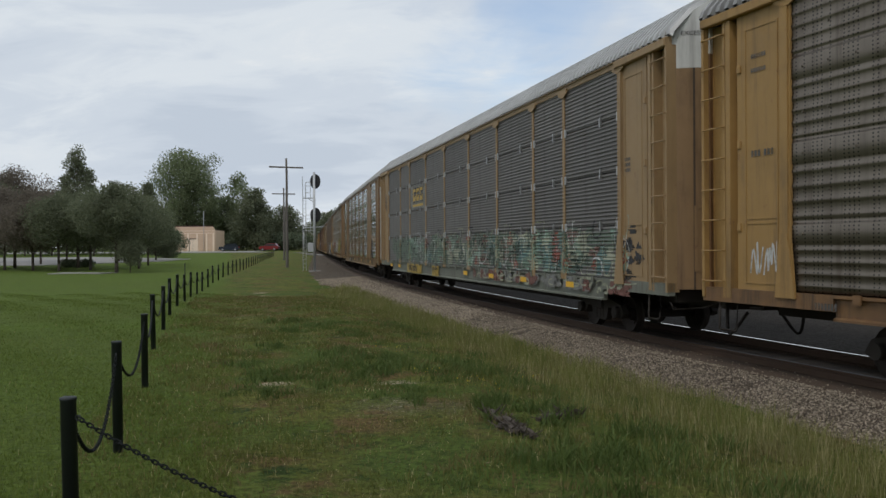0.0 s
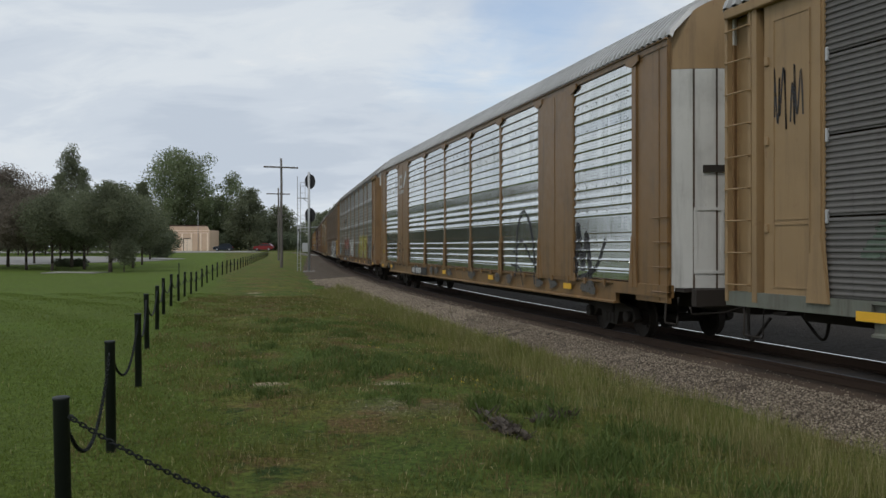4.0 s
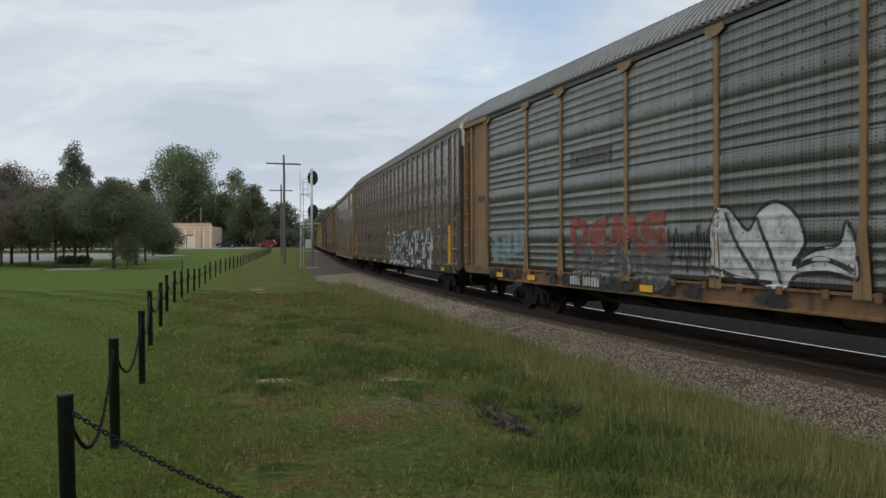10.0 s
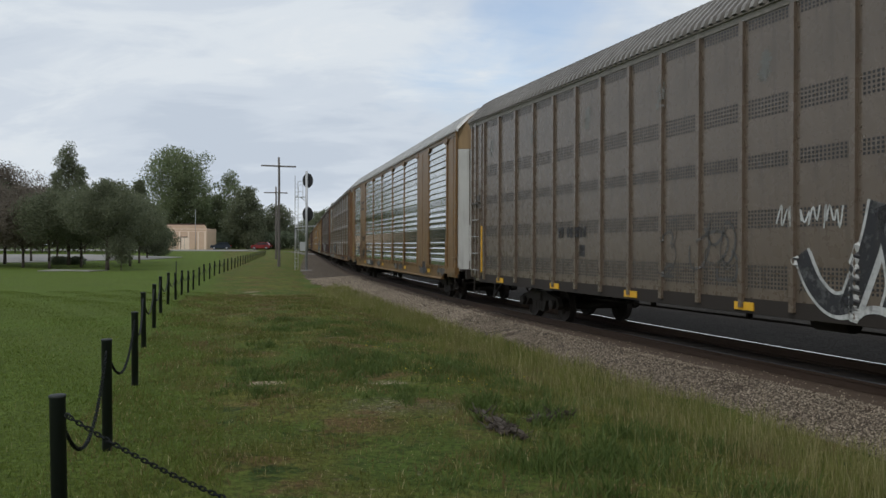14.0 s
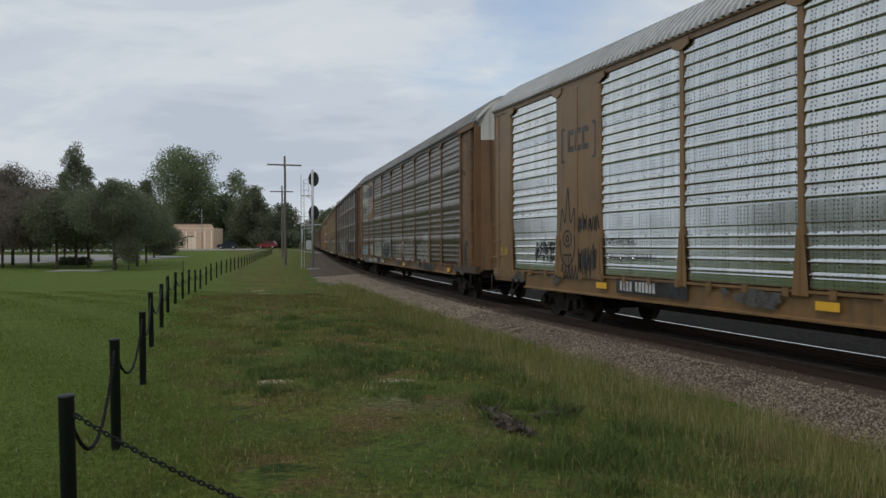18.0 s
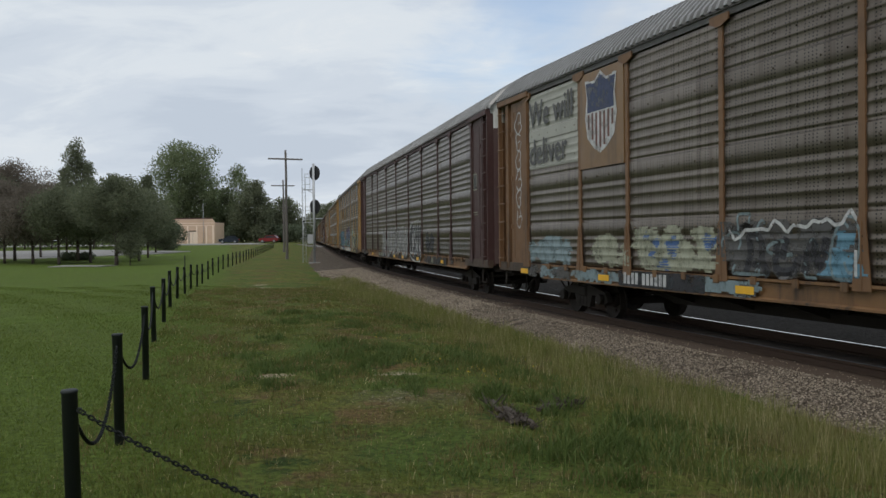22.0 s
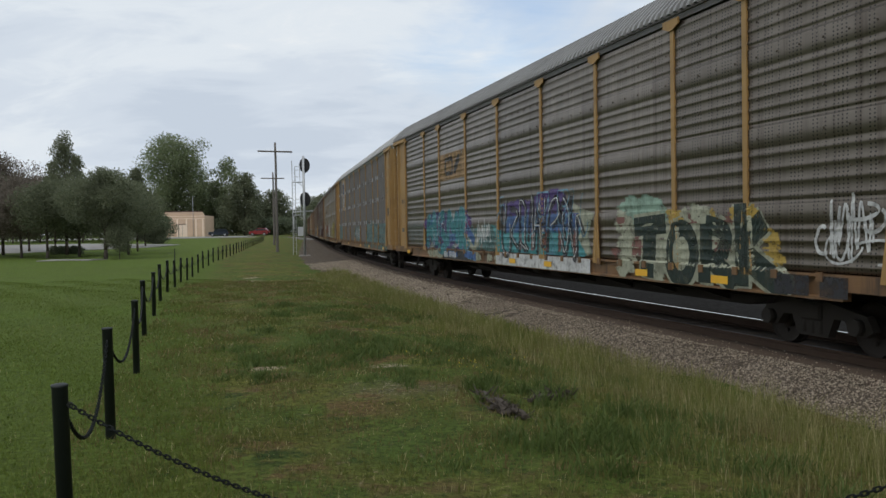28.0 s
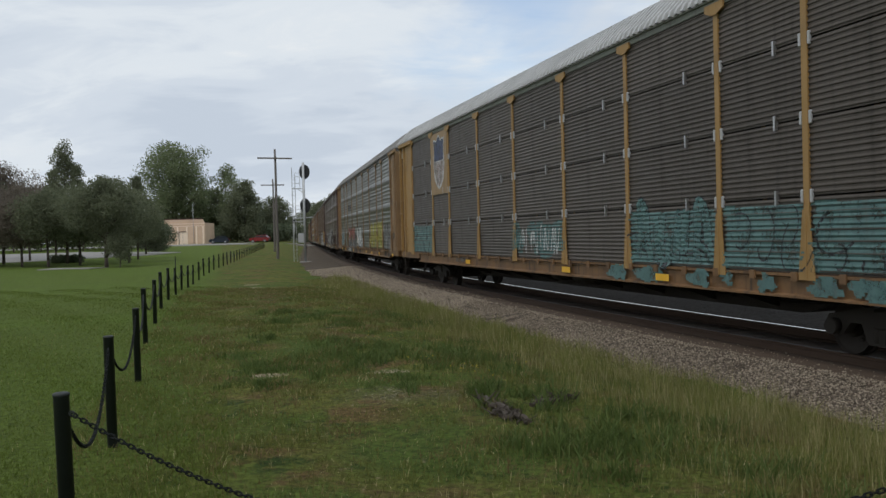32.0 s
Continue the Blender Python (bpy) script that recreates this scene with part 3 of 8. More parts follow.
ROOF_OUTLINE = ((1.53, 5.21), (1.50, 5.30), (1.30, 5.51), (1.10, 5.70), (0.80, 5.87), (0.40, 5.95), (0.0, 5.97))
END = 13.85                     # half length over the ends


def make_roof(half_long):
    """Corrugated roof: ribs run over it from eave to eave."""
    bm = bmesh.new()
    line_ = [(-y, z) for y, z in ROOF_OUTLINE] + [(y, z) for y, z in ROOF_OUTLINE[-2::-1]]
    n = int(2 * half_long / 0.2)
    pitch, xs = 2 * half_long / n, []
    for i in range(n):
        x = -half_long + i * pitch
        xs += [(x, 0), (x + 0.40 * pitch, 0.0), (x + 0.48 * pitch, 1), (x + 0.92 * pitch, 0.95)]
    xs.append((half_long, 0))
    rows = []
    for x, up in xs:
        row = []
        for y, z in line_:
            k = 0.105 * up
            f = min(1.0, (z - 5.21) / 0.5)
            row.append(bm.verts.new((x, y + (math.copysign(k * (0.75 - 0.7 * f), y) if y else 0.0), z + k * (0.25 + 0.75 * f))))
        rows.append(row)
    for a, b in zip(rows, rows[1:]):
        for i in range(len(a) - 1):
            bm.faces.new((a[i], b[i], b[i + 1], a[i + 1]))
    return bm


def make_roof_hoop():
    """The plain rounded band that closes the roof at a car's end."""
    bm = bmesh.new()
    line_ = [(-y, z) for y, z in ROOF_OUTLINE] + [(y, z) for y, z in ROOF_OUTLINE[-2::-1]]
    rows = [[bm.verts.new((x, y * k, 5.2 + (z - 5.2) * k + lift)) for y, z in line_] for x, k, lift in ((-0.16, 0.97, 0.0), (-0.12, 1.0, 0.05), (0.12, 1.0, 0.05), (0.16, 0.97, 0.0))]
    for a, b in zip(rows, rows[1:]):
        for i in range(len(a) - 1):
            bm.faces.new((a[i], a[i + 1], b[i + 1], b[i]))
    return bm


def make_end_panel(plain=False):
    """The solid sheet beside the end door."""
    bm = bmesh.new()
    if plain:
        return box(bm, -0.76, 13.22 - 12.82, -0.05, 0.0, 0.80, TOP)
    prism(bm, [(-0.76, -0.05), (0.48, -0.14), (0.48, -0.10), (0.24, -0.08), (0.24, 0.0), (-0.76, 0.0)], 1.02, TOP)
    for v in bm.verts:
        v.co = (v.co.x, v.co.z, v.co.y)
    bmesh.ops.recalc_face_normals(bm, faces=bm.faces[:])
    return bm


def make_corner_post():
    """The post beside the panel, flared at its foot."""
    bm = boxed(-0.84, -0.70, -0.06, 0.05, 1.02, TOP)
    return prism(bm, [(-0.98, 1.02), (-0.60, 1.02), (-0.70, 1.9), (-0.84, 1.9)], 0.045, 0.065)


def make_pressed_frame():
    """The raised edges of the small door in the panel."""
    bm = bmesh.new()
    for x in (-0.60, 0.06):
        box(bm, x - 0.012, x + 0.012, -0.01, 0.012, 1.19, TOP - 0.25)
    for z in (1.2, 2.05, 2.12, TOP - 0.26):
        box(bm, -0.605, 0.065, -0.01, 0.010, z - 0.012, z + 0.012)
    return bm


def make_ladder_frame():
    """A shallow channel in the corner: two cheeks and the web behind them."""
    bm = bmesh.new()
    prism(bm, [(-0.26, -0.18), (0.28, -0.18), (0.28, 0.05), (0.22, 0.05), (0.22, -0.14), (-0.20, -0.14), (-0.20, 0.03), (-0.26, 0.03)], 0.95, TOP)
    for v in bm.verts:
        v.co = (v.co.x, v.co.z, v.co.y)
    bmesh.ops.recalc_face_normals(bm, faces=bm.faces[:])
    return bm


def make_rung():
    bm = bmesh.new()
    rod(bm, (-0.24, 0.10, 0), (0.24, 0.10, 0), 0.013, 6)
    for x in (-0.24, 0.24):
        rod(bm, (x, 0.05, 0), (x, 0.105, 0), 0.013, 6)
    return bm


BULGE = 0.36


def make_end_door(y0, y1, z0, z1, out=0.0, arched=False):
    """One leaf of the bulging end doors, or a patch that stands out from it."""
    bm = bmesh.new()
    cols = []
    n = 10
    for i in range(n + 1):
        y = y0 + (y1 - y0) * i / n
        x = -BULGE * (1 - (abs(y) / 1.46) ** 2.2) - out
        top = z1
        if arched:
            top = float(np.interp(abs(y), [q[0] for q in ROOF_OUTLINE[::-1]], [q[1] for q in ROOF_OUTLINE[::-1]])) - 0.02
        thick = 0.05 if not out else out + 0.01
        cols.append((bm.verts.new((x, y, z0)), bm.verts.new((x, y, top)), bm.verts.new((x + thick, y, z0)), bm.verts.new((x + thick, y, top))))
    for a, b in zip(cols, cols[1:]):
        for i, j in ((0, 1), (3, 2), (1, 3), (2, 0)):
            bm.faces.new((a[i], a[j], b[j], b[i]))
    for c in (cols[0], cols[-1]):
        bm.faces.new((c[0], c[1], c[3], c[2]))
    bmesh.ops.recalc_face_normals(bm, faces=bm.faces[:])
    return bm


def make_door_frame(y0, y1, z0, z1):
    """A thin raised frame pressed into a door leaf."""
    me = bpy.data.meshes.new("scratch")
    out = bmesh.new()
    for q in ((y0, y0 + 0.05, z0, z1), (y1 - 0.05, y1, z0, z1), (y0 + 0.05, y1 - 0.05, z0, z0 + 0.05), (y0 + 0.05, y1 - 0.05, z1 - 0.05, z1)):
        bm = make_end_door(*q, out=0.02)
        bm.to_mesh(me)
        bm.free()
        out.from_mesh(me)
    bpy.data.meshes.remove(me)
    return out


def make_deck():
    return boxed(-13.5, 13.5, -1.38, 1.38, 1.0, 1.06)


def make_centre_sill():
    bm = bmesh.new()
    box(bm, -13.7, 13.7, -0.22, 0.22, 0.62, 1.0)
    for x in (-10.06, 10.06):
        box(bm, x - 0.25, x + 0.25, -1.35, 1.35, 0.82, 1.0)
    for i in range(-5, 6):
        box(bm, i * 1.6 - 0.05, i * 1.6 + 0.05, -1.38, 1.38, 0.80, 1.0)
    box(bm, -13.75, -13.6, -1.3, 1.3, 0.78, 1.05)
    box(bm, 13.6, 13.75, -1.3, 1.3, 0.78, 1.05)
    return bm


def make_deep_sill():
    """The fish-bellied girder and cross bearers hung under a rack car's floor."""
    bm = make_centre_sill()
    prism(bm, [(-8.6, 0.62), (-7.6, 0.40), (7.6, 0.40), (8.6, 0.62)], -0.30, 0.30)
    for i in range(-4, 5):
        prism(bm, [(-1.36, 0.79), (-0.31, 0.46), (0.31, 0.46), (1.36, 0.79)], i * 1.75 - 0.06, i * 1.75 + 0.06, "x")
    return bm


def make_side_frame():
    """A cast truck side with its arch, spring pocket and boxes."""
    bm = bmesh.new()
    prism(bm, [(-1.12, 0.36), (-1.0, 0.55), (-0.62, 0.62), (-0.3, 0.68), (0.3, 0.68), (0.62, 0.62), (1.0, 0.55), (1.12, 0.36), (0.98, 0.28), (0.74, 0.30), (0.60, 0.46), (0.42, 0.46), (0.30, 0.20), (-0.30, 0.20), (-0.42, 0.46), (-0.60, 0.46), (-0.74, 0.30), (-0.98, 0.28)], 0.93, 1.05)
    for x in (-0.87, 0.87):
        rod(bm, (x, 1.05, 0.40), (x, 1.15, 0.40), 0.11, 12)
    for x in (-0.16, 0.0, 0.16):
        rod(bm, (x, 0.99, 0.24), (x, 0.99, 0.52), 0.075, 10)
    return bm


def make_wheel(side):
    bm = bmesh.new()
    y = side * 0.753
    ring = ((0.05, -0.10), (0.10, -0.05), (0.28, 0.0), (0.33, 0.02), (0.36, 0.05), (0.36, -0.06), (0.385, -0.07), (0.385, -0.10), (0.28, -0.07), (0.05, -0.14))
    n = 24
    rows = []
    for r, d in ring:
        rows.append([bm.verts.new((r * math.cos(i * math.tau / n), y + side * d, r * math.sin(i * math.tau / n))) for i in range(n)])
    for a, b in zip(rows, rows[1:]):
        for i in range(n):
            bm.faces.new((a[i], a[(i + 1) % n], b[(i + 1) % n], b[i]))
    # lightening marks on the plate
    for i in range(3):
        t = i * math.tau / 3
        rod(bm, (0.2 * math.cos(t), y + side * -0.03, 0.2 * math.sin(t)), (0.2 * math.cos(t), y + side * 0.012, 0.2 * math.sin(t)), 0.03, 8)
    bmesh.ops.recalc_face_normals(bm, faces=bm.faces[:])
    return bm


def make_coupler():
    bm = bmesh.new()
    box(bm, -0.55, 0.3, -0.09, 0.09, 0.76, 0.95, 0.02)
    prism(bm, [(-0.75, 0.66), (-0.5, 0.66), (-0.42, 0.76), (-0.42, 0.98), (-0.5, 1.04), (-0.75, 1.04), (-0.82, 0.96), (-0.82, 0.74)], -0.16, 0.16)
    return bm


def tube(bm, pts, r, n=6):
    """A bent round bar through pts."""
    pts = [Vector(p) for p in pts]
    rings = []
    for i, p in enumerate(pts):
        d = (pts[min(i + 1, len(pts) - 1)] - pts[max(i - 1, 0)]).normalized()
        q = d.to_track_quat("Z", "Y").to_matrix()
        rings.append([bm.verts.new(p + q @ Vector((r * math.cos(j * math.tau / n), r * math.sin(j * math.tau / n), 0))) for j in range(n)])
    for a, b in zip(rings, rings[1:]):
        k = min(range(n), key=lambda k: (a[0].co - b[k].co).length)
        for j in range(n):
            f = bm.faces.new((a[j], a[(j + 1) % n], b[(j + 1 + k) % n], b[(j + k) % n]))
            f.smooth = True
    bm.faces.new(rings[0][::-1])
    bm.faces.new(rings[-1])
    return bm


def make_hose():
    bm = bmesh.new()
    pts = [(-0.15 - 0.62 * t, 0.42 + 0.14 * math.sin(t * 3), 0.74 - 0.52 * math.sin(t * math.pi) * (1 - 0.35 * t) - 0.1 * t) for t in [i / 10 for i in range(11)]]
    return tube(bm, pts, 0.028)


def make_uncoupling_lever():
    return tube(bmesh.new(), [(-0.05, 1.42, 0.78), (-0.08, 1.40, 0.66), (-0.18, 0.9, 0.68), (-0.22, 0.35, 0.82), (-0.3, 0.2, 0.98)], 0.016)


def make_stirrup():
    return tube(bmesh.new(), [(-0.20, 0, 0.92), (-0.20, 0.02, 0.50), (-0.18, 0.02, 0.47), (0.18, 0.02, 0.47), (0.20, 0.02, 0.50), (0.20, 0, 0.92)], 0.018)


def make_brake_gear():
    """Air reservoir, cylinder, pipe and rods hung under the floor."""
    bm = bmesh.new()
    rod(bm, (-1.6, 0.75, 0.72), (-0.5, 0.75, 0.72), 0.17, 14)
    rod(bm, (0.4, 0.6, 0.70), (1.1, 0.6, 0.70), 0.15, 14)
    rod(bm, (-8.6, 0.35, 0.56), (8.6, 0.35, 0.56), 0.022, 6)
    rod(bm, (-8.6, -0.45, 0.60), (8.6, -0.45, 0.60), 0.03, 6)
    for x in (-6, -3, 3, 6):
        box(bm, x - 0.03, x + 0.03, 0.3, 0.4, 0.56, 0.85)
    return bm


class Style:
    """What sets one kind of car apart."""

    def __init__(self, sheet, sheets, body, sill, roof, chord, end_body, cap=WHITE, rows=1, wide_band=None, posts=None, ladder=None, low=SILL, plain=False, end=None):
        self.sheet, self.sheets, self.body, self.sill, self.roof, self.chord = sheet, sheets, body, sill, roof, chord
        self.end_body, self.cap, self.rows, self.wide_band = end_body, cap, rows, wide_band
        self.posts = posts or body
        self.low, self.plain, self.end = low, plain, end or END
        self.ladder = ladder or body


def turned(side, x=0.0, y=0.0, z=0.0):
    """A place on the near (1) or far (-1) side: the far one is the near one turned about."""
    return pose(x, side * HALF + y * side, z, 0, 0, 0 if side > 0 else 180)


def build_underframe(car, style, deep=True):
    part("deck", shared("deck", make_deck, UNDERFRAME), None, car)
    part("centre_sill", shared("centre_sill|%d" % deep, make_deep_sill if deep else make_centre_sill, UNDERFRAME), None, car)
    part("brake_gear", shared("brake_gear", make_brake_gear, BLACK_STEEL), None, car)
    sets = []
    for e in (-1, 1):
        truck = link("truck", shared("bolster", lambda: box(boxed(-0.2, 0.2, -1.1, 1.1, 0.42, 0.66, bevel=0.03), -0.9, 0.9, -0.3, 0.3, 0.55, 0.8), BLACK_STEEL), car, pose(e * 10.06, 0, 0), "black cast-steel truck")
        for side in (1, -1):
            link("side_frame", shared("side_frame", make_side_frame, BLACK_STEEL), truck, pose(0, 0, 0, 0, 0, 0 if side > 0 else 180))
        for w in (-0.87, 0.87):
            axle = link("wheelset", shared("wheelset", lambda: rod(rod(rodded((0, -1.0, 0), (0, 1.0, 0), 0.085, 12), (0, 0.66, 0), (0, 0.80, 0), 0.13, 12), (0, -0.8, 0), (0, -0.66, 0), 0.13, 12), WHEEL_STEEL), car, pose(e * 10.06 + w, 0, 0.36), "pair of steel wheels on an axle")
            for side in (1, -1):
                link("wheel", shared("wheel|%d" % side, lambda: make_wheel(side), WHEEL_STEEL), axle)
            sets.append((axle, e * 10.06 + w))
        m = pose(e * 13.7, 0, 0, 0, 0, 0 if e < 0 else 180)
        link("coupler", shared("coupler", make_coupler, UNDERFRAME), car, m)
        link("air_hose", shared("air_hose", make_hose, BLACK_STEEL), car, m)
        link("uncoupling_lever", shared("uncoupling_lever", make_uncoupling_lever, BLACK_STEEL), car, m)
        for side in (1, -1):
            link("sill_step", shared("sill_step", make_stirrup, BLACK_STEEL), car, turned(side, e * 13.3, -0.02))
    return sets


def build_ends(car, style, at=None):
    at = at or (style.end - 0.05, style.end - 0.05)
    for e in (-1, 1):
        m = pose(e * at[e > 0], 0, 0, 0, 0, 0 if e < 0 else 180)
        for a, b in ((0.01, 1.46), (-1.46, -0.01)):
            door = link("end_door", shared("end_door|%.2f" % a, lambda: make_end_door(a, b, 1.0, 4.70), style.end_body), car, m, "bulging end door leaf")
            link("door_cap", shared("door_cap|%.2f" % a, lambda: make_end_door(a, b, 4.705, 5.5, arched=True), style.cap), door, None, "upper band of the end door in another colour")
            link("lock_box", shared("lock_box|%.2f" % a, lambda: make_end_door(a + 0.62, a + 0.95, 2.98, 3.10, 0.04), BLACK_STEEL), door)
            link("hatch_frame", shared("hatch_frame|%.2f" % a, lambda: make_door_frame(a + 0.62, a + 1.10, 1.3, 2.4), style.end_body), door)
            for q in (0.36, 0.72, 1.08):
                link("door_seam", shared("door_seam|%.2f%.2f" % (a, q), lambda: make_end_door(a + q, a + q + 0.025, 1.0, 4.70, 0.012), END_GRIME), door)
        link("roof_hoop", shared("roof_hoop", make_roof_hoop, style.roof), car, pose(e * (style.end - 0.05), 0, 0))


def build_rack_car(name_label, style, group="freight cars of the train"):
    car = thing("autorack_car", name_label, "freight car", None, group)
    sets = build_underframe(car, style)
    link("roof", shared("roof|%.2f" % style.end, lambda: make_roof(style.end), style.roof), car)
    build_ends(car, style)
    for side in (1, -1):
        link("side_sill", shared("side_sill|%.2f" % style.low, lambda: make_sill(style.low, style.end), style.sill), car, turned(side))
        for e in (-1, 1):
            link("end_sill", shared("end_sill|%.2f%d" % (style.end, e), lambda: make_end_sill(style.end) if e > 0 else mirrored(make_end_sill(style.end)), END_GRIME if style.end_body in (MAROON, ORANGE_TAN) and style.body is not YELLOW else style.sill), car, turned(side, 0))
        link("top_chord", shared("top_chord|%.2f" % style.end, lambda: make_chord(style.end), style.chord), car, turned(side))
        for x in POSTS:
            link("post", shared("post", make_post, style.posts), car, turned(side, x))
        for i, (a, b) in enumerate(zip(POSTS, POSTS[1:])):
            c, w = (a + b) / 2, round(b - a - 0.10, 3)
            if style.wide_band and i in (1, 7):
                band = link("solid_panel", shared("solid_panel|%.2f" % w, lambda: box(boxed(-w / 2 - 0.05, w / 2 + 0.05, -0.05, 0.03, 1.03, TOP), -0.015, 0.015, 0.03, 0.04, 1.1, TOP - 0.05), style.wide_band), car, turned(side, c))
                continue
            if style.rows == 1:
                link("side_sheet", shared("side_sheet|%s%.2f" % (style.sheet, w), lambda: make_sheet(style.sheet, w, 1.12, 5.08), style.sheets), car, turned(side, c))
            else:
                for r in range(4):
                    z0 = 1.11 + r * 1.025
                    link("side_sheet", shared("side_sheet|f%.2f" % w, lambda: make_sheet("fine", w, 0.0, 1.0), style.sheets), car, turned(side, c, 0, z0))
                    if r and side > 0:
                        link("clip", shared("clip", lambda: boxed(-0.02, 0.02, -0.02, 0.04, -0.10, 0.10), ALLOY), car, turned(side, c - 0.2 * w, 0, z0 - 0.01))
                        for sx in (-0.5, 0.5):
                            link("bracket", shared("bracket", lambda: boxed(-0.02, 0.02, -0.02, 0.035, -0.09, 0.09, bevel=0.012), SIGNAL_GREY), car, turned(side, c + sx * (w - 0.08), 0, z0 - 0.01))
        for e in (-1, 1):
            flip = side * e
            key = "end_panel|%d%d" % (1 if flip < 0 else 2, style.plain)
            link("end_panel", shared(key, (lambda: mirrored(make_end_panel(style.plain))) if flip < 0 else lambda: make_end_panel(style.plain), style.body), car, turned(side, e * 12.82))
            face = lambda name, make, material, label="": link(name, shared("%s|%d%d" % (name, flip, style.plain), (lambda: mirrored(make())) if flip < 0 else make, material), car, turned(side, e * 12.82), label)
            if style.plain:
                face("corner_post", lambda: boxed(-0.82, -0.70, -0.06, 0.035, 1.02, TOP), style.body)
                if side > 0:
                    for x in (0.08, 0.36):
                        face("panel_seam", lambda: boxed(x - 0.015, x + 0.015, -0.01, 0.012, 0.82, TOP), style.body) if x < 0.2 else face("edge_seam", lambda: boxed(x - 0.015, x + 0.015, -0.01, 0.012, 0.82, TOP), style.body)
                    for r in range(4):
                        link("rung", shared("rung", make_rung, style.ladder), car, turned(side, e * 13.0, -0.06, 0.98 + r * 0.42))
                continue
            face("corner_post", make_corner_post, style.body)
            if side > 0:
                face("pressed_frame", make_pressed_frame, style.body)
                for z in (2.0, 3.2, 4.3):
                    link("hinge", shared("hinge", lambda: boxed(-0.035, 0.035, -0.01, 0.03, -0.06, 0.06, bevel=0.008), style.body), car, turned(side, e * (12.82 + 0.19), 0, z))
            link("header", shared("header|%d" % flip, lambda: boxed(*sorted((-0.92 * flip, flip * (END - 12.83))), -0.02, 0.09, TOP - 0.03, TOP + 0.11, bevel=0.015), style.body), car, turned(side, e * 12.82), "proud beam over the end panel")
            link("stile", shared("stile|%d" % flip, lambda: boxed(*sorted((0.36 * flip, 0.46 * flip)), -0.10, 0.04, 0.96, TOP - 0.03), style.body), car, turned(side, e * 12.82))
            lad = link("ladder", shared("ladder|%d" % flip, (lambda: mirrored(make_ladder_frame())) if flip < 0 else make_ladder_frame, style.ladder), car, turned(side, e * 13.57))
            if side > 0:
                for r in range(9):
                    link("rung", shared("rung", make_rung, style.ladder), lad, pose(0, -0.02, 1.2 + r * 0.46))
    return car, sets


def mirrored(bm):
    for v in bm.verts:
        v.co.x = -v.co.x
    bmesh.ops.reverse_faces(bm, faces=bm.faces[:])
    return bm


# the older brown car: narrow riveted plates between ribs, slotted in bands
def make_plate():
    bm = bmesh.new()
    w = 0.515
    box(bm, -w, w, -0.04, 0.0, 1.0, TOP)
    return bm


def make_rib():
    bm = bmesh.new()
    box(bm, -0.045, 0.045, -0.04, 0.05, 0.86, TOP)
    for i in range(14):
        z = 1.15 + i * 0.3
        rod(bm, (0.09, 0.0, z), (0.09, 0.012, z), 0.014, 6)
        rod(bm, (-0.09, 0.0, z), (-0.09, 0.012, z), 0.014, 6)
    return bm


SLOT_BANDS = ((1.15, 1.50), (2.02, 2.30), (2.88, 3.10), (3.62, 3.92), (4.92, 5.08))


def make_slots():
    """The punched slots of one plate, as shallow dark recess plates."""
    bm = bmesh.new()
    for a, b in SLOT_BANDS:
        n = max(2, round((b - a) / 0.062))
        for i in range(n):
            z = a + (i + 0.2) * (b - a) / n
            for j in range(12):
                x = -0.40 + j * 0.0727
                v = [bm.verts.new(p) for p in ((x - 0.020, 0.003, z), (x + 0.020, 0.003, z), (x + 0.020, 0.003, z + 0.034), (x - 0.020, 0.003, z + 0.034))]
                bm.faces.new(v)
    return bm


def make_brown_end():
    """The narrow riveted corner sheet with its edge angles."""
    bm = bmesh.new()
    box(bm, -0.42, 0.42, -0.06, -0.01, 0.95, TOP + 0.12)
    for x in (-0.40, 0.38):
        box(bm, x - 0.03, x + 0.03, -0.01, 0.03, 0.95, TOP + 0.12)
    for i in range(13):
        z = 1.3 + i * 0.32
        for x in (-0.33, 0.31):
            rod(bm, (x, -0.01, z), (x, 0.006, z), 0.014, 6)
    return bm


def make_lever_box():
    bm = bmesh.new()
    box(bm, -0.24, 0.20, -0.012, 0.012, 3.02, 3.16)
    box(bm, -0.28, 0.30, 0.0, 0.06, 2.92, 2.97)
    return bm


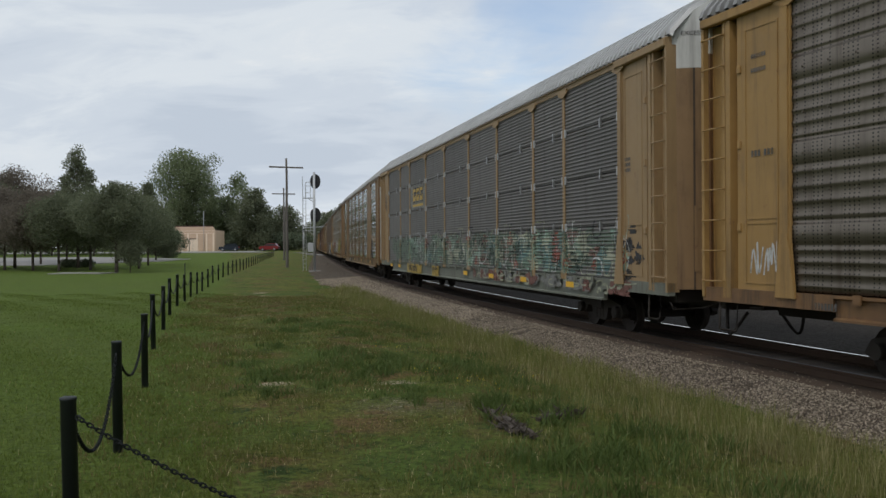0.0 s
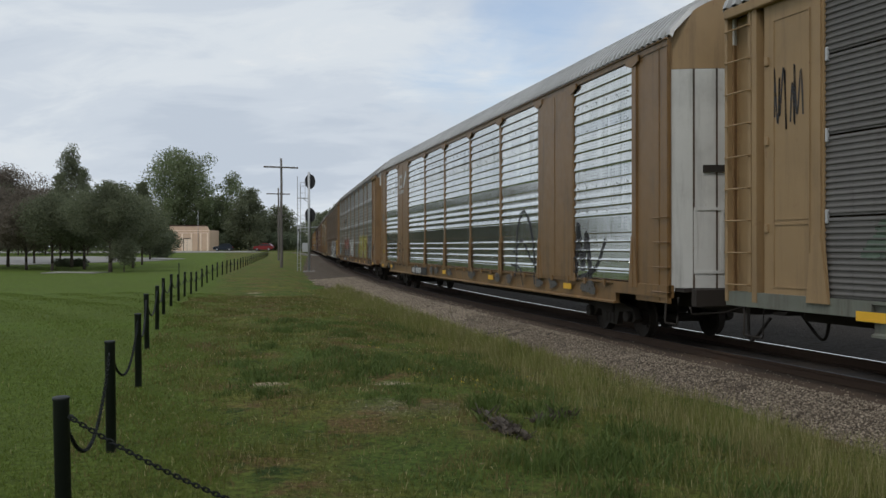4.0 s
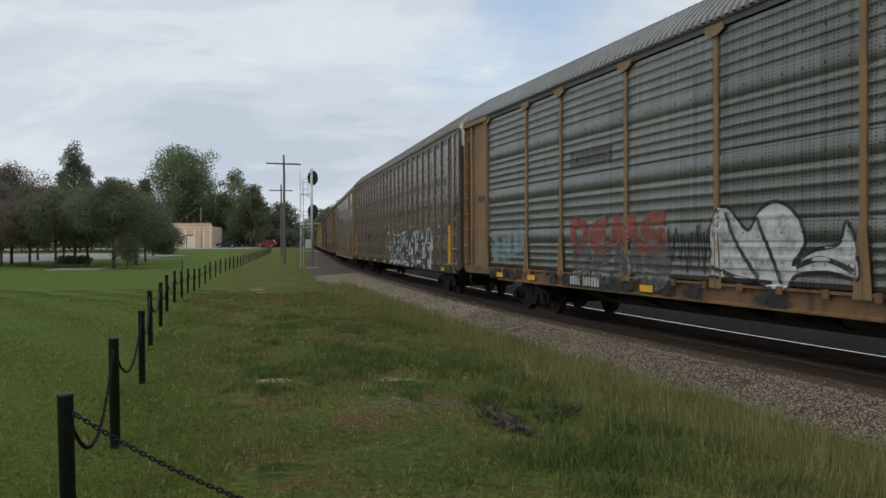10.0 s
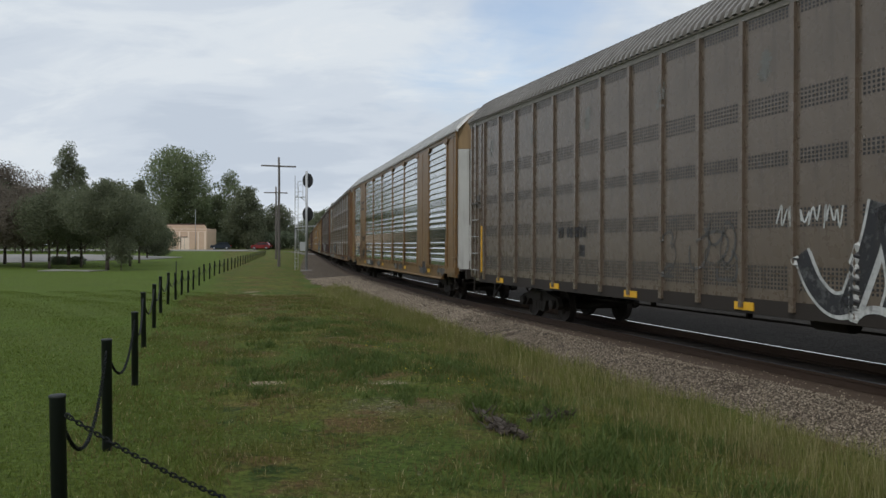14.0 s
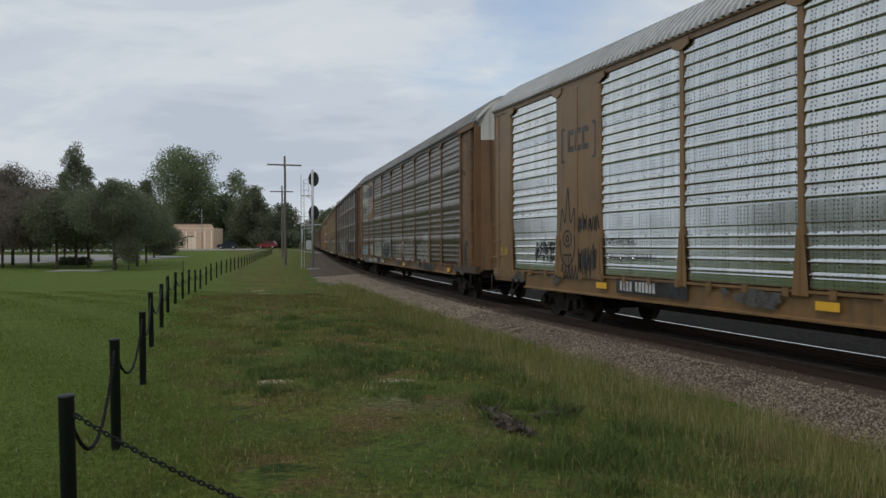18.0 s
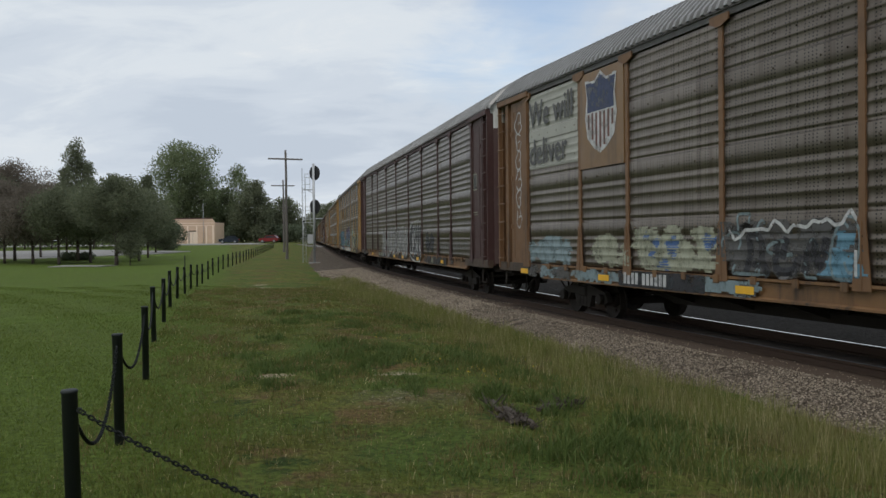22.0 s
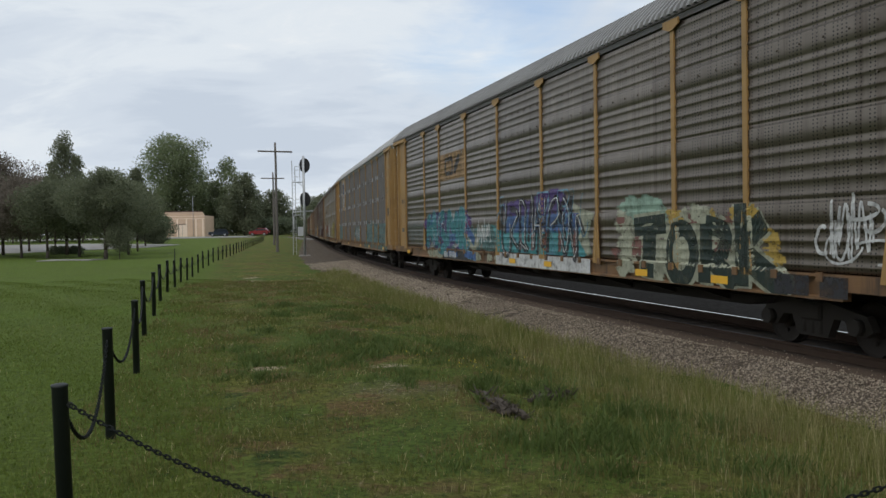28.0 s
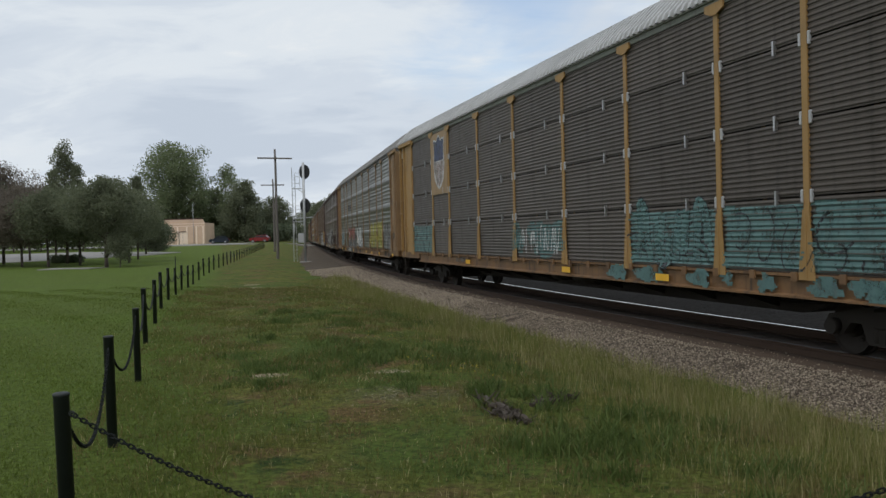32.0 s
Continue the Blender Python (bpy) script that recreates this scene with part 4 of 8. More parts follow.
def build_brown_car(name_label):
    st = Style("grouped", BROWN, BROWN, BROWN, ROOF_BROWN, CHORD_BROWN, DARK_BROWN, WHITE)
    car = thing("autorack_car", name_label, "freight car", None, "freight cars of the train")
    sets = build_underframe(car, st, False)
    link("roof", shared("roof|%.2f" % END, lambda: make_roof(END), ROOF_BROWN), car)
    build_ends(car, st, (14.0, END - 0.2))
    for side in (1, -1):
        link("side_sill", shared("plain_sill", lambda: box(boxed(-13.0, 13.0, -0.06, 0.0, 0.78, 1.0), -13.65, 13.65, -0.09, -0.02, 0.86, 1.1), UNDERFRAME), car, turned(side))
        link("top_chord", shared("top_chord|%.2f" % END, lambda: make_chord(END), CHORD_BROWN), car, turned(side))
        n = 23
        for i in range(n + 1):
            link("rib", shared("rib", make_rib, BROWN), car, turned(side, -12.65 + i * 1.1))
        for i in range(n):
            p = link("side_plate", shared("side_plate", make_plate, BROWN), car, turned(side, -12.1 + i * 1.1))
            if side > 0:
                link("slot_field", shared("slot_field", make_slots, INK_BLACK), p)["kind"] = "stuff"
        for e in (-1, 1):
            c = 13.66 if e < 0 else 13.28
            link("corner_plate", shared("corner_plate|%d" % e, lambda: box(boxed(-0.46, 0.46, -0.05, -0.012, 0.80, TOP), -0.5 if e < 0 else 0.35, -0.35 if e < 0 else 0.5, -0.06, 0.03, 0.9, TOP + 0.1), BROWN), car, turned(side, e * 12.95))
            link("end_panel", shared("brown_end_panel", make_brown_end, BROWN), car, turned(side, e * c))
            lad = link("ladder", shared("brown_ladder", lambda: box(boxed(-0.30, -0.27, -0.02, 0.05, 0.9, 2.8), 0.27, 0.30, -0.02, 0.05, 0.9, 2.8), BROWN), car, turned(side, e * c))
            for r in range(4):
                link("rung", shared("rung", make_rung, SIGNAL_GREY), lad, pose(0, -0.04, 1.1 + r * 0.46))
            link("brake_lever_box", shared("brake_lever_box", make_lever_box, DARK_BROWN), car, turned(side, e * c), "dark lever recess")
            if side > 0:
                link("edge_stripe", shared("edge_stripe", lambda: boxed(-0.03, 0.03, 0.0, 0.06, 1.05, 2.3), REFLECTOR), car, turned(side, e * 12.78), "yellow reflective stripe")
        for i in range(0, n, 3):
            if side > 0:
                link("reflector", shared("reflector", lambda: boxed(-0.22, 0.22, 0.0, 0.02, 0.82, 0.94), REFLECTOR), car, turned(side, -11.6 + i * 1.1))
    return car, sets


S_DARK = Style("fine", GALV_DARK, PALE_YELLOW, SILL_GREY, ROOF_LIGHT, PALE_YELLOW, DEEP_YELLOW, WHITE, rows=4, low=0.67)
S_DARK2 = Style("fine", GALV_RUSTY, YELLOW, SILL_YELLOW, ROOF_LIGHT, SILL_GREY, ORANGE_TAN, WHITE, rows=4)
S_BRIGHT = Style("bright", GALV_BRIGHT, TAN, TAN, ROOF_LIGHT, TAN, WHITE, PALE_YELLOW, wide_band=TAN, low=0.68, plain=True, end=13.22)
S_GREY = Style("grouped", GALV_MID, DEEP_YELLOW, SILL_YELLOW, ROOF_GREY, CHORD_GREY, TAN, WHITE)
S_BROWN = Style("grouped", GALV_BROWN, ORANGE_TAN, SILL_YELLOW, ROOF_GREY, CHORD_GREY, ORANGE_TAN, WHITE)
S_MAROON = Style("grouped", GALV_BROWN, MAROON, SILL_YELLOW, ROOF_GREY, MAROON, MAROON, WHITE)
S_GOLD = Style("grouped", GALV_BROWN, YELLOW, SILL_YELLOW, ROOF_GREY, CHORD_GREY, ORANGE_TAN, WHITE)
TRAIN = []          # (car, wheelsets, number of the gap that leads it)


def add_car(k, made):
    TRAIN.append((made[0], made[1], k))
    return made[0]


CARS = {}
CARS["a"] = add_car(-1, build_rack_car("yellow autorack freight car with grimy grey corrugated sides", S_GOLD))
CARS["b"] = add_car(0, build_rack_car("dark corrugated autorack freight car with pale posts and green graffiti", S_DARK))
CARS["c"] = add_car(1, build_rack_car("ochre autorack freight car with bright silver corrugated sides", S_BRIGHT))
CARS["d"] = add_car(2, build_rack_car("grey corrugated autorack freight car with yellow posts and yellow graffiti", S_GREY))
CARS["e"] = add_car(3, build_brown_car("old brown steel autorack freight car with large black graffiti letters"))
CARS["f"] = add_car(4, build_rack_car("ochre autorack freight car with silver corrugated sides and black scrawls", S_BRIGHT))
CARS["g"] = add_car(5, build_rack_car("grimy grey autorack freight car with orange posts and white graffiti", S_BROWN))
CARS["h"] = add_car(6, build_rack_car("grimy grey autorack freight car with maroon posts and ends", S_MAROON))
CARS["i"] = add_car(7, build_rack_car("grimy grey autorack freight car with yellow posts and teal graffiti", S_GOLD))
CARS["j"] = add_car(8, build_rack_car("dark corrugated autorack freight car with yellow posts and teal graffiti", S_DARK2))

def car_pose(k, t):
    """Where a car stands at t: its two trucks ride on the line."""
    s = FIRST + (k + 0.5) * CAR - SPEED * t - GAIN * t * t / 2
    ax, ay, _ = track(s - 10.06)
    bx, by, _ = track(s + 10.06)
    return Matrix.Translation(((ax + bx) / 2, (ay + by) / 2, 0)) @ pose(0, 0, 0, 0, 0, math.degrees(math.atan2(by - ay, bx - ax)))


def motions():
    for car, sets, k in TRAIN:
        walk(car, [(t / 2, car_pose(k, t / 2)) for t in range(65)])
        for axle, x in sets:
            rows = []
            for i in range(0, 481):
                t = i / 15
                roll = -(SPEED * t + GAIN * t * t / 2) / 0.36
                rows.append((t, pose(x, 0, 0.36) @ pose(0, 0, 0, 0, math.degrees(roll), 0)))
            walk(axle, rows)

# ---- painted marks on the cars ----
def spray(name, col):
    """Sprayed paint that has weathered thin in places."""
    k = Mat(name, 0.6)
    base = k.scale_value(col, k.spread(k.noise(1.2, 4), 0.75, 1.2))
    base = k.mix(k.math("MULTIPLY", k.step(k.noise(2.5, 6, 0.65, (3.5, 3.5, 0.3)), 0.5, 0.8), 0.5), base, (0.075, 0.065, 0.055))
    k.put(k.b.inputs["Alpha"], k.spread(k.step(k.noise(5, 6, 0.72), 0.30, 0.58), 0.40, 0.96))
    return k.done(base)


SPRAY = {}
for _n_, _c_ in (("white", (0.56, 0.57, 0.56)), ("black", (0.022, 0.022, 0.026)), ("yellow", (0.31, 0.28, 0.05)), ("red", (0.26, 0.06, 0.035)), ("teal", (0.035, 0.20, 0.22)),
                 ("blue", (0.045, 0.11, 0.28)), ("violet", (0.075, 0.045, 0.17)), ("green", (0.022, 0.05, 0.036)), ("cream", (0.33, 0.34, 0.25)), ("pale_blue", (0.20, 0.265, 0.28)),
                 ("grey", (0.20, 0.20, 0.19)), ("moss", (0.088, 0.125, 0.090)), ("dull_teal", (0.085, 0.17, 0.165)), ("gold", (0.40, 0.27, 0.05)), ("navy", (0.035, 0.05, 0.11)), ("dull_red", (0.17, 0.07, 0.055)), ("faded", (0.085, 0.083, 0.08)), ("orange", (0.26, 0.155, 0.06)), ("pale_green", (0.24, 0.36, 0.28)), ("magenta", (0.16, 0.045, 0.13)), ("bright_teal", (0.06, 0.27, 0.29)), ("sky", (0.12, 0.26, 0.35)), ("deep_green", (0.007, 0.020, 0.014)), ("ash", (0.30, 0.30, 0.29))):
    SPRAY[_n_] = spray("spray_" + _n_, _c_)


def side_depth(x, z, style):
    """How far the side stands out at (x, z), by arrays."""
    x, z = np.asarray(x, float), np.asarray(z, float)
    if style == "flat":
        return np.full(x.shape, 0.036)
    if style == "plate":
        d = np.zeros_like(x)
        k = np.abs((x + 12.65 + 0.55) % 1.1 - 0.55)
        d = np.where((k < 0.05) & (np.abs(x) < 12.7), 0.05, d)
        return d
    if style == "fine":
        pts = sheet_profile("fine", 0.0, 1.0)
        zz = np.clip((z - 1.11) % 1.025, 0, 1.0)
    else:
        pts = sheet_profile(style)
        zz = z
    d = np.interp(zz, [p[0] for p in pts], [p[1] for p in pts]) - 0.008
    post = np.min(np.abs(x[..., None] - np.array(POSTS)), -1)
    foot = np.interp(z, (1.02, 1.95), (0.16, 0.062))
    d = np.where(post < 0.055, np.maximum(d, 0.025), d)
    d = np.where((z < 1.95) & (post < foot), 0.041, d)
    if style == "bright":
        band = (np.abs(np.abs(x) - 8.26) < 0.98) & (post > 0.055)
        d = np.where(band, 0.03, d)
    d = np.where(np.abs(x) > 12.0, np.maximum(np.where(post < 0.1, d, 0.0), 0.0), d)
    d = np.where(z < DECK + 0.01, 0.031, d)
    return d


def on_side(g, z, off, style):
    x = -np.asarray(g, float)
    z = np.maximum(np.asarray(z, float), {"fine": 0.685, "bright": 0.695}.get(style, 0.785))
    return np.stack([x, HALF + side_depth(x, z, style) + off, z], -1)


class Marks:
    """Collects flat painted shapes for one mesh on a car's side."""

    def __init__(self, style):
        self.style, self.v, self.f, self.n = style, [], [], 0

    def quads(self, g, z, off):
        """Arrays of shape (n, 4) of corners."""
        p = on_side(g, z, off, self.style).reshape(-1, 3)
        k = len(p) // 4
        self.v.append(p)
        self.f.append(np.arange(k * 4).reshape(k, 4) + self.n)
        self.n += k * 4

    def stroke(self, pts, width, off=0.006, step=0.04):
        """A brush line through (g, z) points, its ends rounded off."""
        pts = np.asarray(pts, float)
        seg = np.linalg.norm(np.diff(pts, axis=0), axis=1)
        t = np.concatenate([[0], np.cumsum(seg)])
        if t[-1] < 1e-4:
            return
        m = max(2, int(t[-1] / step) + 1)
        u = np.linspace(0, t[-1], m)
        q = np.stack([np.interp(u, t, pts[:, 0]), np.interp(u, t, pts[:, 1])], -1)
        d = np.gradient(q, axis=0)
        d /= np.linalg.norm(d, axis=1)[:, None] + 1e-9
        nrm = np.stack([-d[:, 1], d[:, 0]], -1)
        w = np.full(m, width / 2)
        cols = max(1, int(width / 0.05))
        for c in range(cols):
            a, b = -1 + 2 * c / cols, -1 + 2 * (c + 1) / cols
            lo, hi = q + nrm * (w * a)[:, None], q + nrm * (w * b)[:, None]
            g = np.stack([lo[:-1, 0], lo[1:, 0], hi[1:, 0], hi[:-1, 0]], -1)
            z = np.stack([lo[:-1, 1], lo[1:, 1], hi[1:, 1], hi[:-1, 1]], -1)
            self.quads(g, z, off)

    def fill(self, outline, off=0.004, dz=0.03, ragged=0.0, rng=None):
        """A filled outline, in thin level strips that follow the sheet."""
        p = np.asarray(outline, float)
        lo, hi = p[:, 1].min(), p[:, 1].max()
        q = np.roll(p, -1, 0)
        for z in np.arange(lo, hi, dz):
            zc = z + dz / 2
            hit = (p[:, 1] <= zc) != (q[:, 1] <= zc)
            xs = np.sort(p[hit, 0] + (zc - p[hit, 1]) / (q[hit, 1] - p[hit, 1]) * (q[hit, 0] - p[hit, 0]))
            for a, b in zip(xs[::2], xs[1::2]):
                if ragged:
                    a, b = a + rng.normal(0, ragged), b + rng.normal(0, ragged)
                if b - a < 0.01:
                    continue
                m = max(1, int((b - a) / 0.06))
                e = np.linspace(a, b, m + 1)
                g = np.stack([e[:-1], e[1:], e[1:], e[:-1]], -1)
                zz = np.broadcast_to(np.array((z, z, z + dz, z + dz)), g.shape)
                self.quads(g, zz, off)

    def bar(self, g0, g1, z0, z1, off=0.006):
        self.fill([(g0, z0), (g1, z0), (g1, z1), (g0, z1)], off)

    def mesh(self, name, material):
        return raw_mesh(name, np.concatenate(self.v).tolist(), np.concatenate(self.f).tolist(), material)

    def put(self, name, color, car, label):
        if self.n:
            link(name, self.mesh(name, SPRAY[color] if isinstance(color, str) else color), car, None, label)


def curve_through(pts, n=8):
    """A soft line through the points."""
    p = [np.asarray(q, float) for q in pts]
    p = [p[0]] + p + [p[-1]]
    out = []
    for a, b, c, d in zip(p, p[1:], p[2:], p[3:]):
        for i in range(n):
            t = i / n
            out.append(0.5 * (2 * b + (c - a) * t + (2 * a - 5 * b + 4 * c - d) * t * t + (3 * b - a - 3 * c + d) * t ** 3))
    out.append(p[-2])
    return out


# loose brush gestures in a unit box
GLYPHS = (
    [[(0.05, 0.0), (0.2, 0.75), (0.75, 1.0), (0.9, 0.6), (0.35, 0.45)]],
    [[(0.1, 0.9), (0.15, 0.1), (0.8, 0.0), (0.95, 0.5)], [(0.4, 0.35), (0.6, 0.95)]],
    [[(0.0, 0.2), (0.45, 1.0), (0.5, 0.1), (0.95, 0.8)]],
    [[(0.1, 0.5), (0.5, 0.95), (0.9, 0.55), (0.5, 0.05), (0.15, 0.35)], [(0.5, 0.3), (0.55, 0.7)]],
    [[(0.05, 0.95), (0.9, 0.7), (0.2, 0.35), (0.95, 0.05)]],
    [[(0.1, 0.0), (0.3, 0.9), (0.55, 0.2), (0.8, 1.0)], [(0.0, 0.55), (0.5, 0.5)]],
    [[(0.2, 1.0), (0.1, 0.4), (0.5, 0.0), (0.6, 0.55), (1.0, 0.35)]],
    [[(0.0, 0.0), (0.25, 0.55), (0.2, 1.0), (0.65, 0.85), (0.7, 0.3), (1.0, 0.0)], [(0.3, 0.2), (0.75, 0.15)]],
)


def glyph(i, g0, g1, z0, z1, rng, wob=0.05, soft=True):
    lines = []
    for ln in GLYPHS[i % len(GLYPHS)]:
        pts = [(g0 + (a + rng.normal(0, wob)) * (g1 - g0), z0 + (b + rng.normal(0, wob * 0.7)) * (z1 - z0)) for a, b in ln]
        lines.append(curve_through(pts) if soft and len(pts) > 2 else pts)
    return lines


def throw_up(car, style, g0, g1, z0, z1, n, seed, fill, edge, label, width=0.3, rim=0.07, shade=None, soft=True):
    """A row of fat sprayed shapes: an edge colour round a fill."""
    rng = np.random.default_rng(seed)
    w = (g1 - g0) / n
    for i in range(n):
        rim_m, fill_m, shade_m = Marks(style), Marks(style), Marks(style)
        a = g0 + i * w + w * 0.02
        b = a + w * 1.05
        lift, drop = rng.uniform(-0.05, 0.08) * (z1 - z0), rng.uniform(-0.05, 0.05) * (z1 - z0)
        k = (seed * 3 + i * 3 + int(rng.integers(0, 2))) % len(GLYPHS)
        lift_i = 0.0004 * (i % 3)
        if fill is None:
            # an empty bubble, drawn in outline, with a small loop inside
            cx, cz, rx, rz = (a + b) / 2, (z0 + z1) / 2 + lift, w * 0.56, (z1 - z0) * 0.5
            f1, f2 = rng.uniform(0, 6), rng.uniform(0, 6)
            q = np.linspace(0, math.tau, 40)
            r = 1 + 0.22 * np.sin(2 * q + f1) + 0.16 * np.sin(3 * q + f2)
            rim_m.stroke(np.stack([cx + rx * r * np.cos(q), np.maximum(cz + rz * r * np.sin(q), z0 - 0.02)], -1), 2 * rim, 0.006)
            rim_m.put("graffiti_edge", edge, car, label)
            loop = Marks(style)
            loop.stroke(np.stack([cx + 0.25 * rx * np.cos(q[:30] + f1), cz + 0.3 * rz * np.sin(q[:30] + f1)], -1), 1.6 * rim, 0.006)
            loop.put("graffiti_edge", edge, car, label)
            continue
        for ln in glyph(k, a + width * 0.4, b - width * 0.4, z0 + width * 0.45 + drop, z1 - width * 0.45 + lift, rng, 0.05, soft):
            if shade:
                shade_m.stroke([(p[0] + 0.10, p[1] - 0.09) for p in ln], width + rim * 1.5, 0.003 + lift_i)
            rim_m.stroke(ln, width + 2 * rim, 0.005 + lift_i)
            fill_m.stroke(ln, width, 0.009 + lift_i)
        if shade:
            shade_m.put("graffiti_shade", shade, car, label)
        rim_m.put("graffiti_edge", edge, car, label)
        if fill:
            fill_m.put("graffiti_shape", fill, car, label)


def bold(car, style, lines, widths, color, edge, label, rim=0.045, drop=0.06):
    """Heavy brush strokes, each edged and given a pale drop shape behind."""
    for i, ln in enumerate(lines):
        ln = curve_through(ln, 6)
        w = widths[i % len(widths)]
        for kind, col, dx, extra, off in (("graffiti_shade", edge, drop, 0.04, 0.003), ("graffiti_edge", edge, 0.0, 2 * rim, 0.005), ("graffiti_shape", color, 0.0, 0.0, 0.009)):
            m = Marks(style)
            m.stroke([(q[0] + dx, q[1] - dx * 0.6) for q in ln], w + extra, off + 0.0003 * (i % 4))
            m.put(kind, col, car, label)


def tag(car, style, g0, g1, z0, z1, n, seed, color, label, width=0.035):
    """A thin quick scrawl."""
    rng = np.random.default_rng(seed)
    w = (g1 - g0) / n
    for i in range(n):
        # a quick looping scribble
        m = Marks(style)
        k = int(rng.integers(5, 8))
        pts = [(g0 + w * (i + 0.1 + 0.8 * q / k + rng.uniform(-0.12, 0.12)), z0 + (z1 - z0) * (0.5 + (0.5 if q % 2 else -0.5) * rng.uniform(0.35, 1.0))) for q in range(k + 1)]
        m.stroke(curve_through(pts), width)
        m.put("tag_stroke", color, car, label)


COATS = {}


def blotches(car, style, g0, g1, z0, z1, n, seed, color, label, size=(0.25, 0.6), ragged=0.03):
    """Overlapping clouds of sprayed colour, each call a coat over the last."""
    rng = np.random.default_rng(seed)
    coat = COATS[car.name] = COATS.get(car.name, 0) + 1
    for i in range(n):
        m = Marks(style)
        cx, cz = rng.uniform(g0, g1), rng.uniform(z0, z1)
        r = rng.uniform(*size)
        h = min(r * rng.uniform(0.5, 1.0), (z1 - z0) / 2)
        cz = min(max(cz, z0 + h), z1 - h)
        a = np.linspace(0, math.tau, 22, endpoint=False)
        k = 1 + 0.22 * np.sin(a * 3 + rng.uniform(0, 6)) + 0.12 * np.sin(a * 5 + rng.uniform(0, 6))
        m.fill(np.stack([cx + r * k * np.cos(a), np.clip(cz + h * k * np.sin(a), z0, z1)], -1), 0.0015 + 0.00045 * coat + 0.0001 * (i % 4), 0.03, ragged, rng)
        m.put("spray_cloud", color, car, label)


def swirls(car, style, g0, g1, z0, z1, n, seed, color, label, width=0.03):
    rng = np.random.default_rng(seed)
    for i in range(n):
        m = Marks(style)
        cx, cz = rng.uniform(g0, g1), rng.uniform(z0, z1)
        r, h = rng.uniform(0.15, 0.5), rng.uniform(0.1, 0.45) * (z1 - z0)
        a0 = rng.uniform(0, 6)
        pts = [(cx + r * (0.4 + 0.6 * k) * math.cos(a0 + k * 4.2), min(z1, max(z0, cz + h * math.sin(a0 + k * 4.2)))) for k in np.linspace(0, 1, 26)]
        m.stroke(pts, width * rng.uniform(0.6, 1.5), 0.0085)
        m.put("spray_line", color, car, label)


def figures(car, style, g0, z0, high, n, color, name="number_bar", gap=None):
    """Withheld or unreadable characters: bars of their size."""
    g = g0
    for i in range(n):
        if gap is not None and i == gap:
            g += high * 0.55
        m = Marks(style)
        m.bar(g, g + high * 0.50, z0, z0 + high, 0.012)
        m.put(name, color, car, "")
        g += high * 0.70


def plate(car, style, g0, g1, z0, z1, color, label, off=0.004, name="painted_panel"):
    m = Marks(style)
    m.bar(g0, g1, z0, z1, off)
    m.put(name, color, car, label)


def text_shape(body, size):
    """Flat letters in the built-in font: (u, v) points and faces."""
    cu = bpy.data.curves.new("lettering", "FONT")
    cu.body, cu.size, cu.resolution_u = body, size, 3
    ob = bpy.data.objects.new("lettering", cu)
    scene.collection.objects.link(ob)
    bpy.context.view_layer.update()
    me = bpy.data.meshes.new_from_object(ob.evaluated_get(bpy.context.evaluated_depsgraph_get()))
    pts, faces = np.array([tuple(v.co) for v in me.vertices]), [tuple(p.vertices) for p in me.polygons]
    bpy.data.objects.remove(ob)
    bpy.data.curves.remove(cu)
    bpy.data.meshes.remove(me)
    return pts, faces


def lettering(car, body, g0, z0, size, material, out=0.03, stretch=1.0):
    """Readable words on the near side, floated on the crests of the sheet."""
    pts, faces = text_shape(body, size)
    v = np.stack([-(g0 + pts[:, 0] * stretch), np.full(len(pts), HALF + out), z0 + pts[:, 1]], -1)
    link("lettering", raw_mesh("lettering", v.tolist(), faces, material), car, None, "painted words")


def end_lettering(car, body, y0, z0, size, material, e=-1):
    pts, faces = text_shape(body, size)
    y = y0 - pts[:, 0]
    x = -(END - 0.05) - BULGE * (1 - (np.abs(y) / 1.46) ** 2.2) - 0.012
    link("lettering", raw_mesh("lettering", np.stack([x, y, z0 + pts[:, 1]], -1).tolist(), faces, material), car, None, "painted words on the end door")


def reflectors(car, style, places, z=(0.85, 0.97)):
    for g in places:
        m = Marks(style)
        m.bar(g - 0.22, g + 0.22, z[0], z[1], 0.012)
        m.put("reflector", REFLECTOR, car, "orange reflective strip")


def shield(car, style, g0, g1, z0, z1, top, stripe_a, stripe_b):
    """A badge: dark head above upright stripes, inside a pale edge."""
    c, w, h = (g0 + g1) / 2, g1 - g0, z1 - z0
    def out(k):
        pts = [(-0.5, 0.93), (-0.2, 0.9), (0, 1.0), (0.2, 0.9), (0.5, 0.93), (0.44, 0.7), (0.5, 0.45), (0.42, 0.2), (0.2, 0.06), (0, 0.0), (-0.2, 0.06), (-0.42, 0.2), (-0.5, 0.45), (-0.44, 0.7)]
        return [(c + a * w * k, z0 + h * 0.5 + (b - 0.5) * h * k) for a, b in pts]
    m = Marks(style)
    m.fill(out(1.0), 0.010)
    m.put("badge_edge", stripe_a, car, "pale edge of a shield badge")
    m = Marks(style)
    m.fill(out(0.93)[:6] + [(c + 0.42 * w, z0 + 0.52 * h), (c - 0.42 * w, z0 + 0.52 * h), out(0.93)[13]], 0.014)
    m.put("badge_head", top, car, "blue head of a shield badge")
    for k in range(-3, 4):
        m = Marks(style)
        x = c + k * w * 0.125
        foot = z0 + h * (0.06 + 0.028 * k * k)
        m.bar(x - w * 0.03, x + w * 0.03, foot, z0 + 0.50 * h, 0.014)
        m.put("badge_stripe", stripe_b, car, "red stripe of a shield badge")


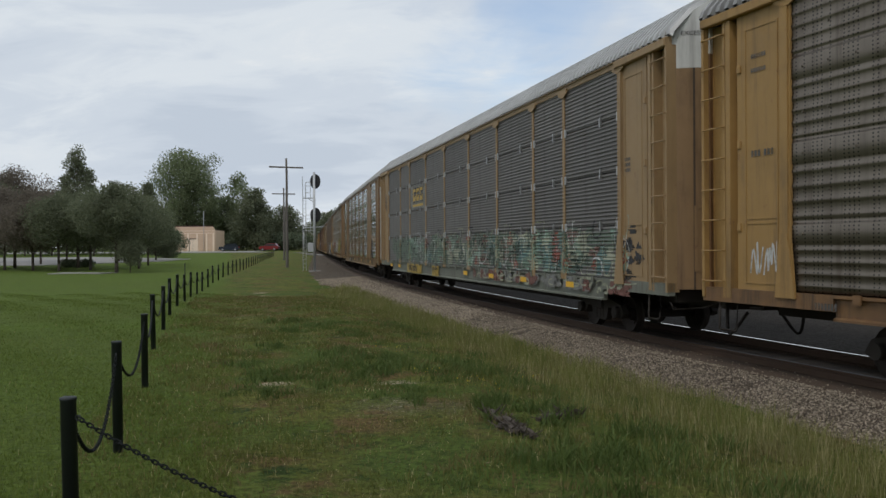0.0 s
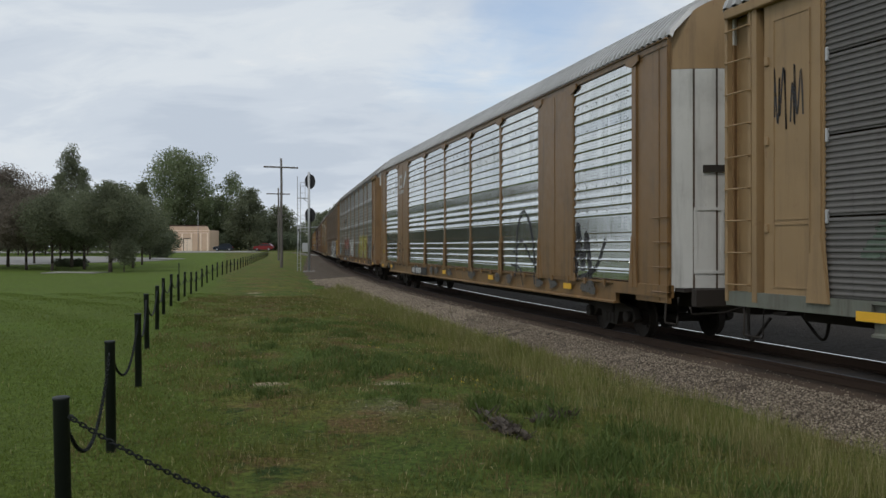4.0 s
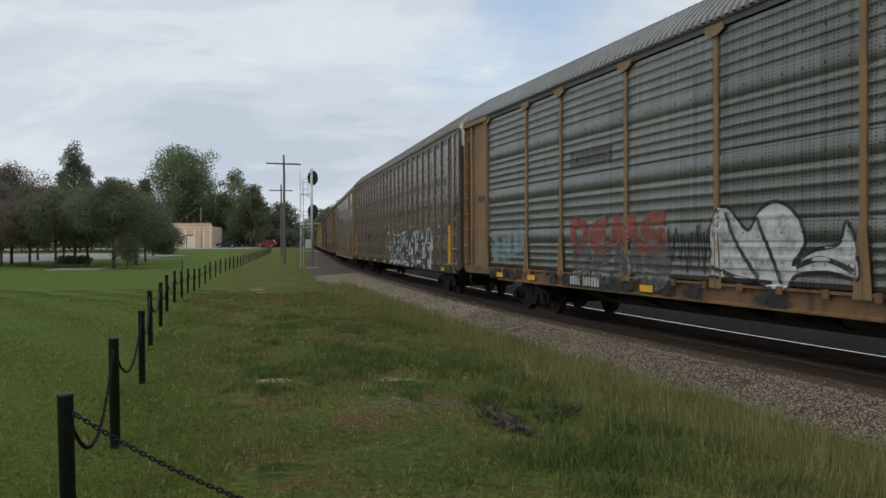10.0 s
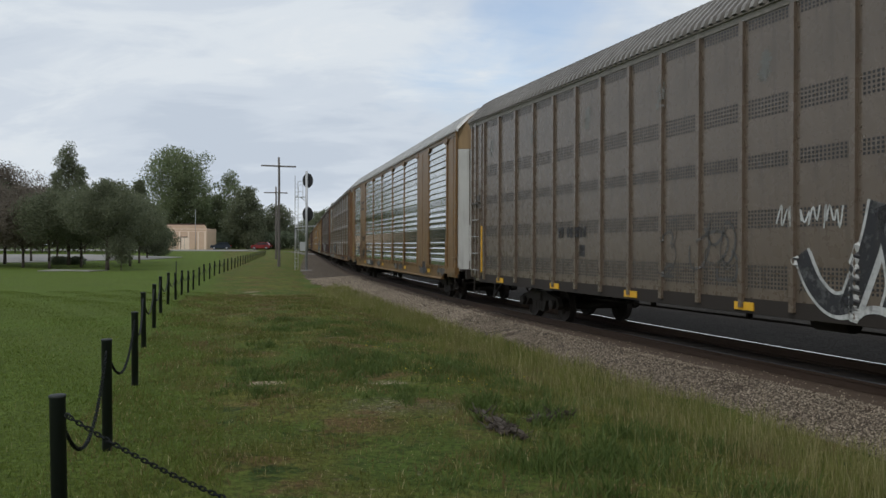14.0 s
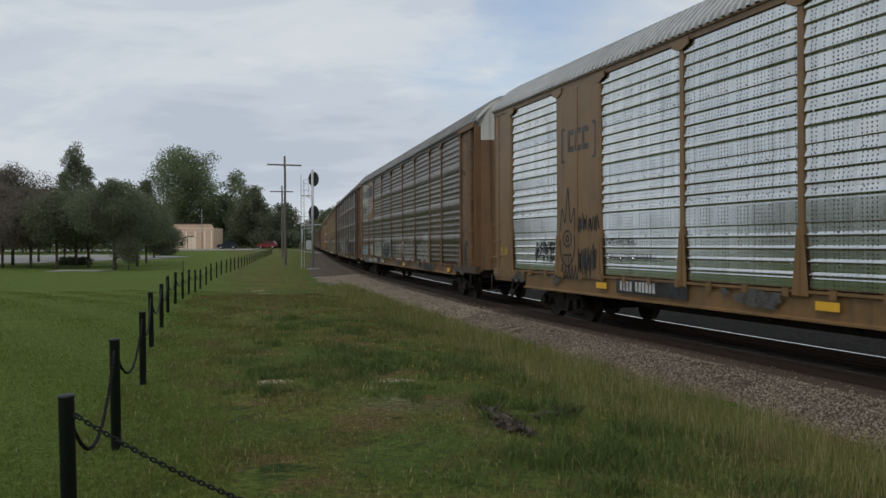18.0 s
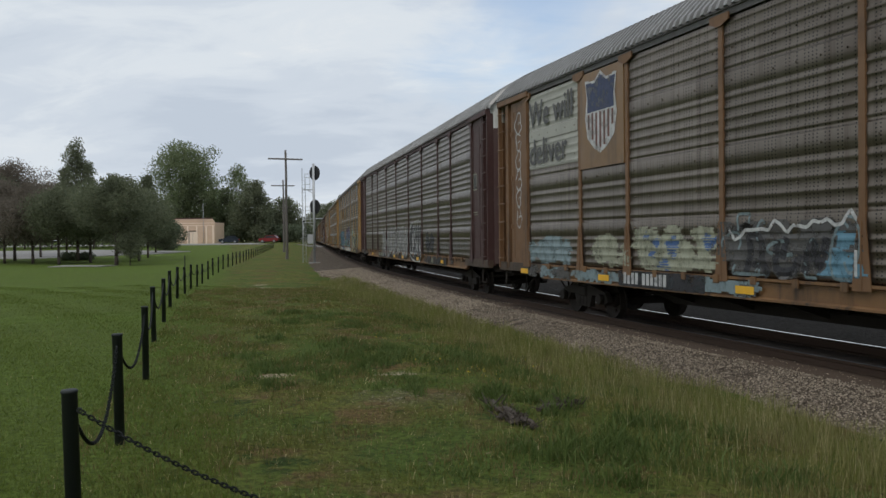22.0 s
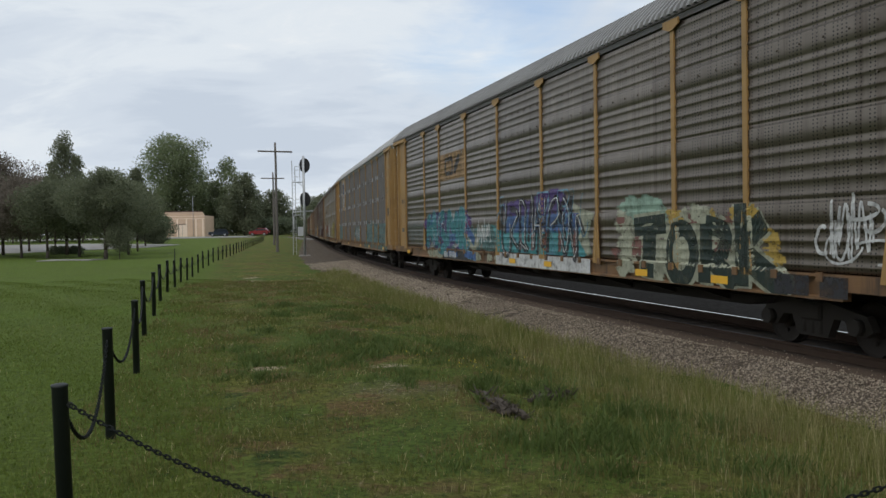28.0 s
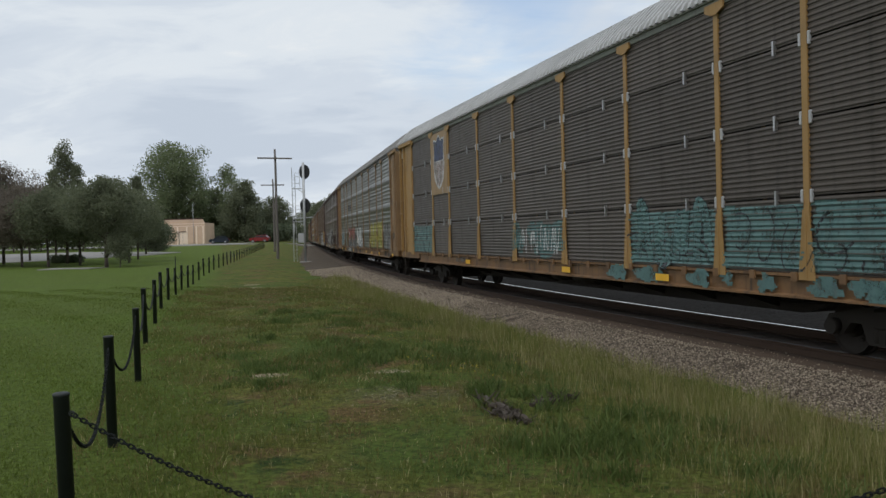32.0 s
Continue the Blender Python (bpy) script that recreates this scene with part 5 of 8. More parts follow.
def mark_cars():
    b, c, d, e, f, g, h, i, j, a = (CARS[k] for k in "bcdefghija")
    # b: a long faded piece along the lowest row of sheets and the sill
    lab = "faded green, white and red graffiti along the foot"
    blotches(b, "fine", -11.6, 11.4, 1.12, 2.12, 74, 11, "moss", lab, (0.35, 0.8))
    blotches(b, "fine", -8, 12.2, 1.15, 2.1, 38, 12, "pale_green", lab, (0.12, 0.4))
    blotches(b, "fine", -7, 12.2, 1.2, 2.1, 22, 13, "dull_red", lab, (0.12, 0.32))
    blotches(b, "fine", -7, 12.2, 1.15, 2.05, 18, 14, "dull_teal", lab, (0.15, 0.4))
    blotches(b, "fine", 3, 12.4, 0.8, 1.09, 16, 15, "grey", lab, (0.2, 0.5))
    blotches(b, "fine", -3, 12.2, 1.15, 2.05, 22, 111, "cream", lab, (0.12, 0.3))
    blotches(b, "fine", 0, 12.2, 1.15, 2.1, 10, 112, "red", lab, (0.1, 0.24))
    blotches(b, "fine", 0, 12.2, 1.15, 2.0, 9, 113, "green", lab, (0.12, 0.35))
    swirls(b, "fine", -3, 12.2, 1.15, 2.3, 44, 114, "cream", lab, 0.03)
    swirls(b, "fine", 2, 12.4, 0.82, 1.08, 22, 115, "cream", lab, 0.04)
    blotches(b, "fine", 2, 12.4, 0.8, 1.09, 12, 116, "dull_red", lab, (0.15, 0.4))
    swirls(b, "fine", -7, 12.2, 1.15, 2.25, 36, 16, "white", lab, 0.024)
    swirls(b, "fine", -4, 12.2, 1.15, 2.3, 16, 17, "black", lab, 0.035)
    plate(b, "fine", -7.15, -4.5, 3.18, 4.12, "grey", "grey logo plate", 0.004)
    for k in range(3):
        m = Marks("fine")
        x = -6.65 + k * 0.62
        m.bar(x, x + 0.46, 3.52, 3.66, 0.012), m.bar(x, x + 0.13, 3.62, 3.94, 0.012), m.bar(x, x + 0.46, 3.88, 4.0, 0.012)
        m.bar(x + 0.33, x + 0.46, 3.56, 3.74, 0.012)
        dark = Marks("fine")
        dark.bar(x - 0.05, x + 0.52, 3.46, 4.05, 0.007)
        dark.put("logo_shadow", "black", b, "dark edge round the logo")
        m.put("logo_shape", LOGO_GOLD, b, "yellow logo shape")
    m = Marks("fine")
    m.bar(-6.7, -4.85, 3.30, 3.40, 0.012)
    m.put("logo_bar", LOGO_GOLD, b, "yellow bar under the logo")
    plate(b, "fine", -7.75, -5.05, 0.69, 1.05, "gold", "yellow number panel", 0.006)
    figures(b, "fine", -7.35, 0.77, 0.20, 10, "black", gap=4)
    plate(b, "fine", -3.3, -2.3, 0.69, 1.05, "gold", "yellow data panel", 0.006)
    figures(b, "fine", -3.2, 0.90, 0.09, 12, "black", "data_line", 5)
    reflectors(b, "fine", (-11.2, -9.4, -5.0 + 6.2, 3.9, 6.6, 9.6))
    tag(b, "fine", -12.9, -12.3, 3.3, 4.2, 2, 18, "black", "black scrawl on the end panel", 0.03)
    # c: bright car
    m = Marks("bright")
    m.stroke([(-8.9, 4.2), (-8.9, 4.64), (-8.3, 4.64), (-8.3, 4.2), (-8.9, 4.2)], 0.12, 0.006)
    m.put("logo_frame", "white", c, "white hollow logo shape")
    m = Marks("bright")
    m.fill([(-8.1, 4.14), (-7.95, 4.14), (-7.5, 4.62), (-7.5, 4.76), (-7.65, 4.76), (-8.1, 4.3)], 0.006)
    m.put("logo_bar", "white", c, "white slanted logo shape")
    figures(c, "bright", -8.95, 3.92, 0.15, 9, "white", "lettering_bar", 4)
    plate(c, "bright", -6.55, -4.0, 0.72, 1.00, "black", "black number panel", 0.006)
    figures(c, "bright", -6.4, 0.76, 0.20, 10, "white", gap=4)
    swirls(c, "bright", -11.8, -8.0, 1.0, 2.2, 14, 21, "black", "black looping scrawl", 0.035)
    for k in range(5):
        m = Marks("bright")
        x = -11.7 + k * 0.55
        m.stroke([(x + 0.25 + 0.24 * math.cos(t), 1.75 + 0.42 * math.sin(t)) for t in np.linspace(-0.2, 3.4, 22)], 0.03)
        m.put("tag_loop", "black", c, "black sprayed loop")
    m = Marks("bright")
    m.stroke(curve_through([(5.6, 1.0), (5.7, 2.1), (6.1, 2.6), (6.6, 2.3), (6.9, 1.5), (7.0, 0.85)]), 0.10)
    m.stroke(curve_through([(5.4, 1.6), (6.0, 1.9), (6.6, 1.5), (7.1, 1.2)]), 0.07)
    m.stroke(curve_through([(5.2, 1.3), (5.9, 1.2), (6.2, 0.8)]), 0.06)
    m.put("tag", "black", c, "big black sprayed loop")
    m = Marks("bright")
    m.stroke(curve_through([(9.4, 1.2), (9.5, 2.2), (9.7, 1.3), (9.9, 2.0), (10.1, 1.1)]), 0.16)
    m.stroke(curve_through([(9.5, 1.1), (10.3, 1.3), (10.8, 1.9)]), 0.10)
    m.put("tag", "black", c, "black graffiti scrawl")
    plate(c, "bright", -12.7, -12.25, 1.45, 1.62, "gold", "small yellow label", 0.012)
    figures(c, "bright", -12.75, 3.12, 0.13, 2, "grey"), figures(c, "bright", -12.75, 2.94, 0.12, 6, "grey")
    reflectors(c, "bright", (-12.6, -10.6, -1.5, 3.6, 9.0))
    # d
    lab = "yellow block graffiti"
    rng = np.random.default_rng(3)
    m = Marks("grouped")
    for x in (4.75, 6.05, 7.5, 8.4):
        m.fill([(x, 1.15), (x + 0.30, 1.15), (x + 0.30, 1.55), (x + 0.6, 1.55), (x + 0.6, 1.15), (x + 0.85, 1.15), (x + 0.85, 2.2), (x + 0.6, 2.42), (x, 2.30)], 0.005, 0.03, 0.015, rng)
    m.put("graffiti_shape", "yellow", d, lab)
    blotches(d, "grouped", 4.7, 9.2, 1.2, 2.4, 12, 31, "yellow", lab, (0.15, 0.35))
    throw_up(d, "grouped", 9.5, 11.9, 1.1, 2.2, 3, 32, "grey", "black", "grey and black graffiti", 0.2, 0.06)
    cloud = [(-1.65, 1.2), (-1.7, 2.0), (-1.3, 2.3), (-0.75, 1.92), (-0.5, 2.2), (-0.1, 2.32), (0.3, 2.12), (0.48, 1.75), (0.22, 1.42), (0.6, 1.62), (1.1, 1.72), (1.25, 2.0), (1.5, 1.3), (0.9, 1.34), (0.3, 1.28), (0.05, 1.08), (-0.6, 1.16)]
    m = Marks("grouped")
    m.fill(curve_through(cloud + cloud[:1], 5), 0.005)
    m.put("graffiti_shape", "white", d, "large white graffiti shape with dark outlines")
    m = Marks("grouped")
    m.stroke(curve_through(cloud + cloud[:1], 5), 0.055, 0.009)
    for ln in ([(-1.3, 2.2), (-1.0, 1.7), (-0.5, 1.2)], [(-0.55, 2.1), (-0.25, 1.6), (0.0, 1.15)], [(-1.6, 1.35), (-1.0, 1.2), (-0.2, 1.15)], [(0.3, 1.4), (0.8, 1.52), (1.4, 1.35)]):
        m.stroke(curve_through(ln, 6), 0.075, 0.009)
    m.put("graffiti_edge", "black", d, "dark outlines of the white shape")
    lab = "red graffiti letters with pale edges over dark feet"
    for foot, (col, rim_c) in enumerate((("red", "grey"), ("faded", "grey"))):
        z0, z1 = ((1.62, 2.18), (1.05, 1.66))[foot]
        for x, lns in ((-6.7, ([(0, 1), (0.1, 0)], [(0, 1), (0.6, 0.8), (0.55, 0.2), (0.1, 0)])), (-5.8, ([(0.7, 1), (0.1, 0.7), (0.1, 0.1), (0.7, 0)], [(0.1, 0.5), (0.6, 0.55)])), (-4.9, ([(0, 0), (0.15, 1), (0.45, 0.3), (0.75, 1), (0.9, 0)],)), (-3.9, ([(0.9, 1), (0.3, 0.9), (0.2, 0.55), (0.8, 0.45), (0.6, 0), (0, 0.1)],))):
            bold(d, "grouped", [[(x + a + 0.12 * foot, z0 + (z1 - z0) * b) for a, b in ln] for ln in lns], (0.24,), col, rim_c, lab, 0.022, 0.0)
    throw_up(d, "grouped", -11.8, -9.4, 1.15, 2.0, 3, 35, "pale_blue", "pale_blue", "pale blue graffiti", 0.3, 0.03)
    tag(d, "grouped", -3.0, -1.7, 1.2, 2.1, 3, 36, "black", "black scrawl", 0.03)
    tag(d, "grouped", 12.15, 12.75, 1.5, 1.95, 3, 37, "black", "black scrawl on the end panel", 0.03)
    figures(d, "grouped", -6.8, 3.35, 0.34, 8, "faded", "faded_lettering")
    plate(d, "grouped", -6.9, -4.3, 0.80, 1.08, "black", "black number panel", 0.006)
    figures(d, "grouped", -6.75, 0.85, 0.18, 10, "white", gap=4)
    figures(d, "grouped", -12.75, 2.9, 0.14, 6, "black", gap=3)
    figures(d, "grouped", 12.15, 3.15, 0.08, 6, "faded", "data_line")
    figures(d, "grouped", 12.15, 3.02, 0.08, 6, "faded", "data_line")
    reflectors(d, "grouped", (-11.0, -8.9, -3.6, 2.8, 5.2, 8.0, 12.3))
    end_lettering(d, "EXCESS HEIGHT CAR", 0.98, 4.98, 0.115, INK_BLACK)
    # e: big black edged in white
    lab = "large black graffiti edged in white"
    bold(e, "plate", [[(-0.4, 1.67), (-0.15, 1.26), (0.2, 1.02), (0.6, 1.1)], [(0.95, 2.3), (0.8, 1.77), (0.45, 0.98)], [(0.98, 2.25), (1.2, 1.4), (1.12, 1.0)], [(1.36, 2.32), (1.5, 1.78), (1.34, 1.4), (1.75, 0.95)]], (0.26, 0.3, 0.26, 0.32), "black", "white", lab)
    bold(e, "plate", [[(1.36, 1.85), (1.95, 1.95), (2.2, 1.68), (1.7, 1.5), (2.48, 0.92)], [(2.64, 2.25), (2.42, 1.68), (2.9, 1.0)], [(2.5, 1.64), (3.0, 1.95), (3.16, 1.62), (2.88, 1.55), (3.22, 0.9)]], (0.28, 0.34, 0.26), "black", "white", lab)
    bold(e, "plate", [[(3.86, 2.33), (3.76, 1.92), (3.5, 1.59), (4.2, 1.62), (4.7, 1.26), (4.8, 0.86)], [(3.48, 1.22), (3.9, 1.38), (4.3, 1.25), (4.55, 0.95)]], (0.28, 0.42), "black", "white", lab)
    m = Marks("plate")
    m.fill([(4.7, 0.95), (4.8, 1.8), (5.5, 2.3), (6.5, 2.2), (7.2, 2.25), (8.0, 2.25), (8.2, 1.8), (8.75, 2.25), (9.0, 2.3), (9.75, 2.2), (10.1, 1.6), (9.85, 1.4), (9.7, 0.8), (8.6, 0.9), (7.4, 0.95), (6.6, 1.0), (5.6, 0.88)], 0.0025)
    m.put("graffiti_ground", "white", e, "white ground behind the black letters")
    bold(e, "plate", [[(6.25, 2.1), (5.6, 2.1), (5.1, 1.75), (4.95, 1.25), (5.3, 1.02), (5.95, 1.08), (6.1, 1.5), (5.6, 1.62)], [(6.5, 2.0), (6.45, 1.45), (6.7, 1.12), (7.0, 1.3), (7.05, 2.1)]], (0.5, 0.36), "black", "white", lab, 0.035, 0.04)
    bold(e, "plate", [[(7.75, 2.15), (7.45, 1.75), (7.4, 1.1)], [(7.4, 1.62), (8.2, 1.74), (8.75, 2.15)], [(7.75, 1.42), (8.05, 1.15), (8.55, 0.98), (8.95, 1.2), (8.8, 1.72)], [(9.05, 2.12), (9.65, 2.1)], [(9.05, 1.95), (9.7, 1.9)], [(9.4, 1.9), (9.28, 1.4), (9.32, 0.84)]], (0.42, 0.36, 0.38, 0.26, 0.3, 0.34), "black", "white", lab, 0.035, 0.0)
    for k in range(5):
        m = Marks("plate")
        c = 0.9 + 0.85 * k + 0.2 * (k % 2)
        m.stroke([(c + 0.34 * math.cos(t), 0.80 + 0.20 * math.sin(t)) for t in np.linspace(0.15, 3.0, 14)], 0.10, 0.010)
        m.put("graffiti_edge", "white", e, "white arcs under the black letters")
    swirls(e, "plate", -4.9, -1.3, 1.25, 2.2, 12, 45, "faded", "faint dark scrawl on brown plates", 0.035)
    tag(e, "plate", -0.9, 0.4, 2.0, 2.35, 3, 46, "white", "white scrawl", 0.03)
    for word, gg, zz in (("BURNED", 4.2, 2.12), ("OUT", 4.42, 1.96), ("SPOT!!!", 4.3, 1.80)):
        lettering(e, word, gg, zz, 0.15, INK_WHITE, 0.052)
    for k in range(9):
        m = Marks("plate")
        c = -12.3 + k * 2.75
        m.fill([(c, 4.2), (c + 0.16, 4.1), (c + 0.28, 4.35), (c + 0.24, 4.62), (c + 0.1, 4.55)], 0.004, 0.02, 0.03, np.random.default_rng(k))
        m.put("bare_patch", "grey", e, "pale scuffed patch")
    figures(e, "plate", -8.0, 1.95, 0.22, 8, "black", gap=2)
    plate(e, "plate", 11.0, 11.35, 1.95, 2.3, "white", "white framed placard")
    plate(e, "plate", 11.04, 11.31, 1.99, 2.26, "black", "black placard face", 0.010)
    plate(e, "plate", -7.0, -6.75, 1.55, 1.8, "black", "small dark placard")
    plate(e, "plate", 7.6, 9.1, 0.80, 1.02, "black", "black data panel", 0.012)
    figures(e, "plate", 7.75, 0.86, 0.11, 11, "grey", "data_line", 6)
    # f
    m = Marks("bright")
    m.stroke([(-8.85, 4.22), (-9.0, 4.22), (-9.0, 3.52), (-8.85, 3.52)], 0.06), m.stroke([(-7.58, 4.22), (-7.45, 4.22), (-7.45, 3.52), (-7.58, 3.52)], 0.06)
    for k in range(3):
        m.stroke([(-8.42 + k * 0.34, 4.12), (-8.66 + k * 0.34, 4.12), (-8.66 + k * 0.34, 3.76), (-8.42 + k * 0.34, 3.76)], 0.12)
    m.put("logo", "faded", f, "faded dark logo in brackets")
    lab = "black line drawing of a flaming face"
    m = Marks("bright")
    arc = lambda cx, cz, rx, rz, a, b, n=16: [(cx + rx * math.cos(q), cz + rz * math.sin(q)) for q in np.linspace(a, b, n)]
    m.stroke(arc(-8.75, 1.75, 0.36, 0.50, -3.3, 0.4), 0.05)
    m.stroke(arc(-8.75, 1.85, 0.20, 0.17, 0, 6.4), 0.05), m.stroke(arc(-8.75, 1.85, 0.07, 0.06, 0, 6.4), 0.06)
    m.stroke(curve_through([(-9.1, 2.0), (-9.0, 2.5), (-8.85, 2.2), (-8.72, 2.95), (-8.6, 2.2), (-8.4, 2.5), (-8.4, 2.0)]), 0.045)
    for k in range(6):
        m.stroke(curve_through([(-9.15 + 0.16 * k, 1.3), (-9.1 + 0.16 * k, 0.98), (-9.0 + 0.16 * k, 1.28)]), 0.04)
    m.stroke([(-8.95, 1.5), (-8.55, 1.5)], 0.04)
    for k in range(4):
        m.stroke([(-8.95 + 0.13 * k, 1.5), (-8.95 + 0.13 * k, 1.32)], 0.03)
    m.put("tag", "black", f, lab)
    tag(f, "bright", -8.3, -7.3, 1.95, 2.4, 4, 51, "black", "black scrawled letters", 0.045)
    tag(f, "bright", -8.25, -7.4, 1.05, 1.75, 4, 52, "black", "black scrawled letters", 0.045)
    tag(f, "bright", -10.6, -9.5, 1.25, 1.8, 4, 53, "black", "black scrawl on silver sheet", 0.03)
    tag(f, "bright", -10.3, -9.45, 1.55, 1.82, 5, 54, "black", "black scrawl on silver sheet", 0.028)
    lettering(f, "IN THE END", -7.05, 1.72, 0.20, INK_BLACK, 0.036)
    lettering(f, "IT ALL GOES AWAY.....", -7.05, 1.42, 0.20, INK_BLACK, 0.036)
    plate(f, "bright", -6.6, -4.2, 0.80, 1.06, "black", "black number panel", 0.006)
    figures(f, "bright", -6.45, 0.85, 0.17, 10, "white", gap=4)
    plate(f, "bright", -12.75, -12.3, 1.45, 1.65, "gold", "small yellow label", 0.012)
    plate(f, "bright", 8.3, 8.75, 0.79, 1.2, "black", "black data placard", 0.010)
    figures(f, "bright", 3.2, 0.9, 0.10, 10, "faded", "data_line", 4)
    reflectors(f, "bright", (-7.2, 9.4, 4.8, -1.0))
    # g
    link("badge_plate", raw_mesh("badge_plate", [(x, HALF + y, z) for z in (3.12, 5.06) for x, y in ((7.36, 0.0), (9.16, 0.0), (9.16, 0.036), (7.36, 0.036))], [(0, 1, 2, 3), (7, 6, 5, 4), (3, 2, 6, 7), (1, 0, 4, 5), (0, 3, 7, 4), (2, 1, 5, 6)], TAN), g, None, "flat ochre badge plate")
    shield(g, "flat", -8.92, -7.60, 3.40, 5.02, "navy", "white", "dull_red")
    figures(g, "flat", -8.56, 4.66, 0.13, 6, "white", "badge_bar")
    figures(g, "flat", -8.62, 4.42, 0.13, 7, "white", "badge_bar")
    plate(g, "grouped", -11.9, -9.35, 3.32, 5.06, PALE_PANEL, "faded pale panel behind words", 0.003)
    for word, zz in (("We will", 4.30), ("deliver", 3.42)):
        lettering(g, word, -11.85, zz, 0.86, INK_GREY, 0.036, 0.86), lettering(g, word, -11.82, zz + 0.01, 0.86, INK_GREY, 0.037, 0.86)
    throw_up(g, "grouped", -0.2, 4.3, 1.12, 2.0, 5, 61, None, "white", "white outlined graffiti", 0.02, 0.025)
    throw_up(g, "grouped", 5.0, 6.9, 1.15, 1.7, 4, 62, None, "white", "white outlined graffiti", 0.02, 0.025)
    tag(g, "grouped", 6.0, 6.9, 1.8, 2.2, 3, 63, "white", "white scrawl", 0.04)
    blotches(g, "grouped", -4.1, -1.7, 1.15, 1.95, 9, 64, "faded", "dark sprayed patch", (0.3, 0.6))
    swirls(g, "grouped", -4.2, -1.6, 1.15, 2.05, 9, 65, "pale_blue", "pale blue sprayed lines", 0.04)
    blotches(g, "grouped", -7.1, -4.6, 1.12, 1.9, 14, 66, "cream", "cream and blue sprayed patches", (0.2, 0.45), 0.05)
    blotches(g, "grouped", -7.0, -4.7, 1.12, 1.9, 6, 67, "blue", "cream and blue sprayed patches", (0.1, 0.25))
    blotches(g, "grouped", -9.1, -7.4, 1.12, 1.8, 8, 68, "cream", "cream sprayed patches", (0.15, 0.35), 0.05)
    blotches(g, "grouped", -11.9, -9.4, 1.12, 1.75, 12, 69, "pale_blue", "pale blue sprayed patches", (0.2, 0.4), 0.05)
    blotches(g, "grouped", -12.4, -3.0, 0.80, 1.06, 14, 70, "pale_blue", "pale paint on the sill", (0.2, 0.5))
    m = Marks("grouped")
    rng = np.random.default_rng(120)
    m.stroke([(-4.2 + 0.13 * k, 1.72 + 0.012 * k + rng.uniform(-0.09, 0.13)) for k in range(21)] + [(-1.6, 1.2)], 0.05, 0.010)
    m.put("graffiti_edge", "white", g, "ragged white outline")
    blotches(g, "grouped", -2.4, -1.6, 1.12, 1.8, 5, 121, "sky", "bright blue sprayed patch", (0.12, 0.25))
    throw_up(g, "grouped", -3.9, -2.0, 1.15, 1.75, 3, 122, "black", "faded", "dark graffiti letters", 0.14, 0.03)
    m = Marks("grouped")
    for k in range(6):
        z = 2.0 + k * 0.46
        w_, t_ = rng.uniform(0.12, 0.2), rng.uniform(0, 6)
        m.stroke([(-12.58 + w_ * (1 + 0.3 * math.sin(3 * q + t_)) * math.cos(q), z + 0.22 + 0.24 * (1 + 0.15 * math.cos(2 * q + t_)) * math.sin(q)) for q in np.linspace(t_, t_ + 5.6 + k % 2, 26)], 0.035)
        m.stroke([(-12.6, z + 0.2), (-12.52, z + 0.26), (-12.47, z + 0.22)], 0.03)
    m.put("tag", "white", g, "white column of scrawl on the end panel")
    plate(g, "grouped", -7.6, -4.8, 0.79, 1.08, "black", "black number panel", 0.007)
    figures(g, "grouped", -7.4, 0.84, 0.20, 10, "white", gap=4)
    plate(g, "grouped", 6.2, 7.8, 0.79, 1.06, "black", "black panel with scrawl", 0.007)
    tag(g, "grouped", 6.3, 7.3, 0.82, 1.06, 3, 71, "white", "white scrawl", 0.03)
    reflectors(g, "grouped", (-12.2, -8.2, -3.8, 2.0, 10.4))
    for zz in (3.78, 2.92):
        plate(g, "grouped", 12.18, 12.62, zz, zz + 0.24, "orange", "faded yellow stencilled placard", 0.006)
        figures(g, "grouped", 12.22, zz + 0.13, 0.05, 9, "black", "data_line")
        figures(g, "grouped", 12.22, zz + 0.05, 0.05, 9, "black", "data_line")
    blotches(g, "grouped", 12.1, 12.8, 1.1, 2.2, 7, 141, "black", "black grease on the end panel", (0.08, 0.22), 0.03)
    blotches(g, "grouped", -12.4, 12.4, 0.80, 1.08, 16, 142, "faded", "dark grease on the sill", (0.15, 0.5), 0.03)
    blotches(d, "grouped", -12.4, 12.4, 0.80, 1.08, 18, 143, "black", "dark grease on the sill", (0.12, 0.4), 0.03)
    blotches(CARS["c"], "bright", -12.4, 12.4, 0.80, 1.06, 14, 144, "faded", "dark grease on the sill", (0.12, 0.4), 0.03)
    blotches(f, "bright", -12.4, 12.4, 0.80, 1.06, 14, 145, "faded", "dark grease on the sill", (0.12, 0.4), 0.03)
    blotches(h, "grouped", -12.4, 12.4, 0.80, 1.08, 18, 146, "black", "dark grease on the sill", (0.15, 0.5), 0.03)
    # h
    throw_up(h, "grouped", -5.8, 1.5, 0.88, 2.2, 9, 73, "ash", "black", "pale grey graffiti letters with dark edges", 0.24, 0.035)
    swirls(h, "grouped", -5.6, 1.4, 1.0, 2.2, 16, 76, "white", "white edges of the pale graffiti", 0.04)
    lab = "tall black graffiti bubbles edged in white"
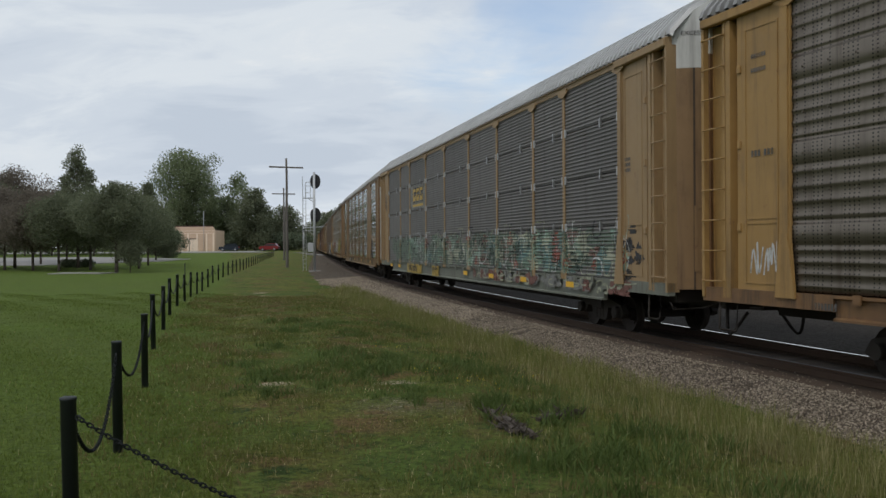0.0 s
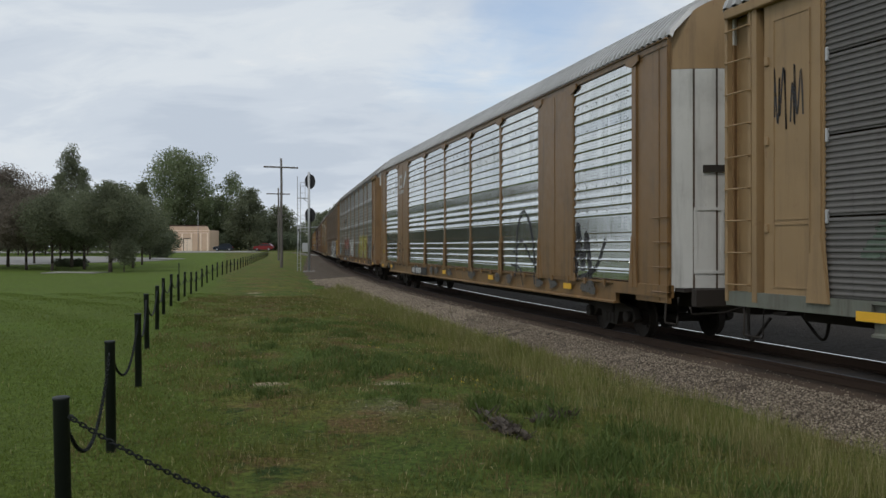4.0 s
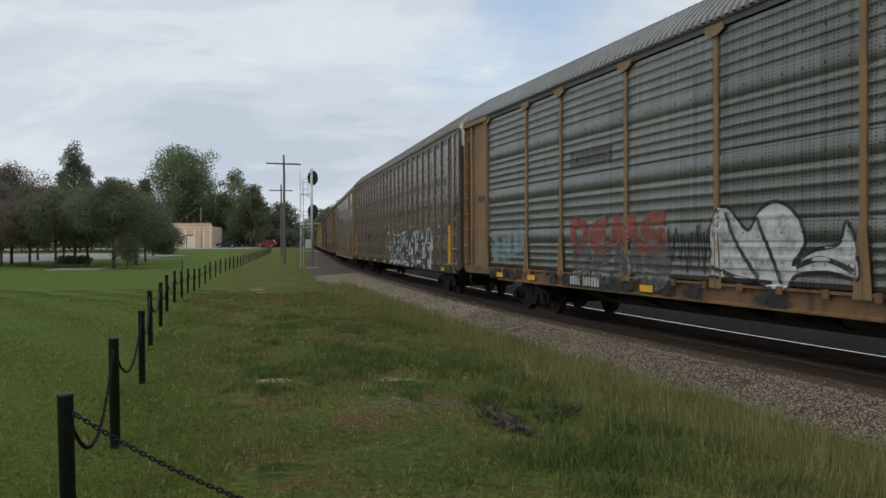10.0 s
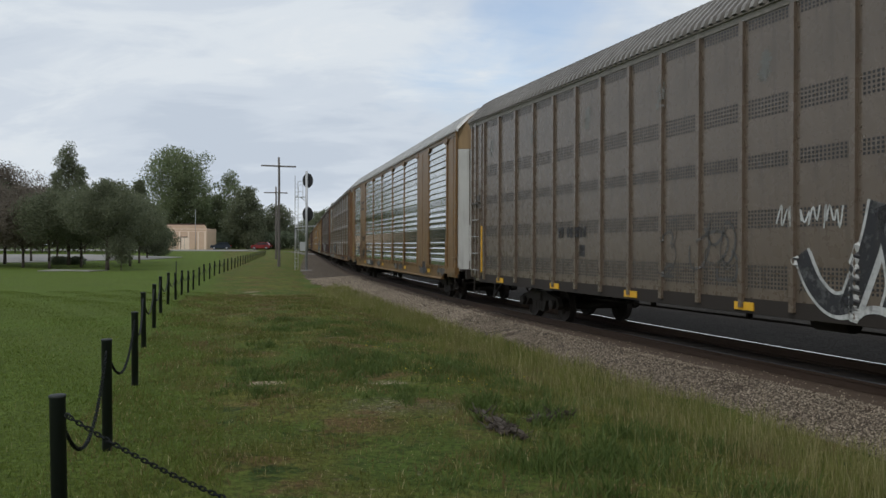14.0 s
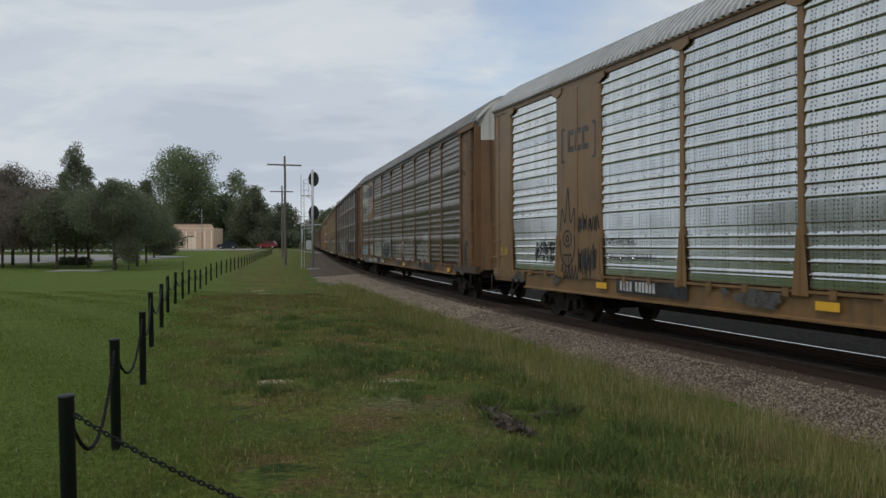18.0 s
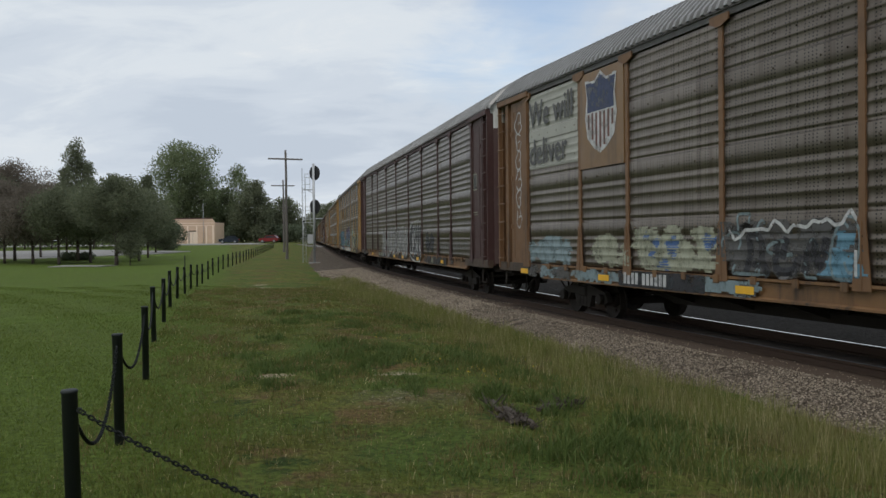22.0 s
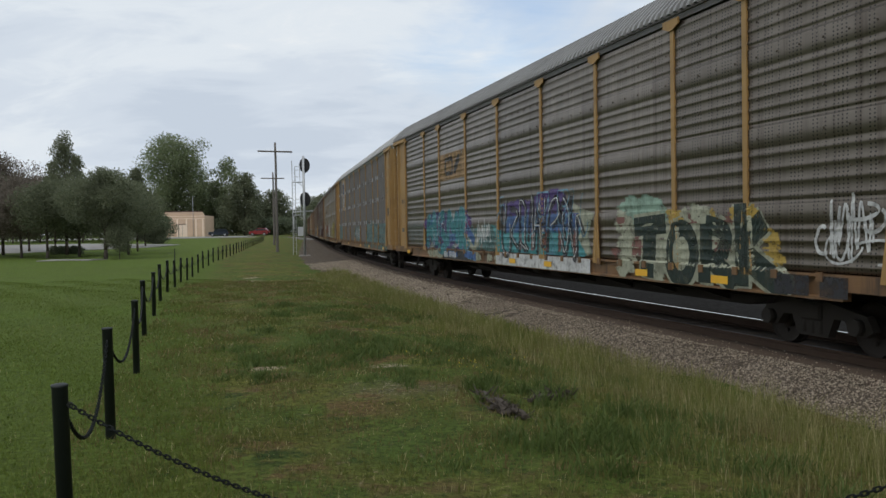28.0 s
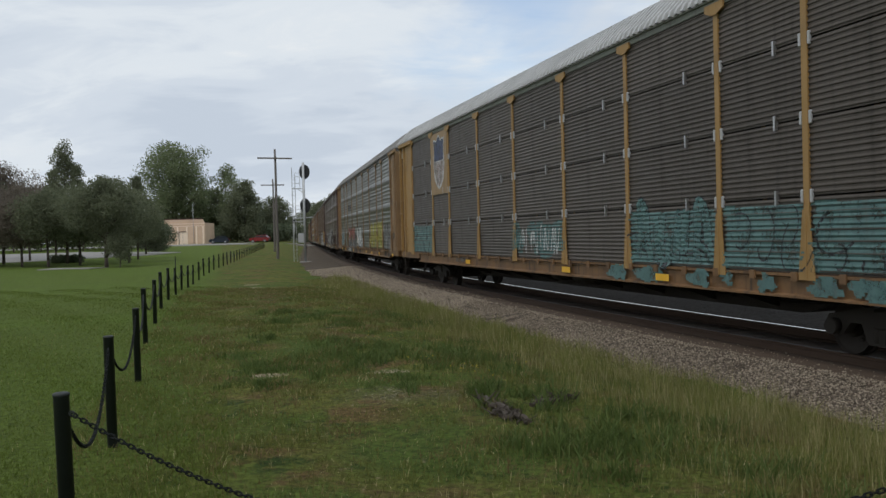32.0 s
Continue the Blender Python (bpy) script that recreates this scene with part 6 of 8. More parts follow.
    bold(h, "grouped", [[(2.55, 2.1), (2.1, 1.85), (2.15, 1.35), (2.6, 1.1)], [(2.75, 2.15), (2.9, 1.5), (2.8, 1.0)], [(3.15, 2.2), (3.25, 1.5), (3.2, 0.95)], [(3.6, 2.2), (3.7, 1.6), (3.6, 1.0)], [(4.0, 2.15), (4.05, 1.6), (3.95, 1.0)], [(2.1, 1.1), (2.8, 0.98), (3.6, 0.92), (4.1, 0.95)]], (0.52, 0.40, 0.46, 0.44, 0.44, 0.24), "black", "white", lab, 0.035, 0.0)
    m = Marks("grouped")
    for gx, gz in ((2.45, 1.75), (2.85, 1.85), (3.3, 1.4), (3.9, 1.35), (2.4, 1.2)):
        m.fill([(gx + 0.07 * math.cos(a), gz + 0.16 * math.sin(a)) for a in np.linspace(0, math.tau, 12, endpoint=False)], 0.0125)
    m.put("graffiti_detail", "white", h, "white drops inside the black bubbles")
    for ln in ([(1.85, 1.5), (1.9, 2.1), (2.35, 2.32), (2.62, 2.1), (2.6, 1.6), (2.35, 1.35)], [(2.7, 2.3), (3.0, 2.35), (3.02, 1.7), (2.95, 1.2), (2.7, 0.95)], [(3.08, 2.35), (3.45, 2.38), (3.46, 1.7), (3.38, 1.1)], [(3.5, 2.38), (3.84, 2.38), (3.86, 1.6), (3.75, 1.0)], [(3.9, 2.36), (4.25, 2.25), (4.22, 1.6), (4.3, 1.1), (4.05, 0.86)], [(1.85, 1.5), (1.9, 1.1), (2.4, 0.88), (3.2, 0.80), (4.1, 0.84)], [(3.15, 1.9), (3.3, 1.9)], [(3.15, 1.6), (3.32, 1.6)]):
        m = Marks("grouped")
        m.stroke(curve_through(ln, 6), 0.045, 0.0135)
        m.put("graffiti_edge", "white", h, lab)
    throw_up(h, "grouped", 5.0, 6.6, 1.1, 1.95, 2, 75, "black", "faded", "faint black graffiti with thin pale edges", 0.42, 0.02)
    tag(h, "grouped", 7.4, 9.0, 1.25, 1.6, 5, 77, "grey", "faint pale scrawl", 0.022)
    tag(h, "grouped", 9.5, 11.5, 1.25, 1.7, 6, 78, "grey", "faint pale scrawl", 0.022)
    plate(h, "grouped", -6.9, -4.5, 0.80, 1.08, "black", "black number panel", 0.007)
    figures(h, "grouped", -6.75, 0.86, 0.16, 10, "cream", gap=4)
    plate(h, "grouped", 5.6, 8.6, 0.79, 1.07, "black", "black data panel", 0.007)
    figures(h, "grouped", 6.2, 0.84, 0.18, 3, "cream", "data_line")
    plate(h, "grouped", 12.2, 12.6, 3.1, 3.55, "faded", "data placard with a pale edge", 0.008)
    m = Marks("grouped")
    m.stroke([(12.2, 3.1), (12.6, 3.1), (12.6, 3.55), (12.2, 3.55), (12.2, 3.1)], 0.03, 0.012), m.stroke([(12.15, 2.45), (12.62, 2.45)], 0.03), m.stroke([(12.15, 2.38), (12.62, 2.38)], 0.02)
    m.put("placard_line", "cream", h, "pale placard lines")
    reflectors(h, "grouped", (-9.0, -2.0, 0.2, 3.6, 8.0))
    # i: the large teal piece and the green one beside it
    lab = "teal and violet graffiti piece with white outlines"
    m1, m2, m3 = Marks("grouped"), Marks("grouped"), Marks("grouped")
    top = [(-1.3, 1.9), (-1.3, 2.36), (-0.1, 2.44), (0.7, 2.40), (1.5, 2.56), (2.4, 2.61), (2.83, 2.45), (3.1, 2.0)]
    m1.fill([(-1.5, 1.12), (3.7, 1.12), (4.1, 1.19), (3.95, 1.6), (4.2, 2.0), (3.7, 2.05), (3.1, 1.65), (-1.2, 1.65), (-2.1, 1.85), (-1.8, 1.6)], 0.004)
    m2.fill([(-1.0, 1.62), (3.55, 1.62), (3.5, 2.05), (-0.8, 2.05)], 0.0045)
    m3.fill([(-0.8, 2.02)] + top[1:] + [(3.5, 2.02)], 0.005)
    m1.put("graffiti_shape", "bright_teal", i, lab), m2.put("graffiti_shape", "blue", i, lab), m3.put("graffiti_shape", "violet", i, lab)
    rng = np.random.default_rng(81)
    for k in range(8):
        mw, mb = Marks("grouped"), Marks("grouped")
        for ln in glyph(k * 3 + 1, -1.3 + k * 0.62, -0.65 + k * 0.62, 1.12, 2.45, rng, 0.07):
            mb.stroke([(p[0] + 0.04, p[1] - 0.03) for p in ln], 0.17, 0.0075)
            mw.stroke(ln[len(ln) // 4:], 0.028, 0.010)
        mb.put("graffiti_shade", "black", i, lab), mw.put("graffiti_edge", "white", i, lab)
    for k in range(5):
        mr = Marks("grouped")
        mr.fill([(0.0 + k * 0.8, 1.2), (0.16 + k * 0.8, 1.2), (0.2 + k * 0.8, 1.6), (0.05 + k * 0.8, 1.75)], 0.008)
        mr.put("graffiti_detail", "dull_red", i, lab)
    m = Marks("grouped")
    m.fill([(3.1, 2.3), (3.35, 2.0), (3.7, 1.75), (3.45, 1.5), (3.9, 1.15), (4.1, 1.2), (3.95, 1.6), (4.25, 2.0), (3.8, 2.1), (3.4, 2.2)], 0.006)
    m.put("graffiti_shape", "cream", i, lab)
    swirls(i, "grouped", -1.2, 3.9, 1.15, 2.55, 16, 138, "sky", lab, 0.03)
    plate(i, "grouped", -1.65, 4.1, 0.79, 1.09, "white", "white painted stretch of sill", 0.004)
    blotches(i, "grouped", -8.4, -2.0, 1.12, 1.85, 26, 82, "dull_teal", "blue and teal graffiti", (0.2, 0.5))
    blotches(i, "grouped", -8.8, -3.6, 1.12, 2.3, 30, 131, "violet", "teal graffiti with violet outlines", (0.3, 0.55), 0.02)
    blotches(i, "grouped", -8.8, -3.8, 1.12, 2.25, 10, 132, "magenta", "teal graffiti with violet outlines", (0.15, 0.35), 0.02)
    lab = "teal graffiti letters with white edges on violet"
    bold(i, "grouped", [[(-8.9, 1.15), (-8.65, 2.1), (-8.3, 1.5), (-8.0, 2.2), (-7.75, 1.2)], [(-6.75, 2.2), (-7.3, 2.05), (-7.25, 1.7), (-6.75, 1.5), (-6.8, 1.1), (-7.4, 1.15)], [(-6.4, 1.2), (-6.2, 2.2), (-5.7, 1.7), (-5.4, 2.15), (-5.35, 1.3)], [(-5.0, 1.15), (-4.95, 2.2), (-4.45, 1.95), (-4.85, 1.6), (-4.2, 1.15)]], (0.34, 0.32, 0.30, 0.34), "teal", "sky", lab, 0.028, 0.05)
    swirls(i, "grouped", -9.0, -4.2, 1.1, 2.2, 12, 139, "navy", lab, 0.05)
    bold(i, "grouped", [[(-8.8, 1.9), (-8.1, 2.0)], [(-6.2, 1.45), (-5.5, 1.5)], [(-4.3, 1.75), (-3.6, 1.35)], [(-4.5, 1.0), (-3.4, 0.92)], [(-6.6, 0.98), (-5.2, 0.95)]], (0.16, 0.2, 0.26, 0.2, 0.16), "blue", "sky", lab, 0.025, 0.0)
    swirls(i, "grouped", -8.4, -3.8, 1.15, 2.2, 14, 133, "white", "white graffiti highlights", 0.03)
    blotches(i, "grouped", -4.4, -3.4, 1.12, 1.6, 4, 134, "cream", "yellow graffiti patches", (0.15, 0.3))
    tag(i, "grouped", -3.4, -2.2, 1.3, 2.0, 3, 135, "white", "white scrawl", 0.05)
    blotches(i, "grouped", -8.6, -1.5, 0.80, 1.07, 14, 84, "cream", "coloured paint on the sill", (0.15, 0.4))
    lab = "dark green graffiti letters on a cream cloud"
    blotches(i, "grouped", 5.4, 9.6, 0.80, 2.1, 18, 85, "cream", lab, (0.2, 0.42))
    blotches(i, "grouped", 5.6, 6.9, 1.6, 2.3, 5, 86, "pale_green", lab, (0.25, 0.45))
    blotches(i, "grouped", 4.5, 10.2, 1.1, 2.0, 8, 87, "dull_red", lab, (0.1, 0.25))
    ring = [(7.5 + 0.36 * math.cos(a), 1.28 + 0.42 * math.sin(a)) for a in np.linspace(0.3, 6.9, 14)]
    bold(i, "grouped", [[(5.9, 1.72), (7.0, 1.78)], [(6.45, 1.7), (6.4, 0.84)], ring, [(8.2, 0.84), (8.2, 1.76)], [(8.2, 1.76), (8.72, 1.62), (8.6, 1.28), (8.25, 1.2)], [(8.4, 1.2), (9.0, 0.84)], [(9.15, 0.84), (9.12, 2.05)], [(9.65, 1.8), (9.2, 1.36), (10.2, 0.82)]], (0.34, 0.46, 0.28, 0.34, 0.3, 0.32, 0.36, 0.36), "deep_green", "cream", lab, 0.06, 0.05)
    blotches(i, "grouped", 9.3, 10.4, 1.15, 1.7, 3, 92, "gold", lab, (0.10, 0.18))
    blotches(i, "grouped", 7.0, 9.4, 1.75, 2.05, 6, 93, "gold", lab, (0.10, 0.2))
    swirls(i, "grouped", 10.8, 11.9, 1.15, 2.1, 6, 89, "white", "white line drawing", 0.035)
    tag(i, "grouped", 10.9, 11.7, 1.2, 2.15, 2, 90, "white", "white line drawing", 0.035)
    tag(i, "grouped", -11.9, -9.4, 1.25, 2.1, 5, 91, "pale_blue", "thin pale blue scribble", 0.022)
    plate(i, "grouped", -7.15, -4.5, 3.30, 4.15, "orange", "yellow logo plate", 0.003)
    m = Marks("grouped")
    m.stroke([(-6.5, 3.5), (-6.5, 3.95), (-5.75, 3.95), (-5.75, 3.5), (-6.5, 3.5)], 0.13, 0.010)
    m.put("logo_frame", "black", i, "dark hollow logo shape")
    m = Marks("grouped")
    m.fill([(-5.6, 3.45), (-5.4, 3.45), (-4.95, 3.85), (-4.95, 4.02), (-5.15, 4.02), (-5.6, 3.62)], 0.010)
    m.put("logo_bar", "black", i, "dark slanted logo shape")
    plate(i, "grouped", -6.9, -4.2, 0.80, 1.08, "black", "black number panel", 0.008)
    figures(i, "grouped", -6.7, 0.85, 0.18, 10, "white", gap=4)
    figures(i, "grouped", -12.7, 2.75, 0.15, 6, "black", gap=2)
    plate(i, "grouped", -12.75, -12.35, 1.65, 1.8, "faded", "small data label", 0.008)
    plate(i, "grouped", 9.9, 10.6, 0.80, 1.07, "black", "black data placard", 0.010), plate(i, "grouped", 10.8, 11.3, 0.80, 1.07, "black", "black data placard", 0.010)
    reflectors(i, "grouped", (-11.6, -0.4, 1.9, 6.2, 8.6))
    # j
    shield(j, "flat", -8.9, -7.6, 3.2, 5.0, "navy", "white", "dull_red")
    link("badge_plate", raw_mesh("badge_plate", [(x, HALF + y, z) for z in (3.05, 5.06) for x, y in ((7.36, 0.0), (9.16, 0.0), (9.16, 0.036), (7.36, 0.036))], [(0, 1, 2, 3), (7, 6, 5, 4), (3, 2, 6, 7), (1, 0, 4, 5), (0, 3, 7, 4), (2, 1, 5, 6)], PALE_YELLOW), j, None, "flat yellow badge plate")
    lab = "teal sprayed band with dark scrawl"
    for g0, g1 in ((-11.9, -9.4), (4.5, 7.15), (7.4, 9.15), (9.35, 11.9)):
        m = Marks("fine")
        m.fill([(g0, 1.13), (g1, 1.13), (g1, 2.02), (g0, 2.05)], 0.004, 0.03, 0.03, np.random.default_rng(int(abs(g1) * 10)))
        m.put("spray_cloud", "dull_teal", j, lab)
    blotches(j, "fine", -1.4, 1.4, 1.12, 2.0, 10, 95, "dull_teal", lab, (0.25, 0.5))
    blotches(j, "fine", 3.0, 12, 0.8, 1.09, 14, 96, "dull_teal", "teal paint on the sill", (0.15, 0.4))
    tag(j, "fine", -1.3, 1.3, 1.2, 2.0, 4, 97, "white", "white scrawl", 0.04)
    throw_up(j, "fine", 4.6, 7.1, 1.12, 2.2, 4, 98, "dull_teal", "black", lab, 0.2, 0.025)
    swirls(j, "fine", 4.5, 12, 1.15, 2.0, 14, 99, "black", lab, 0.03)
    tag(j, "fine", 12.15, 12.8, 2.3, 2.75, 3, 100, "black", "black scrawl on the end panel", 0.035)
    figures(j, "fine", -6.6, 0.88, 0.14, 9, "faded", gap=4)
    figures(j, "fine", 12.25, 3.5, 0.07, 6, "faded", "data_line"), figures(j, "fine", 12.25, 3.4, 0.07, 6, "faded", "data_line"), figures(j, "fine", 12.25, 3.3, 0.07, 6, "faded", "data_line")
    reflectors(j, "fine", (-5.4, 1.6, 5.6, 11.0))
    # a
    figures(a, "grouped", -12.75, 3.0, 0.10, 6, "faded", gap=3), figures(a, "grouped", -12.75, 4.4, 0.05, 9, "faded", "data_line"), figures(a, "grouped", -12.75, 4.2, 0.05, 9, "faded", "data_line")
    tag(a, "grouped", -12.8, -12.2, 1.3, 1.8, 2, 101, "white", "white scrawl on the end panel", 0.03)
    figures(a, "grouped", -11.5, 0.9, 0.08, 7, "faded", "data_line")
    # b's near end panel
    figures(b, "fine", 12.2, 3.3, 0.06, 6, "faded", "data_line"), figures(b, "fine", 12.2, 3.2, 0.06, 6, "faded", "data_line"), figures(b, "fine", 12.2, 3.1, 0.06, 6, "faded", "data_line")
    blotches(b, "fine", 12.2, 12.9, 1.1, 2.2, 8, 102, "black", "black smear on the end panel", (0.08, 0.2), 0.03)
    end_lettering(b, "EXCESS HEIGHT CAR", 1.3, 5.25, 0.10, INK_BLACK)
    end_lettering(g, "EXCESS HEIGHT CAR", 0.98, 5.0, 0.115, INK_BLACK)


mark_cars()
FAR = (("d", "grey corrugated autorack freight car far down the train"), ("h", "maroon-posted autorack freight car far down the train"), ("e", "old brown steel autorack freight car far down the train"), ("g", "grimy grey autorack freight car far down the train"),
       ("b", "dark corrugated autorack freight car far down the train"), ("h", "maroon-posted autorack freight car far down the train"), ("d", "grey corrugated autorack freight car far down the train"), ("e", "old brown steel autorack freight car far down the train"))
for _i_, (_k_, _l_) in enumerate(FAR):
    TRAIN.append((tagged(copy_thing(CARS[_k_], Matrix()), _l_), [], 9 + _i_))

# ---- fence: black steel posts with slack chain between them ----
FENCE = [(2.57, 3.72), (-2.04, 4.70)]
for i in range(39):
    d = 7.29 + 3.7 * i
    FENCE.append((float(np.interp(d, (7.29, 10.97, 14.8, 18.5, 22.2, 25.8, 33.2, 40.6, 48, 55.4, 66.5, 74, 150), (-2.77, -3.82, -5.0, -6.03, -7.07, -8.0, -9.77, -11.4, -12.87, -14.2, -16.0, -17.2, -29.5))), d))
POST_H = 0.945


def make_bollard():
    bm = bmesh.new()
    n, rings = 20, ((0.042, -0.3), (0.042, POST_H - 0.02), (0.045, POST_H - 0.018), (0.045, POST_H - 0.004), (0.039, POST_H), (0.001, POST_H + 0.004))
    rows = [[bm.verts.new((r * math.cos(j * math.tau / n), r * math.sin(j * math.tau / n), z)) for j in range(n)] for r, z in rings]
    for a, b in zip(rows, rows[1:]):
        for j in range(n):
            bm.faces.new((a[j], a[(j + 1) % n], b[(j + 1) % n], b[j])).smooth = True
    bm.faces.new(rows[0][::-1])
    return bm


def make_eye():
    bm = bmesh.new()
    rod(bm, (0.036, 0, 0), (0.050, 0, 0), 0.007, 6)
    ring = [(0.060 + 0.014 * math.cos(a), 0, 0.014 * math.sin(a)) for a in [i * math.tau / 10 for i in range(11)]]
    return tube(bm, ring, 0.006, 5)


_bollard = None
ends = []
for i, (x, y) in enumerate(FENCE):
    z = ground_at(x, y)
    lean = (random.uniform(-1.2, 1.2), random.uniform(-1.2, 1.2)) if i != 1 else (0.3, -1.0)
    m = pose(x, y, z, *lean, 0)
    post = thing("fence_post", "round black steel fence post standing in the grass", "fence post", m, "posts of the chain fence")
    link("pipe", shared("pipe", make_bollard, POST_BLACK), post)
    for j in (i - 1, i + 1):
        if 0 <= j < len(FENCE) and i < 14:
            a = math.degrees(math.atan2(FENCE[j][1] - y, FENCE[j][0] - x))
            link("chain_eye", shared("chain_eye", make_eye, POST_BLACK), post, pose(0, 0, POST_H - 0.115, 0, 0, a))
    ends.append(m @ Vector((0, 0, POST_H - 0.115)))


def link_mesh(material):
    """One oval chain link, lying along x."""
    def make():
        bm = bmesh.new()
        L, r, w = 0.0098, 0.0048, 0.0100
        pts = []
        for i in range(13):
            a = i * math.tau / 12
            pts.append((math.cos(a) * w + (L if math.cos(a) > 0.01 else -L if math.cos(a) < -0.01 else 0), math.sin(a) * w, 0))
        return tube(bm, pts, r, 5)
    return shared("chain_link_shape", make, material)


def hang(a, b, sag, step):
    """Points down a slack chain from a to b."""
    n = max(6, int(((b - a).length + 2.7 * sag * sag / (b - a).length) / step))
    return [a.lerp(b, i / n) - Vector((0, 0, 4 * sag * (i / n) * (1 - i / n))) for i in range(n + 1)]


def build_chain(i, a, b, sag, fine):
    c = thing("fence_chain", "slack black chain hung between two fence posts", "chain", Matrix.Translation(a), "chains of the fence")
    pts = [p - a for p in hang(a, b, sag, 0.029 if fine else 0.3)]
    if fine:
        for j, (p, q) in enumerate(zip(pts, pts[1:])):
            m = Matrix.Translation((p + q) / 2) @ (q - p).to_track_quat("X", "Z").to_matrix().to_4x4() @ pose(0, 0, 0, 90 * (j % 2) + random.uniform(-12, 12) + 20, 0, 0)
            link("chain_link", link_mesh(CHAIN_BLACK), c, m)
    else:
        part("chain_run", tube(bmesh.new(), pts, 0.015, 4), CHAIN_BLACK, c)


for i in range(len(ends) - 1):
    a, b = ends[i], ends[i + 1]
    flat_d = (b - a).normalized() * 0.062
    build_chain(i, a + flat_d, b - flat_d, (0.60, 0.45)[i] if i < 2 else 0.34 + random.uniform(-0.05, 0.05), i < 3)


# ---- signal mast beside the line ----
def build_signal(x, y):
    z = ground_at(x, y)
    s = thing("railway_signal", "silver signal mast with two black oval target heads and ladder", "signal", pose(x, y, z, 0, 0, 4))
    part("base", boxed(-0.45, 0.45, -0.45, 0.45, -0.3, 0.12, bevel=0.03), CONCRETE, s, "concrete footing")
    part("mast", rodded((0, 0, 0.1), (0, 0, 8.15), 0.10, 14), SIGNAL_GREY, s)
    for h in (7.4, 4.65):
        bm = bmesh.new()
        n = 28
        out = [(0.43 * math.cos(i * math.tau / n), 0.60 * math.sin(i * math.tau / n)) for i in range(n)]
        prism(bm, out, 0.16, 0.19)
        head = part("target_head", bm, SIGNAL_BLACK, s, "black oval signal target", pose(0.08, 0.0, h))
        bm = bmesh.new()
        box(bm, -0.16, 0.16, 0.19, 0.42, -0.45, 0.45, 0.02)
        part("lamp_case", bm, SIGNAL_BLACK, head)
        for k in (-0.28, 0, 0.28):
            part("hood", rodded((0, -0.05, k), (0, 0.16, k), 0.09, 12), SIGNAL_BLACK, head)
        part("bracket", rodded((-0.08, 0, 0), (-0.08, 0.3, 0), 0.04, 8), SIGNAL_GREY, head)
    lad = part("ladder", rod(rodded((-0.95, 0.25, 0.1), (-0.95, 0.25, 7.8), 0.028, 6), (-0.72, 0.5, 0.1), (-0.72, 0.5, 7.0), 0.022, 6), SIGNAL_GREY, s)
    for i in range(22):
        part("ladder_rung", shared("ladder_rung", lambda: rodded((-0.95, 0.25, 0), (-0.72, 0.5, 0), 0.014, 5), SIGNAL_GREY), None, lad, "", pose(0, 0, 0.4 + i * 0.32))
    for h in (6.02, 3.35):
        bm = bmesh.new()
        box(bm, -0.95, 0.0, -0.05, 0.45, h, h + 0.05)
        rod(bm, (-0.5, 0.2, h), (0, 0, h - 0.35), 0.025, 6)
        for k in (0.45, 1.0):
            rod(bm, (-0.70, 0.0, h + k), (-0.30, 0.0, h + k), 0.022, 6)
        for px in (-0.70, -0.30):
            rod(bm, (px, 0.0, h), (px, 0.0, h + 1.3), 0.022, 6)
        rod(bm, (-0.70, 0.0, h + 1.3), (-0.30, 0.0, h + 1.3), 0.022, 6)
        part("platform", bm, SIGNAL_GREY, s, "railed maintenance platform")


build_signal(-10.47, 70.0)


# ---- old line poles ----
def build_pole(x, y, top, arm, half, tilt):
    z = ground_at(x, y)
    p = thing("line_pole", "weathered wooden pole with one bare crossarm", "utility pole", pose(x, y, z), "line poles")
    bm = bmesh.new()
    prev = None
    for i in range(9):
        h = -0.5 + (top - z + 0.5) * i / 8
        r = 0.145 - 0.05 * i / 8
        ring = [bm.verts.new((r * math.cos(j * math.tau / 12) + 0.02 * math.sin(h), r * math.sin(j * math.tau / 12), h)) for j in range(12)]
        if prev:
            for j in range(12):
                bm.faces.new((prev[j], prev[(j + 1) % 12], ring[(j + 1) % 12], ring[j])).smooth = True
        prev = ring
    bm.faces.new(prev)
    part("shaft", bm, POLE_WOOD, p)
    part("crossarm", boxed(-half, half, -0.24, -0.12, -0.07, 0.07, bevel=0.01), POLE_WOOD, p, "", pose(0, 0, arm - z, 0, tilt, 0))


build_pole(-14.57, 80.2, 10.0, 9.15, 1.6, 2.2)
build_pole(-21.1, 114, 9.55, 8.75, 1.55, 1.0)
build_pole(-35.0, 190, 9.5, 8.7, 1.5, 0)


